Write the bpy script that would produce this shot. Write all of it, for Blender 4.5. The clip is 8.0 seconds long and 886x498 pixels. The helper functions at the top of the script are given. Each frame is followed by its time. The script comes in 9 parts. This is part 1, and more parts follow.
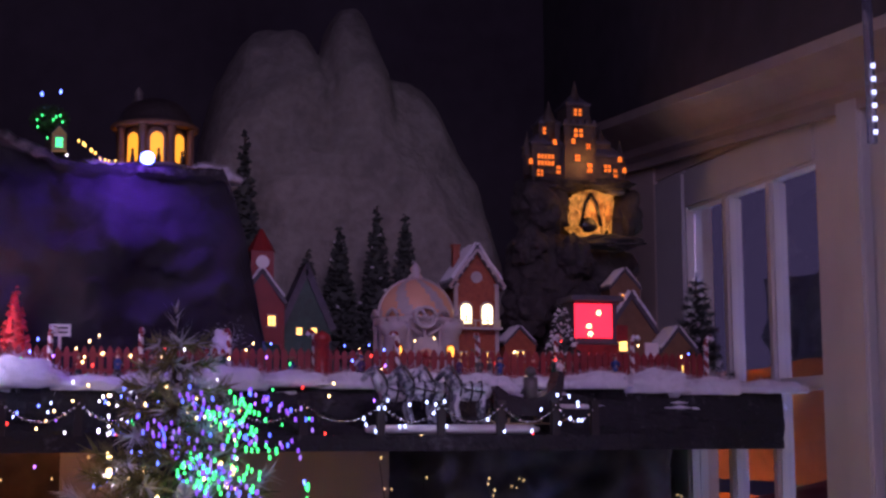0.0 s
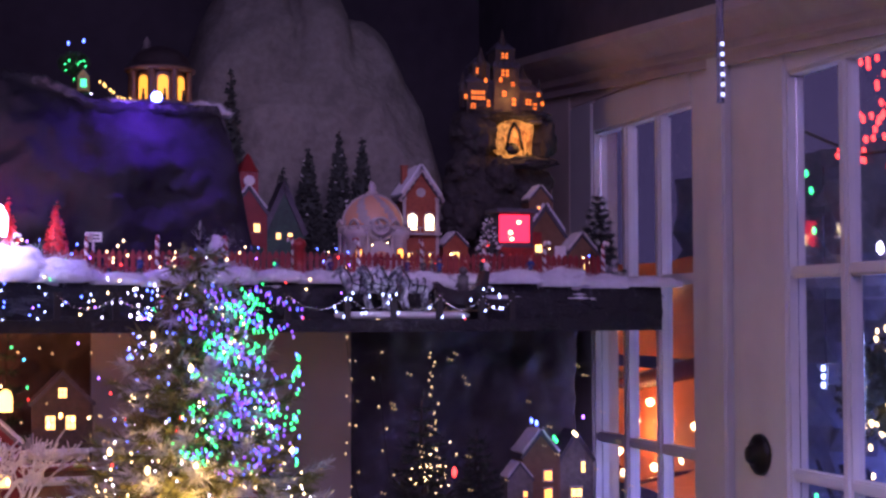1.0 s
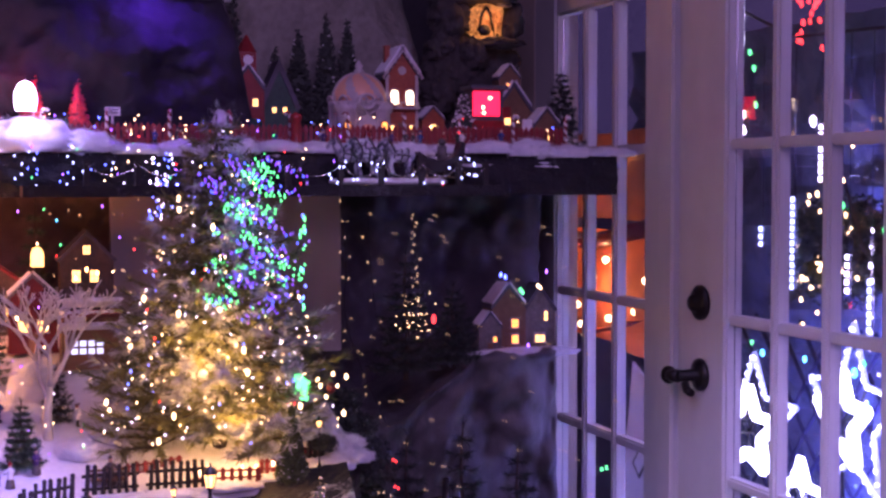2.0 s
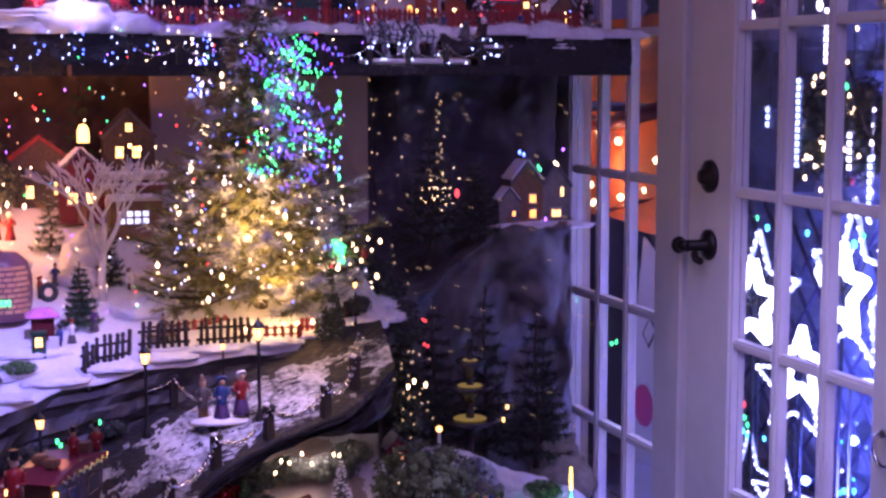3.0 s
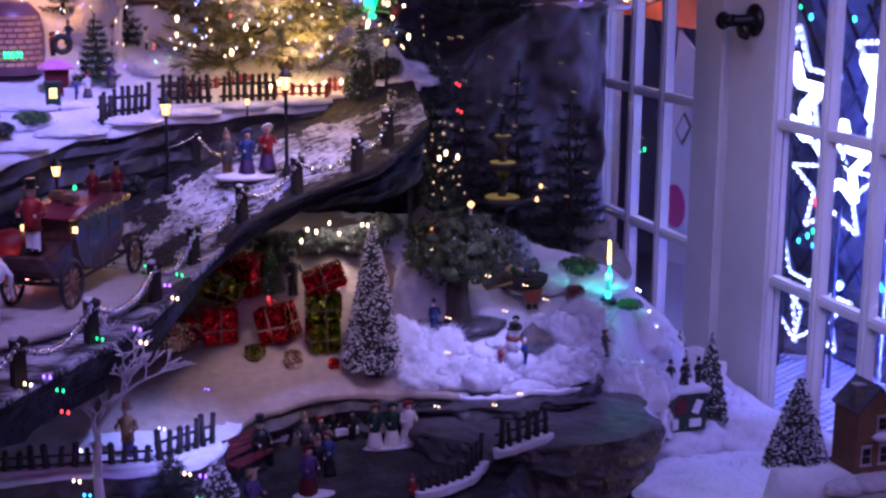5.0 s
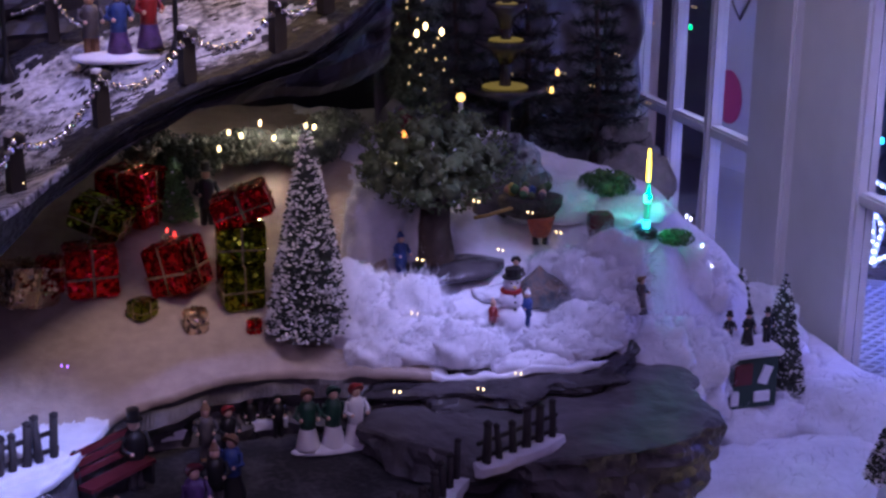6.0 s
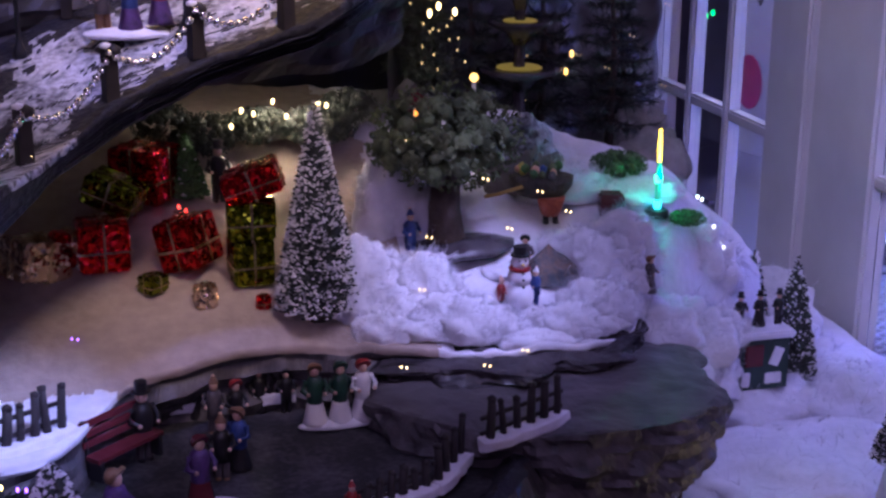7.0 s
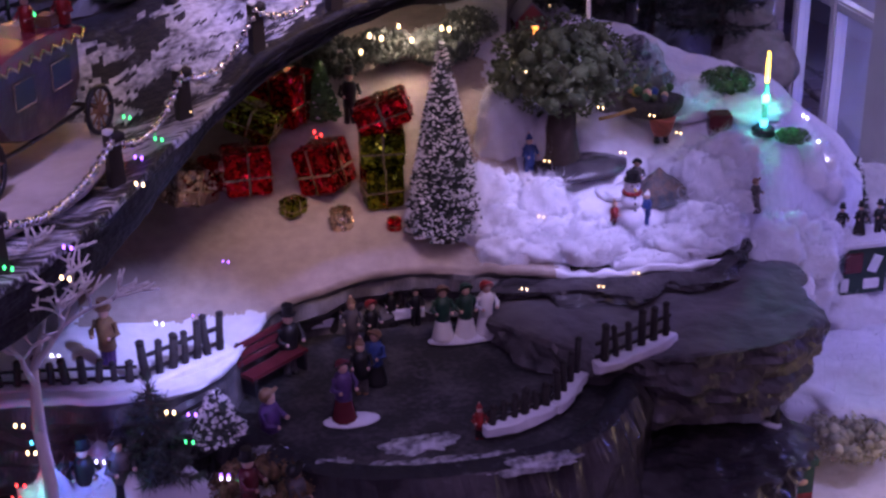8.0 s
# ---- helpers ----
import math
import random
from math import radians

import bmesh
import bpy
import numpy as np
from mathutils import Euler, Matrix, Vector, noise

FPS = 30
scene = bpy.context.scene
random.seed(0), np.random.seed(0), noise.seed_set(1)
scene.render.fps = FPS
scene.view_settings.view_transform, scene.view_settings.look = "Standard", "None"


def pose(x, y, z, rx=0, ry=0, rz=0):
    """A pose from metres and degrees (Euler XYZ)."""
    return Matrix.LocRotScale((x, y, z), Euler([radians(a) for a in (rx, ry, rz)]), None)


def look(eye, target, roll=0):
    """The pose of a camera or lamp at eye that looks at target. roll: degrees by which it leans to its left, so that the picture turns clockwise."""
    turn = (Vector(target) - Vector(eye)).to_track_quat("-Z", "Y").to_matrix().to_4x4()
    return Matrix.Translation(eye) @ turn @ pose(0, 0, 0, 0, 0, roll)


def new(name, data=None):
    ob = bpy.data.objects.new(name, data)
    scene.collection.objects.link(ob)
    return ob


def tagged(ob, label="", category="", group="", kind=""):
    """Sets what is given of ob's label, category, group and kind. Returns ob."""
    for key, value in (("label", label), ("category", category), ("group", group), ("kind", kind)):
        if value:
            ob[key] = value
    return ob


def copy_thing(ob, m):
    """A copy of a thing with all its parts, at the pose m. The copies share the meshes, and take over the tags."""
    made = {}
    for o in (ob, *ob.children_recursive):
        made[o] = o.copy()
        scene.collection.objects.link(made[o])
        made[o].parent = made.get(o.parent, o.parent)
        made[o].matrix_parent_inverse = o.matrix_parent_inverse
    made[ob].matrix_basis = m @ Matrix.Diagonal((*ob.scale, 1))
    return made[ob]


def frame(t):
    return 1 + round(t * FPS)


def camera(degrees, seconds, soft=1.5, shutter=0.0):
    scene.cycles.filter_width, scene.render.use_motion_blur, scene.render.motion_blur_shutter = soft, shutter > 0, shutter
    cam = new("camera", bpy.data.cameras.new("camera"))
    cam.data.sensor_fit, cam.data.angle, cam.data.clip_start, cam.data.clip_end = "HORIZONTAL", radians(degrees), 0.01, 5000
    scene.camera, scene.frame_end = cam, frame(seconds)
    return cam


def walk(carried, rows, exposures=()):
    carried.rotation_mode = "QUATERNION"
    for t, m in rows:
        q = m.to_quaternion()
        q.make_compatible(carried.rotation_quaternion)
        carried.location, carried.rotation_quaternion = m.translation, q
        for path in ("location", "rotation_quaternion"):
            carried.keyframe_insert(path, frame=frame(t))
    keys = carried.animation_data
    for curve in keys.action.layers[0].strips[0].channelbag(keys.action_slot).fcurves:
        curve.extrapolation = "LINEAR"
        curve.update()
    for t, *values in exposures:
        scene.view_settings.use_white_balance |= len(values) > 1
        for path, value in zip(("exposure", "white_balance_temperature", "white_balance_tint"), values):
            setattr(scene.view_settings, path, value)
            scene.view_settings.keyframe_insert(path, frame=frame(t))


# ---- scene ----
cam = camera(34.0, 8.0, soft=2.6)
PATH = [
    (0, (-0.069, 1.548, 1.292), (0.433, 3.467, 1.551), -0.2),
    (0.5, (-0.165, 1.251, 1.294), (0.372, 3.17, 1.47), -0.1),
    (1, (-0.227, 1.027, 1.3), (0.358, 2.937, 1.394), -0.1),
    (1.5, (-0.298, 0.872, 1.299), (0.326, 2.773, 1.306), -0.1),
    (1.7, (-0.326, 0.81, 1.302), (0.31, 2.706, 1.268), -0.1),
    (2.8, (-0.448, 0.598, 1.293), (0.185, 2.483, 1.081), 0.0),
    (3, (-0.457, 0.582, 1.271), (0.174, 2.466, 1.036), -0.1),
    (3.5, (-0.492, 0.536, 1.244), (0.128, 2.415, 0.952), 0.1),
    (4, (-0.551, 0.424, 1.228), (0.073, 2.296, 0.902), 0.4),
    (4.5, (-0.572, 0.41, 1.183), (0.05, 2.273, 0.802), 0.4),
    (5, (-0.467, 0.689, 1.096), (0.143, 2.544, 0.667), 0.4),
    (5.2, (-0.355, 0.936, 1.033), (0.224, 2.794, 0.57), 0.5),
    (6.3, (-0.185, 1.315, 0.982), (0.371, 3.137, 0.372), 0.5),
    (6.5, (-0.182, 1.311, 0.982), (0.375, 3.131, 0.367), 0.9),
    (7, (-0.17, 1.29, 0.971), (0.346, 3.128, 0.374), 0.4),
    (7.5, (-0.179, 1.299, 1.048), (0.24, 3.116, 0.324), -0.4),
    (8, (-0.209, 1.221, 1.124), (0.149, 3.007, 0.299), -1.0),
]
walk(cam, [(t, look(eye, target, roll)) for t, eye, target, roll in PATH],
     exposures=[(0, 0.97, 6500, 12), (0.5, 1.42, 5900, 24), (1, 1.38, 5900, 20), (1.5, 1.08, 6100, 46), (3, 1.17, 5700, 34), (4.5, 1.14, 5400, 18), (5, 0.90, 5200, 30), (6.5, 0.76, 5800, 0), (7, 0.98, 5800, 4), (8, 1.06, 6000, 24)])

# ---- world and lights ----
world = bpy.data.worlds.new("night")
world.use_nodes = True
scene.world = world
world.node_tree.nodes["Background"].inputs[0].default_value = (0.24, 0.17, 0.45, 1)
world.node_tree.nodes["Background"].inputs[1].default_value = 0.09


def lamp(name, kind, m, energy, colour, size=0.1, angle=60, blend=0.6):
    data = bpy.data.lights.new(name, kind)
    data.energy, data.color = energy, colour
    if kind == "AREA":
        data.size = size
    else:
        data.shadow_soft_size = size
    if kind == "SPOT":
        data.spot_size, data.spot_blend = radians(angle), blend
    ob = new(name, data)
    ob.matrix_world = m
    return ob


# unseen room fill, then spots added to brighten the display, violet except for gifts
lamp("room_fill", "AREA", look((-0.5, 0.3, 2.4), (0.1, 3.0, 0.8)), 9.5, (0.80, 0.50, 1.06), 1.4)
lamp("display_fill", "AREA", look((0.15, 2.1, 2.42), (0.2, 2.9, 0.4)), 2.0, (0.60, 0.50, 1.05), 0.35)
lamp("snow_spot", "SPOT", look((0.75, 1.9, 2.3), (0.27, 2.78, 0.42)), 108.0, (0.54, 0.47, 1.0), 0.06, 10, 1.0)
lamp("drummer_spot", "SPOT", look((0.5, 1.5, 1.9), (-0.215, 2.62, 0.40)), 130.0, (0.42, 0.42, 1.0), 0.02, 8.0, 1.0)
lamp("path_spot", "SPOT", look((-0.30, 1.9, 2.4), (-0.36, 2.96, 0.83)), 96.0, (0.44, 0.37, 1.0), 0.06, 15, 1.0)
lamp("road_spot", "SPOT", look((-0.05, 2.5, 2.4), (-0.06, 2.80, 0.7)), 50.0, (0.40, 0.35, 1.0), 0.06, 13, 1.0)
lamp("carriage_spot", "SPOT", look((-0.45, 1.6, 2.3), (-0.42, 2.42, 0.66)), 36.0, (0.60, 0.46, 1.0), 0.06, 14, 1.0)
lamp("pond_spot", "SPOT", look((0.25, 1.4, 2.2), (0.04, 2.47, 0.34)), 14.0, (0.68, 0.50, 1.0), 0.06, 10, 1.0)
lamp("door_fill", "SPOT", look((-0.3, 1.7, 1.9), (1.0, 2.98, 0.60)), 52.0, (0.56, 0.48, 1.0), 0.12, 27, 1.0)
lamp("gift_fill", "SPOT", look((0.30, 1.9, 2.1), (-0.05, 2.87, 0.47)), 36.0, (1.0, 0.68, 0.58), 0.14, 18, 1.0)
# unseen blue fills added outside the glazed doors
lamp("garden_fill", "SPOT", look((2.0, 3.3, 0.45), (1.0, 3.35, 0.20)), 3.0, (0.20, 0.18, 1.0), 0.05, 70, 1.0)
# this one lights the added hedge, for the blue haze round the stars
lamp("hedge_haze_fill", "SPOT", look((1.30, 3.1, 0.10), (2.15, 3.45, 0.30)), 800.0, (0.14, 0.16, 1.0), 0.15, 90, 1.0)
lamp("paving_fill", "AREA", look((1.9, 3.3, 1.0), (1.7, 3.3, 0.0)), 6.0, (0.34, 0.28, 1.0), 0.5)
# warm glow of the decorated tree, the purple spot on the hill
lamp("tree_glow", "POINT", pose(0.00, 2.98, 1.02), 1.7, (1.0, 0.58, 0.16), 0.08)
lamp("tree_glow_low", "POINT", pose(0.05, 2.99, 0.92), 0.9, (1.0, 0.56, 0.16), 0.05)
lamp("village_glow", "POINT", pose(-0.42, 3.32, 1.04), 1.5, (1.0, 0.45, 0.14), 0.06)
lamp("village_back_glow", "POINT", pose(-0.33, 3.54, 1.215), 0.45, (1.0, 0.28, 0.14), 0.03)
lamp("hill_spot", "SPOT", look((0.04, 3.56, 1.725), (-0.01, 3.63, 1.55)), 1.7, (0.20, 0.05, 1.0), 0.02, 125, 1.0)
lamp("cave_glow", "POINT", pose(0.782, 3.772, 1.660), 0.05, (1.0, 0.45, 0.12), 0.02)
# unseen washes added to brighten the mountain and the shelf
lamp("mountain_wash", "SPOT", look((0.4, 2.6, 2.3), (0.42, 4.1, 1.75)), 1.6, (0.90, 0.74, 0.80), 0.1, 30, 1.0)
lamp("shelf_wash", "SPOT", look((0.4, 2.2, 2.3), (0.40, 3.6, 1.40)), 6.0, (0.86, 0.50, 1.0), 0.1, 44, 1.0)
lamp("lantern_glow", "POINT", pose(-0.235, 3.44, 1.45), 0.4, (0.66, 0.56, 1.0), 0.03)
lamp("gift_back_glow", "POINT", pose(0.115, 3.03, 0.625), 0.40, (1.0, 0.74, 0.55), 0.01)
# unseen violet spot added to lift the dark right bank
lamp("bank_spot", "SPOT", look((0.85, 1.6, 2.2), (0.63, 2.66, 0.2)), 27.0, (0.48, 0.44, 1.0), 0.06, 15, 1.0)
lamp("red_glow", "POINT", pose(-0.24, 3.55, 1.50), 0.13, (1.0, 0.06, 0.12), 0.03)


# ---- materials ----
MATS = {}


def mat(name, colour, rough=0.6, metal=0.0, emit=0.0, grain=0.0, scale=40.0, bump=0.0, second=None, patch=None, trans=0.0, ecol=None, coat=0.0, island=0.0):
    """A procedural surface: base colour varied by coarse and fine noise, bump, optional emission."""
    if name in MATS:
        return MATS[name]
    m = bpy.data.materials.new(name)
    m.use_nodes = True
    nt = m.node_tree
    b = nt.nodes["Principled BSDF"]
    b.inputs["Base Color"].default_value = (*colour, 1)
    b.inputs["Roughness"].default_value = rough
    b.inputs["Metallic"].default_value = metal
    b.inputs["Transmission Weight"].default_value = trans
    b.inputs["Coat Weight"].default_value = coat
    if emit:
        b.inputs["Emission Color"].default_value = (*(ecol or colour), 1)
        b.inputs["Emission Strength"].default_value = emit
    co = nt.nodes.new("ShaderNodeTexCoord")
    if grain or second:
        fine = nt.nodes.new("ShaderNodeTexNoise")
        fine.inputs["Scale"].default_value, fine.inputs["Detail"].default_value = scale, 6
        nt.links.new(co.outputs["Object"], fine.inputs["Vector"])
        coarse = nt.nodes.new("ShaderNodeTexNoise")
        coarse.inputs["Scale"].default_value, coarse.inputs["Detail"].default_value = scale * 0.16, 4
        nt.links.new(co.outputs["Object"], coarse.inputs["Vector"])
        ramp = nt.nodes.new("ShaderNodeValToRGB")
        lo, hi = patch or (0.35, 0.65)
        ramp.color_ramp.elements[0].position, ramp.color_ramp.elements[1].position = lo, hi
        ramp.color_ramp.elements[0].color = (*colour, 1)
        ramp.color_ramp.elements[1].color = (*(second or [min(1, c * (1 + grain)) for c in colour]), 1)
        mixer = nt.nodes.new("ShaderNodeMath")
        mixer.operation, mixer.inputs[1].default_value = "MULTIPLY_ADD", 0.45
        half = nt.nodes.new("ShaderNodeMath")
        half.operation, half.inputs[1].default_value = "MULTIPLY", 0.55
        nt.links.new(coarse.outputs["Fac"], half.inputs[0])
        nt.links.new(fine.outputs["Fac"], mixer.inputs[0])
        nt.links.new(half.outputs[0], mixer.inputs[2])
        nt.links.new(mixer.outputs[0], ramp.inputs["Fac"])
        last = ramp.outputs["Color"]
        if island:
            geo = nt.nodes.new("ShaderNodeNewGeometry")
            hsv = nt.nodes.new("ShaderNodeHueSaturation")
            rng = nt.nodes.new("ShaderNodeMapRange")
            rng.inputs["To Min"].default_value, rng.inputs["To Max"].default_value = 1 - island, 1 + island
            nt.links.new(geo.outputs["Random Per Island"], rng.inputs["Value"])
            nt.links.new(rng.outputs[0], hsv.inputs["Value"])
            nt.links.new(last, hsv.inputs["Color"])
            last = hsv.outputs["Color"]
        nt.links.new(last, b.inputs["Base Color"])
        if bump:
            bn = nt.nodes.new("ShaderNodeBump")
            bn.inputs["Strength"].default_value, bn.inputs["Distance"].default_value = bump, 0.006
            nt.links.new(fine.outputs["Fac"], bn.inputs["Height"])
            nt.links.new(bn.outputs["Normal"], b.inputs["Normal"])
    MATS[name] = m
    return m


SNOW = mat("cotton_snow", (0.66, 0.65, 0.70), 1.0, grain=0.22, scale=90, bump=0.22)
SNOW.node_tree.nodes["Principled BSDF"].inputs["Sheen Weight"].default_value = 0.35
SNOW.node_tree.nodes["Principled BSDF"].inputs["Subsurface Weight"].default_value = 0.4
SNOW.node_tree.nodes["Principled BSDF"].inputs["Subsurface Radius"].default_value = (1.0, 0.95, 0.9)
SNOW.node_tree.nodes["Principled BSDF"].inputs["Subsurface Scale"].default_value = 0.007
SNOW.node_tree.nodes["Principled BSDF"].inputs["Specular IOR Level"].default_value = 0.1
WADDING = mat("grey_wadding", (0.20, 0.185, 0.17), 1.0, grain=0.7, scale=60, bump=1.0)
ROCK = mat("dark_rock", (0.030, 0.026, 0.030), 0.24, second=(0.13, 0.115, 0.125), scale=34, bump=1.0, patch=(0.42, 0.72))
SLATE = mat("slate_rock", (0.030, 0.027, 0.030), 0.45, second=(0.17, 0.15, 0.155), scale=46, bump=0.8, patch=(0.36, 0.70))
DUSTED = mat("snow_dusted_rock", (0.03, 0.027, 0.035), 0.7, second=(0.60, 0.60, 0.66), scale=110, bump=1.0, patch=(0.38, 0.60))
DUSTED_DARK = mat("dark_dusted_board", (0.014, 0.013, 0.017), 0.75, second=(0.13, 0.125, 0.15), scale=90, bump=1.0, patch=(0.57, 0.76))
STREAKED = mat("brushed_snow_on_black_board", (0.020, 0.018, 0.022), 0.5, second=(0.66, 0.65, 0.72), scale=120, bump=1.0, patch=(0.47, 0.56))
nt = STREAKED.node_tree
stretch = nt.nodes.new("ShaderNodeMapping")
stretch.inputs["Scale"].default_value = (0.30, 1.5, 1.0)
stretch.inputs["Rotation"].default_value = (0, 0, radians(12))
nt.links.new([n for n in nt.nodes if n.bl_idname == "ShaderNodeTexCoord"][0].outputs["Object"], stretch.inputs["Vector"])
for n in nt.nodes:
    if n.bl_idname == "ShaderNodeTexNoise":
        nt.links.new(stretch.outputs["Vector"], n.inputs["Vector"])
BLACK = mat("black_cloth", (0.048, 0.042, 0.050), 0.9, grain=0.6, scale=20)
CEIL = mat("dark_ceiling", (0.02, 0.018, 0.024), 0.9, grain=0.4, scale=12)
# uneven door paint, its paler patches stand in for blotchy reflections
PAINT = mat("white_door_paint", (0.55, 0.52, 0.49), 0.45, second=(0.70, 0.67, 0.64), scale=11, bump=0.12, patch=(0.30, 0.72))
CORNICE = mat("cream_moulding_paint", (0.36, 0.29, 0.25), 0.85, second=(0.48, 0.40, 0.35), scale=14, bump=0.1)
CREAM = mat("cream_wall", (0.60, 0.50, 0.42), 0.6, grain=0.2, scale=10, bump=0.1)
GLASS = mat("door_glass", (0.95, 0.96, 1.0), 0.02, trans=1.0)
METAL = mat("dark_bronze", (0.018, 0.015, 0.014), 0.4, metal=0.6, grain=0.5, scale=60)
CHROME = mat("chrome", (0.75, 0.75, 0.75), 0.2, metal=1.0)
TAN = mat("tan_panel", (0.30, 0.25, 0.22), 0.8, grain=0.3, scale=8, bump=0.1)
PAVER = mat("brick_paver", (0.07, 0.055, 0.055), 0.5, grain=0.8, scale=50, bump=0.3)
ICE = mat("pond_ice", (0.022, 0.022, 0.024), 0.6, second=(0.13, 0.12, 0.125), scale=150, bump=0.2, patch=(0.46, 0.76))
IRON = mat("black_iron", (0.012, 0.012, 0.014), 0.45, grain=0.5, scale=80)
PICKET = mat("dark_picket_wood", (0.020, 0.016, 0.015), 0.7, grain=0.8, scale=80)
REDWOOD = mat("red_painted_wood", (0.20, 0.022, 0.025), 0.5, grain=0.5, scale=60)
WHITE = mat("white_ceramic", (0.75, 0.73, 0.72), 0.3, grain=0.1, scale=50)
COACHWORK = mat("aged_coach_lacquer", (0.055, 0.020, 0.018), 0.35, second=(0.16, 0.085, 0.045), scale=90, bump=0.3, patch=(0.46, 0.70))
RED = mat("red_ceramic", (0.34, 0.024, 0.024), 0.35, second=(0.14, 0.012, 0.014), scale=120, bump=0.2, patch=(0.42, 0.64))
ROSE = mat("rose_lacquer", (0.17, 0.03, 0.045), 0.22, grain=0.4, scale=50)
MAROON = mat("maroon_lacquer", (0.10, 0.018, 0.024), 0.25, grain=0.4, scale=60)
ORANGEBRICK = mat("orange_brick_ceramic", (0.42, 0.10, 0.04), 0.45, second=(0.22, 0.04, 0.02), scale=160, bump=0.3)
GREENP = mat("green_ceramic", (0.022, 0.075, 0.048), 0.4, second=(0.010, 0.030, 0.022), scale=110, bump=0.2, patch=(0.42, 0.64))
BROWN = mat("brown_ceramic", (0.16, 0.085, 0.045), 0.5, grain=0.5, scale=70, bump=0.2)
STONE = mat("grey_stone_ceramic", (0.22, 0.19, 0.17), 0.6, second=(0.10, 0.085, 0.08), scale=120, bump=0.4)
ROOF = mat("slate_roof_ceramic", (0.06, 0.055, 0.07), 0.6, grain=0.8, scale=100, bump=0.3)
PEACH = mat("peach_ceramic", (0.70, 0.38, 0.24), 0.35, grain=0.1, scale=60)
PINK = mat("pink_glitter", (0.55, 0.16, 0.36), 0.3, grain=0.9, scale=300, bump=0.3)
SKIN = mat("skin_paint", (0.62, 0.40, 0.30), 0.45)
BLUEC = mat("blue_cloth_paint", (0.04, 0.08, 0.272), 0.5, second=(0.0215, 0.039, 0.123), scale=150, bump=0.3, patch=(0.42, 0.60))
PURPLE = mat("purple_cloth_paint", (0.104, 0.048, 0.176), 0.5, second=(0.0495, 0.025, 0.081), scale=150, bump=0.3, patch=(0.42, 0.60))
YELLOW = mat("yellow_cloth_paint", (0.60, 0.45, 0.10), 0.5, grain=0.3, scale=90)
BLACKP = mat("black_paint", (0.012, 0.011, 0.012), 0.4, grain=0.4, scale=90)
GREYC = mat("grey_coat_paint", (0.12, 0.104, 0.104), 0.5, second=(0.0565, 0.0495, 0.0495), scale=150, bump=0.3, patch=(0.42, 0.60))
REDFOIL = mat("red_foil", (0.46, 0.010, 0.016), 0.17, metal=1.0, grain=0.4, scale=75)
GREENFOIL = mat("green_foil", (0.17, 0.20, 0.012), 0.17, metal=1.0, grain=0.4, scale=75)
WHITEFOIL = mat("champagne_foil", (0.70, 0.56, 0.40), 0.20, metal=1.0, grain=0.4, scale=75)


def crumple(m, size, amount):
    """Small flat facets that each catch the light at their own angle, as creased foil does."""
    nt = m.node_tree
    co = [n for n in nt.nodes if n.type == "TEX_COORD"][0]
    cells = nt.nodes.new("ShaderNodeTexVoronoi")
    cells.inputs["Scale"].default_value = 1 / size
    nt.links.new(co.outputs["Object"], cells.inputs["Vector"])
    off = nt.nodes.new("ShaderNodeVectorMath")
    off.operation = "MULTIPLY_ADD"
    off.inputs[1].default_value = (amount, amount, amount)
    off.inputs[2].default_value = (-amount / 2, -amount / 2, -amount / 2)
    nt.links.new(cells.outputs["Color"], off.inputs[0])
    geo = nt.nodes.new("ShaderNodeNewGeometry")
    add = nt.nodes.new("ShaderNodeVectorMath")
    nt.links.new(geo.outputs["Normal"], add.inputs[0])
    nt.links.new(off.outputs[0], add.inputs[1])
    unit = nt.nodes.new("ShaderNodeVectorMath")
    unit.operation = "NORMALIZE"
    nt.links.new(add.outputs[0], unit.inputs[0])
    nt.links.new(unit.outputs[0], nt.nodes["Principled BSDF"].inputs["Normal"])


for foil in (REDFOIL, GREENFOIL, WHITEFOIL):
    crumple(foil, 0.0045, 0.85)
GOLD = mat("gold_ribbon", (0.62, 0.50, 0.30), 0.25, metal=0.9)
SILVER = mat("silver_beads", (0.90, 0.88, 0.84), 0.10, metal=1.0)
NEEDLE = mat("fir_needles", (0.035, 0.065, 0.035), 0.6, grain=0.7, scale=60, island=0.5)
# brighter yellow copy of the needles, the bulbs' light put into the colour
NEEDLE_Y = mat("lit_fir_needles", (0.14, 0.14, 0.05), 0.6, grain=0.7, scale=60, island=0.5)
FROSTN = mat("frosted_needles", (0.46, 0.46, 0.46), 0.7, grain=0.3, scale=60, island=0.4)
OLIVE = mat("olive_foliage", (0.050, 0.072, 0.030), 0.9, second=(0.14, 0.16, 0.075), scale=90, bump=0.6, island=0.5)
AGED = mat("aged_white_ceramic", (0.40, 0.35, 0.35), 0.4, grain=0.5, scale=60, bump=0.2)
LEAF = mat("sponge_foliage", (0.049, 0.112, 0.042), 0.85, second=(0.08, 0.15, 0.05), scale=90, bump=0.6, island=0.5)
DARKLEAF = mat("dark_conifer", (0.030, 0.036, 0.031), 0.8, grain=0.9, scale=50, island=0.5)
FLOCK = mat("white_flock", (0.66, 0.65, 0.66), 0.9, grain=0.2, scale=90)
BARK = mat("bark", (0.05, 0.035, 0.028), 0.8, grain=0.8, scale=90, bump=0.5)
WBARK = mat("whitewashed_twig", (0.66, 0.62, 0.60), 0.7, grain=0.3, scale=90)
REDTINSEL = mat("red_tinsel", (0.50, 0.05, 0.05), 0.4, metal=0.3, grain=0.5, scale=80, island=0.4)
LAMPLIT = mat("lantern_glow", (1.0, 0.50, 0.12), 0.5, emit=2.6)
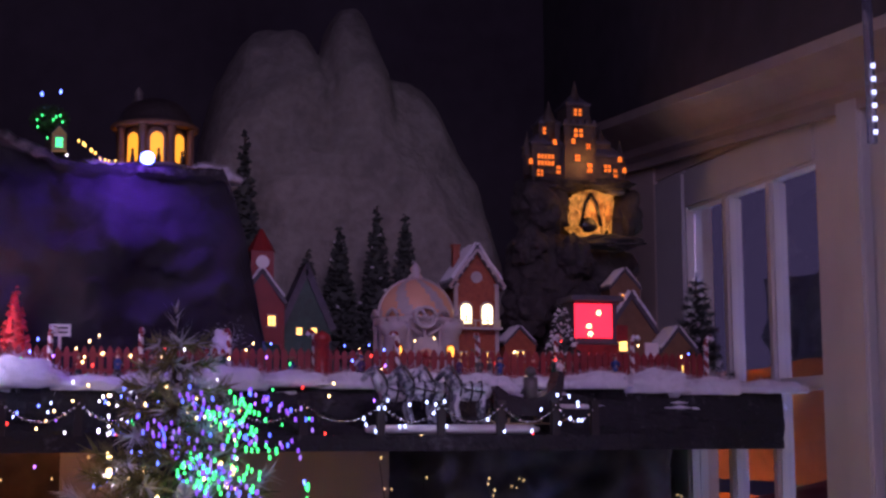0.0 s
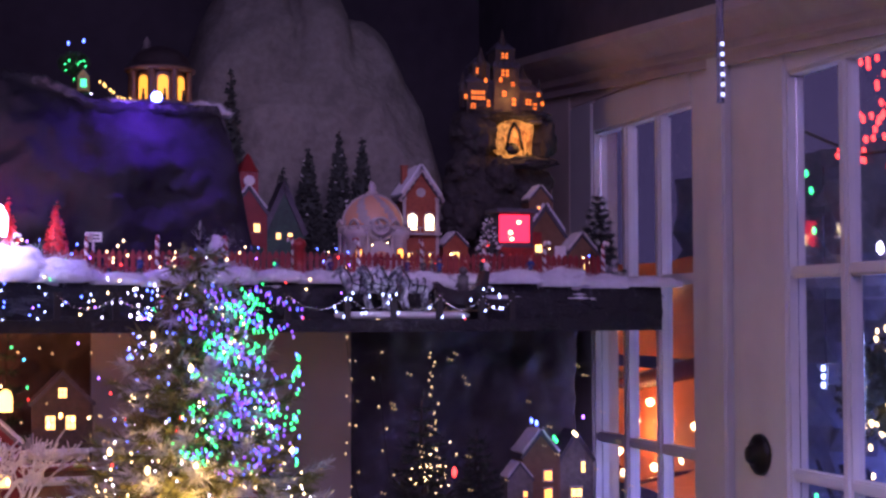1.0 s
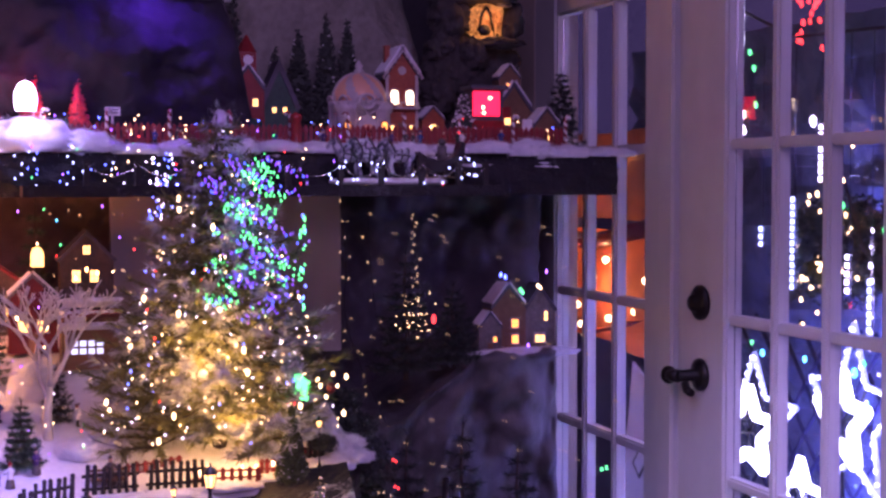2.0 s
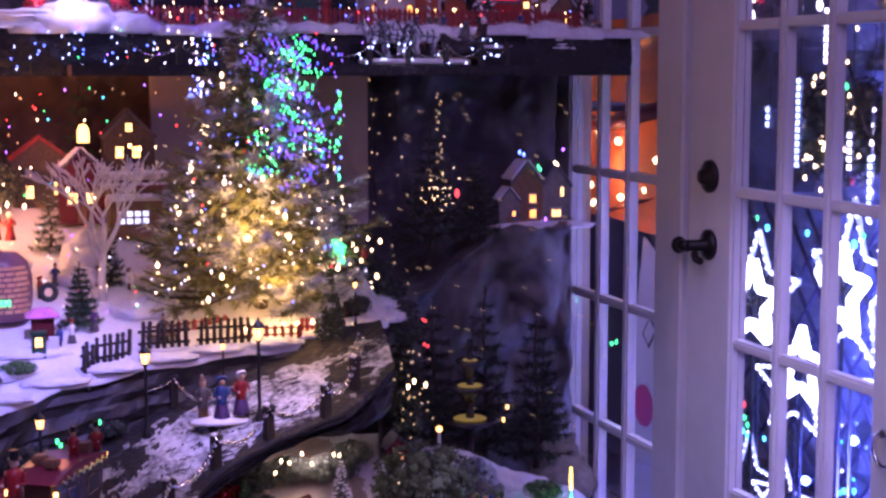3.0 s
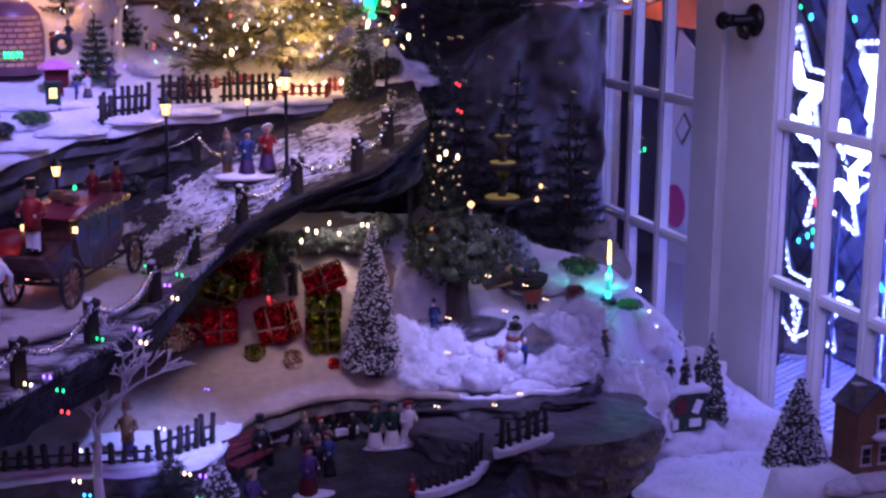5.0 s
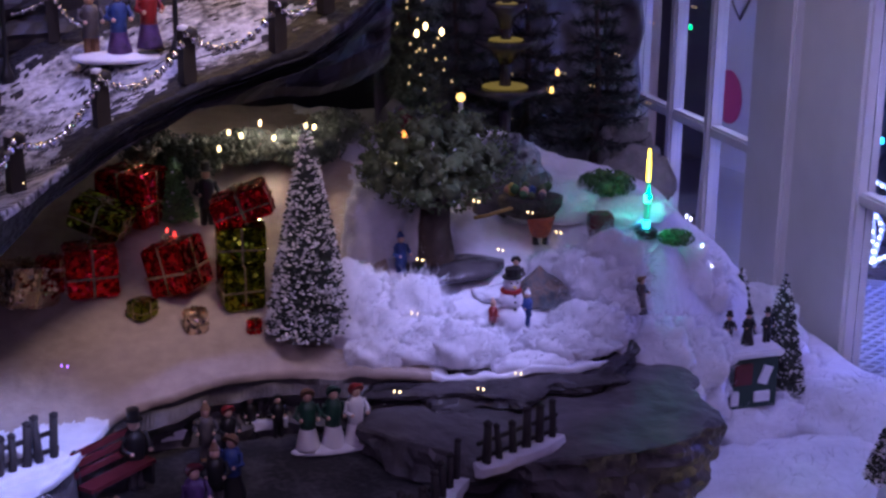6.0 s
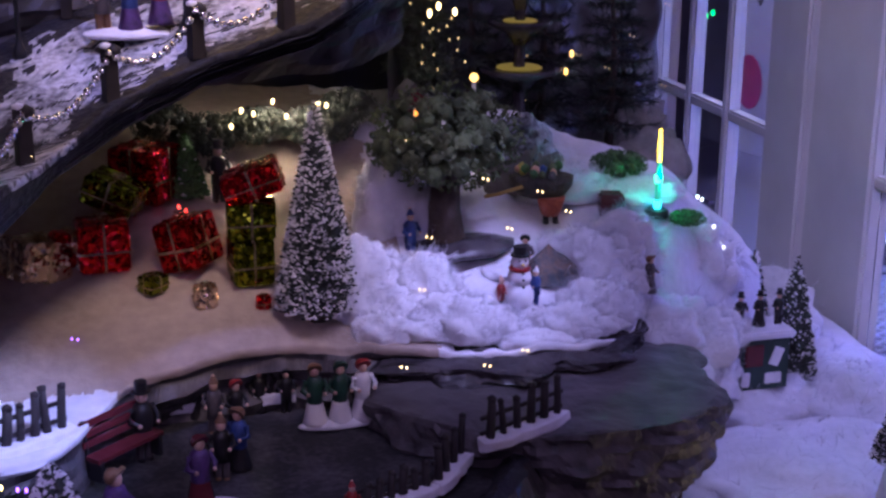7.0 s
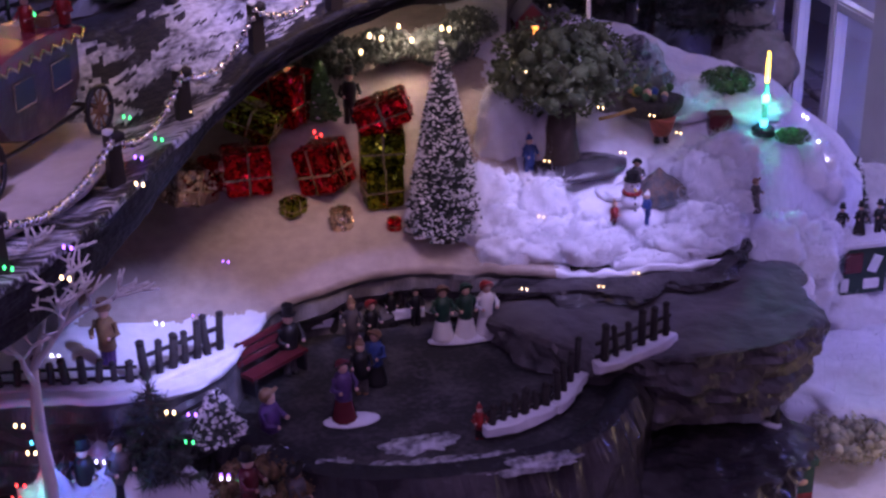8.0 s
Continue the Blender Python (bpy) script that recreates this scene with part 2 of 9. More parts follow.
WINLIT = mat("window_glow", (1.0, 0.55, 0.12), 0.5, emit=1.9)
WINAMBER = mat("amber_window_glow", (1.0, 0.20, 0.02), 0.5, emit=0.6)
WINORANGE = mat("orange_window_glow", (1.0, 0.34, 0.05), 0.5, emit=1.5)
DARKSTONE = mat("dark_stone_ceramic", (0.045, 0.035, 0.032), 0.6, second=(0.10, 0.075, 0.06), scale=120, bump=0.4)
DARKRED = mat("dark_red_ceramic", (0.20, 0.02, 0.02), 0.4, grain=0.4, scale=60)
# dripstone emits amber through its colour ramp, for light inside the cave
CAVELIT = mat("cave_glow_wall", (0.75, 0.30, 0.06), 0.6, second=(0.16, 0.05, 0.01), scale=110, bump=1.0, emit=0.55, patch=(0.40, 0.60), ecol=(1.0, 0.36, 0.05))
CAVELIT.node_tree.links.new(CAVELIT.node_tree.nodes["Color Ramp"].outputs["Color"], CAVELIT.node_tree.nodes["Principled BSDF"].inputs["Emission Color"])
ROTLIT = mat("rotunda_glow", (1.0, 0.36, 0.03), 0.6, emit=0.75)
BULB = mat("warm_bulb", (1.0, 0.66, 0.27), 0.5, emit=4.5)
BULBDIM = mat("dim_amber_bulb", (1.0, 0.66, 0.27), 0.5, emit=0.55)
BULBW = mat("white_led", (0.85, 0.80, 1.0), 0.5, emit=3.0)
BULBWB = mat("cold_white_led", (0.45, 0.55, 1.0), 0.5, emit=3.0)
BULBB = mat("blue_led", (0.10, 0.16, 1.0), 0.5, emit=4.0)
BULBV = mat("violet_led", (0.36, 0.12, 1.0), 0.5, emit=3.0)
BULBG = mat("green_led", (0.05, 1.0, 0.22), 0.5, emit=1.6)
BULBR = mat("red_led", (1.0, 0.04, 0.03), 0.5, emit=2.5)
BULBC = mat("cyan_led", (0.08, 0.70, 1.0), 0.5, emit=2.6)
SPOTLED = mat("violet_blue_spot", (0.16, 0.20, 1.0), 0.5, emit=7.0)
REDLIT = mat("red_lit_panel", (1.0, 0.02, 0.05), 0.5, emit=1.2)
# canvas given a faint orange emission for the light on it
ORANGELIT = mat("orange_lit_canvas", (0.95, 0.26, 0.06), 0.6, emit=0.04, second=(0.36, 0.06, 0.04), scale=9, ecol=(1.0, 0.22, 0.04))
STARLIT = mat("star_led_tube", (0.72, 0.78, 1.0), 0.4, emit=4.0)
STARDIM = mat("star_clear_tube", (0.50, 0.58, 1.0), 0.4, emit=0.45)
WHITECANVAS = mat("white_canvas", (0.75, 0.74, 0.78), 0.8, grain=0.15, scale=6)
MAGENTA = mat("magenta_print", (0.70, 0.05, 0.22), 0.6)
LENSGREEN = mat("green_leaf_ornament", (0.05, 0.85, 0.20), 0.4, emit=1.6)


# ---- mesh helpers ----
def box(bm, c, s, mi=0, rz=0.0, rx=0.0, ry=0.0, taper=1.0):
    r = bmesh.ops.create_cube(bm, size=1.0)
    for v in r["verts"]:
        k = taper if v.co.z > 0 else 1.0
        v.co.x, v.co.y = v.co.x * k, v.co.y * k
    m = Matrix.Translation(c) @ Euler((rx, ry, rz)).to_matrix().to_4x4() @ Matrix.Diagonal((*s, 1))
    bmesh.ops.transform(bm, matrix=m, verts=r["verts"])
    for f in {f for v in r["verts"] for f in v.link_faces}:
        f.material_index = mi
    return r["verts"]


def cyl(bm, a, b, r0, r1=None, n=8, mi=0, cap=True):
    a, b = Vector(a), Vector(b)
    d = b - a
    r = bmesh.ops.create_cone(bm, cap_ends=cap, segments=n, radius1=r0, radius2=r0 if r1 is None else r1, depth=d.length)
    m = Matrix.Translation((a + b) / 2) @ d.to_track_quat("Z", "Y").to_matrix().to_4x4()
    bmesh.ops.transform(bm, matrix=m, verts=r["verts"])
    for f in {f for v in r["verts"] for f in v.link_faces}:
        f.material_index = mi
    return r["verts"]


def ball(bm, c, r, mi=0, sub=2, s=(1, 1, 1), rough=0.0):
    k = bmesh.ops.create_icosphere(bm, subdivisions=sub, radius=r)
    for v in k["verts"]:
        if rough:
            v.co *= 1 + rough * (noise.noise(v.co * (2.2 / r) + Vector(c) * 17) + 0.5 * noise.noise(v.co * (5 / r)))
        v.co = Vector((v.co.x * s[0], v.co.y * s[1], v.co.z * s[2])) + Vector(c)
    for f in {f for v in k["verts"] for f in v.link_faces}:
        f.material_index = mi
        f.smooth = True
    return k["verts"]


def lathe(bm, prof, c=(0, 0, 0), n=12, mi=0):
    rings = []
    for r, z in prof:
        rings.append([bm.verts.new((c[0] + r * math.cos(2 * math.pi * i / n), c[1] + r * math.sin(2 * math.pi * i / n), c[2] + z)) for i in range(n)])
    for a, b in zip(rings, rings[1:]):
        for i in range(n):
            f = bm.faces.new((a[i], a[(i + 1) % n], b[(i + 1) % n], b[i]))
            f.material_index, f.smooth = mi, True
    for ring, flip in ((rings[0], True), (rings[-1], False)):
        f = bm.faces.new(ring[::-1] if flip else ring)
        f.material_index = mi


def tube(bm, pts, r, n=6, mi=0, r1=None):
    pts = [Vector(p) for p in pts]
    rings = []
    for i, p in enumerate(pts):
        d = (pts[min(i + 1, len(pts) - 1)] - pts[max(i - 1, 0)]).normalized()
        x = d.cross(Vector((0.13, 0.31, 0.94))).normalized()
        y = d.cross(x)
        k = r if r1 is None else r + (r1 - r) * i / (len(pts) - 1)
        rings.append([bm.verts.new(p + k * (math.cos(2 * math.pi * j / n) * x + math.sin(2 * math.pi * j / n) * y)) for j in range(n)])
    for a, b in zip(rings, rings[1:]):
        for j in range(n):
            f = bm.faces.new((a[j], a[(j + 1) % n], b[(j + 1) % n], b[j]))
            f.material_index, f.smooth = mi, True
    bm.faces.new(rings[0][::-1]).material_index = mi
    bm.faces.new(rings[-1]).material_index = mi


def prism(bm, poly, z0, z1, mi=0):
    lo = [bm.verts.new((x, y, z0)) for x, y in poly]
    hi = [bm.verts.new((x, y, z1)) for x, y in poly]
    n = len(poly)
    for f in [bm.faces.new(hi), bm.faces.new(lo[::-1])] + [bm.faces.new((lo[i], lo[(i + 1) % n], hi[(i + 1) % n], hi[i])) for i in range(n)]:
        f.material_index = mi
    bmesh.ops.recalc_face_normals(bm, faces=bm.faces)


def bevelled(bm, w, seg=2):
    bmesh.ops.bevel(bm, geom=[e for e in bm.edges if e.is_manifold and e.calc_face_angle(0) > 0.6], offset=w, segments=seg, affect="EDGES", clamp_overlap=True)
    return bm


def mesh_of(name, bm, mats):
    me = bpy.data.meshes.new(name)
    bm.to_mesh(me)
    bm.free()
    for m in mats if isinstance(mats, (list, tuple)) else [mats]:
        me.materials.append(m)
    return me


def part(name, bm, mats, parent, label="", kind=""):
    ob = new(name, mesh_of(name, bm, mats))
    ob.parent = parent
    if label or kind:
        tagged(ob, label, "", "", kind)
    return ob


def thing(name, label, category, m, group=""):
    ob = new(name)
    ob.empty_display_size = 0.02
    ob.matrix_world = m
    return tagged(ob, label, category, group)


def solid(name, bm, mats, label, category, m=None, group="", kind=""):
    ob = new(name, mesh_of(name, bm, mats))
    if m is not None:
        ob.matrix_world = m
    return tagged(ob, label, category, group, kind)


def resample(pts, n):
    pts = [Vector(p) for p in pts]
    d = [0.0]
    for a, b in zip(pts, pts[1:]):
        d.append(d[-1] + (b - a).length)
    out = []
    for i in range(n):
        s, k = d[-1] * i / (n - 1), 0
        while k < len(d) - 2 and d[k + 1] < s:
            k += 1
        u = (s - d[k]) / max(1e-9, d[k + 1] - d[k])
        out.append(pts[k].lerp(pts[k + 1], min(1, max(0, u))))
    return out


def smooth_line(pts, rounds=2):
    for _ in range(rounds):
        out = [pts[0]]
        for a, b in zip(pts, pts[1:]):
            out += [tuple(0.75 * p + 0.25 * q for p, q in zip(a, b)), tuple(0.25 * p + 0.75 * q for p, q in zip(a, b))]
        pts = out + [pts[-1]]
    return pts


def fbm(x, y, z, s):
    p = Vector((x, y, z)) * s
    return noise.noise(p) + 0.5 * noise.noise(p * 2.1) + 0.25 * noise.noise(p * 4.3)


def terrace(front, back, height, n=90, rows=30, rough=0.006, freq=14, skirt=0.2, srough=0.02, layers=6, lip=0.008, over=0.0, spread=None, deeper=None):
    """A strip of ground from the front line to the back line, with a rugged face below its front edge. Slot 0 the top, slot 1 the face."""
    bm = bmesh.new()
    f, b = resample(smooth_line(front), n), resample(smooth_line(back), n)
    grid = []
    for j in range(rows):
        v = (j / (rows - 1)) ** 1.5
        row = []
        for i in range(n):
            p = f[i].lerp(b[i], v)
            z = height(p.x, p.y) + rough * fbm(p.x, p.y, 0.3, freq) - lip * max(0.0, 1 - j / 1.5)
            row.append(bm.verts.new((p.x, p.y, z)))
        grid.append(row)
    last = grid[0]
    layers = layers * 3
    steps = [noise.noise(Vector((k * 1.7, skirt * 31, 0.5))) for k in range(layers + 1)]
    for k in range(1, layers + 1):
        row = []
        for i in range(n):
            p = f[i]
            q = b[i] - f[i]
            q.normalize()
            drop = (skirt + (deeper(p.x) if deeper else 0.0)) * (k - 0.35 * (k % 2)) / layers
            off = srough * (fbm(p.x, p.y, drop * 2.2, 13) + 0.55 * steps[k] + 0.5 * fbm(p.x * 0.6, p.y * 0.6, k * 0.37, 9)) + over * k / layers
            if spread:
                off = off * (1 - 0.8 * min(1, spread(p.x) * 8)) - spread(p.x) * (k / layers) ** 0.8
            z0 = height(p.x, p.y)
            row.append(bm.verts.new((p.x + q.x * off, p.y + q.y * off, z0 - lip - drop + 0.3 * srough * fbm(p.y, p.x, drop, 17))))
        for i in range(n - 1):
            fa = bm.faces.new((row[i], row[i + 1], last[i + 1], last[i]))
            snowy = spread is not None and spread(f[i].x) > 0.03
            fa.material_index, fa.smooth = (0, True) if snowy else (1, False)
        last = row
    for r, s in zip(grid, grid[1:]):
        for i in range(n - 1):
            fa = bm.faces.new((r[i], r[i + 1], s[i + 1], s[i]))
            fa.smooth = True
    return bm


# ---- the room ----
def wall_box(name, a, b, m, label, category="wall"):
    bm = bmesh.new()
    box(bm, [(p + q) / 2 for p, q in zip(a, b)], [q - p for p, q in zip(a, b)])
    return solid(name, bm, m, label, category, kind="structure")


wall_box("floor", (-2.2, -1.0, -0.1), (0.97, 4.55, 0.0), BLACK, "dark floor of the display room", "floor")
wall_box("ceiling", (-2.3, -1.1, 2.5), (1.12, 4.6, 2.6), CEIL, "unlit dark ceiling over the display", "ceiling")
wall_box("wall_north", (-2.3, 4.45, -0.1), (1.12, 4.6, 2.5), BLACK, "black cloth backdrop wall behind the display")
wall_box("wall_west", (-2.3, -1.0, -0.1), (-2.2, 4.45, 2.5), BLACK, "black cloth side wall of the room")
wall_box("wall_south", (-2.3, -1.1, -0.1), (1.12, -1.0, 2.5), CEIL, "dark wall at the room's far side")
wall_box("wall_east", (1.0, -1.0, -0.1), (1.12, 2.49, 1.775), CREAM, "cream wall beside the glazed doors")
wall_box("wall_east_end", (1.0, 4.06, -0.1), (1.12, 4.45, 1.90), CREAM, "cream wall past the glazed doors")
bm = bmesh.new()
prof = [(-0.99, 1.511), (4.44, 1.918), (4.44, 2.5), (-0.99, 2.5)]
near, far = [[bm.verts.new((x, y, z)) for y, z in prof] for x in (0.914, 0.998)]
bm.faces.new(near), bm.faces.new(far[::-1])
for i in range(4):
    bm.faces.new((near[i], far[i], far[(i + 1) % 4], near[(i + 1) % 4]))
bmesh.ops.recalc_face_normals(bm, faces=bm.faces)
solid("wall_east_upper", bm, BLACK, "dark cloth wall above the cornice", "wall", kind="structure")
wall_box("lintel", (1.003, 2.49, 1.772), (1.12, 4.06, 2.5), CREAM, "cream lintel over the glazed doors")

# crown moulding: a stepped profile drawn out along the wall
bm = bmesh.new()
prof = [(0.998, 1.775), (0.985, 1.775), (0.985, 1.79), (0.972, 1.797), (0.972, 1.812), (0.955, 1.822), (0.935, 1.838), (0.915, 1.848), (0.915, 1.866), (0.998, 1.8695)]
ends = [[bm.verts.new((x, y, z + 0.075 * (y - 3.44) - 0.022)) for x, z in prof] for y in (-0.98, 4.435)]
for i in range(len(prof) - 1):
    bm.faces.new((ends[0][i], ends[0][i + 1], ends[1][i + 1], ends[1][i]))
for e in ends:
    bm.faces.new(e)
bmesh.ops.recalc_face_normals(bm, faces=bm.faces)
solid("trim_cornice", bm, CORNICE, "painted crown moulding above the doors", "cornice", kind="structure")

ROWS = [0.12, 0.43, 0.738, 1.044, 1.372]


def glazed_door(name, lock, glass, hinge, label):
    """A leaf in the plane x = 1 from the lock side to the hinge side, three panes wide and five high."""
    d = new(name)
    tagged(d, label, "door", "", "structure")

    def bar(kind, y0, y1, z0, z1, x0=0.998, x1=1.040, w=0.006):
        bm = bmesh.new()
        box(bm, ((x0 + x1) / 2, (y0 + y1) / 2, (z0 + z1) / 2), (x1 - x0, abs(y1 - y0), z1 - z0))
        bevelled(bm, w)
        return part(kind, bm, PAINT, d)

    g0, g1 = glass
    s = 1 if g1 > g0 else -1
    bar("stile", *sorted((lock, g0)), 0.012, 1.77)
    bar("stile", *sorted((g1, hinge)), 0.012, 1.77)
    bar("rail", *sorted((g0, g1)), 1.695, 1.7695, 0.999, 1.039)
    bar("rail", *sorted((g0, g1)), 0.0125, 0.118, 0.999, 1.039)
    step = (g1 - g0) / 3
    for k in (1, 2):
        y = g0 + step * k
        bar("muntin", y - 0.011, y + 0.011, 0.116, 1.696, 1.002, 1.034, 0.005)
    for z in ROWS[1:]:
        for k in range(3):
            y0, y1 = sorted((g0 + step * k + s * (0.009 if k else 0), g0 + step * (k + 1) - s * (0.009 if k < 2 else 0)))
            bar("muntin", y0, y1, z - 0.010, z + 0.010, 1.004, 1.032, 0.004)
    zs = ROWS + [1.695]
    for k in range(3):
        for z0, z1 in zip(zs, zs[1:]):
            bm = bmesh.new()
            y0, y1 = sorted((g0 + step * k, g0 + step * (k + 1)))
            box(bm, (1.019, (y0 + y1) / 2, (z0 + z1) / 2), (0.004, y1 - y0 - 0.006, z1 - z0 - 0.006))
            p = part("pane", bm, GLASS, d)
            p.visible_shadow = False
    return d


near_door = glazed_door("door_1", 3.300, (3.118, 2.640), 2.49, "white painted french door leaf with fifteen glass panes")
far_door = glazed_door("door_2", 3.304, (3.455, 3.925), 4.055, "white painted french door leaf with glass panes, shut")
bm = bmesh.new()
box(bm, (0.991, 3.335, 0.89), (0.014, 0.062, 1.76))
bevelled(bm, 0.004)
part("astragal", bm, PAINT, far_door)
# dead bolt, lever and ring
bm = bmesh.new()
lathe(bm, [(0.0, 0.0), (0.034, 0.0), (0.034, 0.006), (0.026, 0.012), (0.016, 0.014), (0.014, 0.024), (0.0, 0.024)], n=20)
bmesh.ops.transform(bm, matrix=Matrix.Translation((0.997, 3.205, 1.07)) @ Euler((0, -math.pi / 2, 0)).to_matrix().to_4x4(), verts=bm.verts)
part("dead_bolt", bm, METAL, near_door, "dark bronze dead bolt")
bm = bmesh.new()
lathe(bm, [(0.0, 0.0), (0.032, 0.0), (0.032, 0.006), (0.022, 0.012), (0.012, 0.016), (0.011, 0.05), (0.0, 0.052)], n=20)
bmesh.ops.transform(bm, matrix=Matrix.Translation((0.997, 3.205, 0.93)) @ Euler((0, -math.pi / 2, 0)).to_matrix().to_4x4(), verts=bm.verts)
tube(bm, [(0.948, 3.20, 0.93), (0.943, 3.215, 0.930), (0.944, 3.228, 0.929), (0.946, 3.240, 0.928)], 0.0125, 8)
ball(bm, (0.946, 3.240, 0.928), 0.0165, sub=2, s=(1, 1, 1.1))
tube(bm, [(0.96, 3.20, 0.915), (0.955, 3.185, 0.905), (0.955, 3.165, 0.902)], 0.008, 7)
part("lever_handle", bm, METAL, near_door, "dark bronze lever handle")
bm = bmesh.new()
tube(bm, [(0.980, 2.575 + 0.028 * math.cos(a), 0.655 + 0.028 * math.sin(a)) for a in [i * math.pi / 10 for i in range(21)]], 0.004, 6)
cyl(bm, (0.999, 2.575, 0.684), (0.976, 2.575, 0.684), 0.008)
part("ring_pull", bm, CHROME, near_door, "thin metal ring pull")

# ---- terraces of the display, back to front ----
def up_z(x, y):
    return 0.83 + 0.3 * (y - 2.97)


def road_z(x, y):
    return 0.635 + 0.3 * max(0, x + 0.25) + 0.30 * max(0, y - 2.66)


def gift_z(x, y):
    z = 0.40 + min(max((y - 2.7) * 0.4, 0), 0.16)
    return z - 1.15 * max(0, x - 0.56) ** 1.2


def low_z(x, y):
    return 0.13 + 0.03 * fbm(x, y, 0.0, 3) + 0.07 * min(1, max(0, (x - 0.55) / 0.3)) + 0.10 * min(1, max(0, (-0.2 - x) / 0.3))


bm = terrace([(-1.6, 1.75, 0), (-0.6, 2.0, 0), (0.2, 2.1, 0), (0.975, 2.1, 0)], [(-1.6, 4.4, 0), (-0.6, 4.4, 0), (0.2, 4.4, 0), (0.975, 4.4, 0)], low_z, 120, 60, 0.012, 9, 0.14, 0.01)
solid("ground", bm, [SNOW, ROCK], "cotton snow covering the lowest tier of the display", "snow ground", kind="structure")

bm = terrace([(-0.60, 2.56, 0), (-0.40, 2.53, 0), (-0.26, 2.508, 0), (-0.175, 2.545, 0), (-0.14, 2.63, 0), (-0.10, 2.70, 0), (-0.03, 2.715, 0), (0.06, 2.73, 0), (0.15, 2.71, 0), (0.25, 2.68, 0), (0.38, 2.672, 0), (0.445, 2.70, 0), (0.48, 2.75, 0), (0.51, 2.82, 0), (0.57, 2.88, 0), (0.66, 2.93, 0), (0.76, 2.99, 0)],
             [(-0.60, 3.35, 0), (-0.2, 3.42, 0), (0.2, 3.42, 0), (0.37, 3.30, 0), (0.44, 3.12, 0), (0.52, 3.04, 0), (0.60, 3.03, 0), (0.70, 3.06, 0), (0.80, 3.10, 0)], gift_z, 320, 120, 0.007, 11, 0.16, 0.018, over=0.03, spread=lambda x: 0.11 * min(1, max(0, (x - 0.465) / 0.05)))
# cotton pulled into lumps on the open side, smooth wadding under the gifts
for v in bm.verts:
    if v.co.z > gift_z(v.co.x, v.co.y) - 0.03:
        k = min(1.0, max(0.15, (v.co.x - 0.08) / 0.12))
        cell = noise.voronoi(Vector((v.co.x * 13 + 0.6 * fbm(v.co.x, v.co.y, 2.0, 14), v.co.y * 13, 1.0)))[0]
        v.co.z += k * (0.010 * (0.55 - cell[0] ** 1.2) + 0.010 * fbm(v.co.x, v.co.y, 6.0, 9) + 0.0015 * fbm(v.co.x, v.co.y, 4.0, 55))
# smooth beige wadding lies under the gifts, white cotton round it
for f in bm.faces:
    c = f.calc_center_median()
    if f.material_index == 0 and -0.32 < c.x + 0.02 * fbm(c.x, c.y, 7.0, 30) < 0.215 and c.y > (2.675 if c.x < -0.12 else 2.66) + 0.012 * fbm(c.x, c.y, 3.0, 40):
        f.material_index = 2
solid("snow_terrace", bm, [SNOW, SLATE, mat("beige_wadding", (0.33, 0.27, 0.23), 1.0, grain=0.4, scale=70, bump=0.4)], "white cotton snow and beige wadding on a jagged slate edge", "snow ledge", kind="structure")

EDGE = [(-0.480, 2.10), (-0.408, 2.21), (-0.316, 2.33), (-0.240, 2.482), (-0.178, 2.59), (-0.131, 2.67), (-0.036, 2.715), (0.05, 2.715), (0.121, 2.72), (0.20, 2.79)]
bm = terrace([(-1.3, 1.70, 0), (-0.60, 1.92, 0)] + [(x, y, 0) for x, y in EDGE],
             [(-1.3, 2.75, 0), (-0.60, 2.87, 0), (-0.47, 2.90, 0), (-0.34, 3.0, 0), (-0.267, 2.99, 0), (-0.177, 2.99, 0), (-0.08, 2.99, 0), (0.03, 2.98, 0), (0.143, 2.96, 0), (0.22, 2.94, 0)], road_z, 300, 80, 0.004, 22, 0.022, 0.010, over=0.03, deeper=lambda x: 0.034 * min(1.0, max(0.0, (-0.17 - x) / 0.12)))
# bare black strips along both edges and ragged holes in the snow between them
bm.faces.ensure_lookup_table()
first = len(bm.faces) - 79 * 299
for k in range(first, len(bm.faces)):
    c = bm.faces[k].calc_center_median()
    v = ((k - first) // 299 / 79) ** 1.5
    ragged = 0.10 * fbm(c.x, c.y, 1.0, 26) + 0.05 * fbm(c.x, c.y * 3, 5.0, 60)
    keep = min(1.0, max(0.0, (c.x + 0.45) / 0.3))
    if c.x < -0.14 + 0.03 * ragged and v < 0.5 and c.y < 2.66:
        bm.faces[k].material_index = 2
        continue
    if v + ragged < 0.12 or v + ragged > 0.60 + 0.08 * keep or fbm(c.x * 0.7, c.y * 1.6, 9.0, 16) > 0.34 or fbm(c.x, c.y * 4, 3.0, 30) > 0.42:
        bm.faces[k].material_index = 1
solid("road", bm, [DUSTED, DUSTED_DARK, STREAKED], "dark road board dusted with snow on a raised shelf", "road", kind="structure")

bm = terrace([(-1.3, 2.5, 0), (-0.60, 2.70, 0), (-0.47, 2.745, 0), (-0.384, 2.82, 0), (-0.294, 2.865, 0), (-0.203, 2.898, 0), (-0.069, 2.93, 0), (0.086, 2.94, 0), (0.20, 2.975, 0), (0.265, 3.03, 0)],
             [(-1.3, 4.4, 0), (-0.6, 4.4, 0), (-0.2, 4.4, 0), (0.10, 4.4, 0), (0.24, 4.4, 0)], up_z, 120, 44, 0.006, 14, 0.16, 0.018)
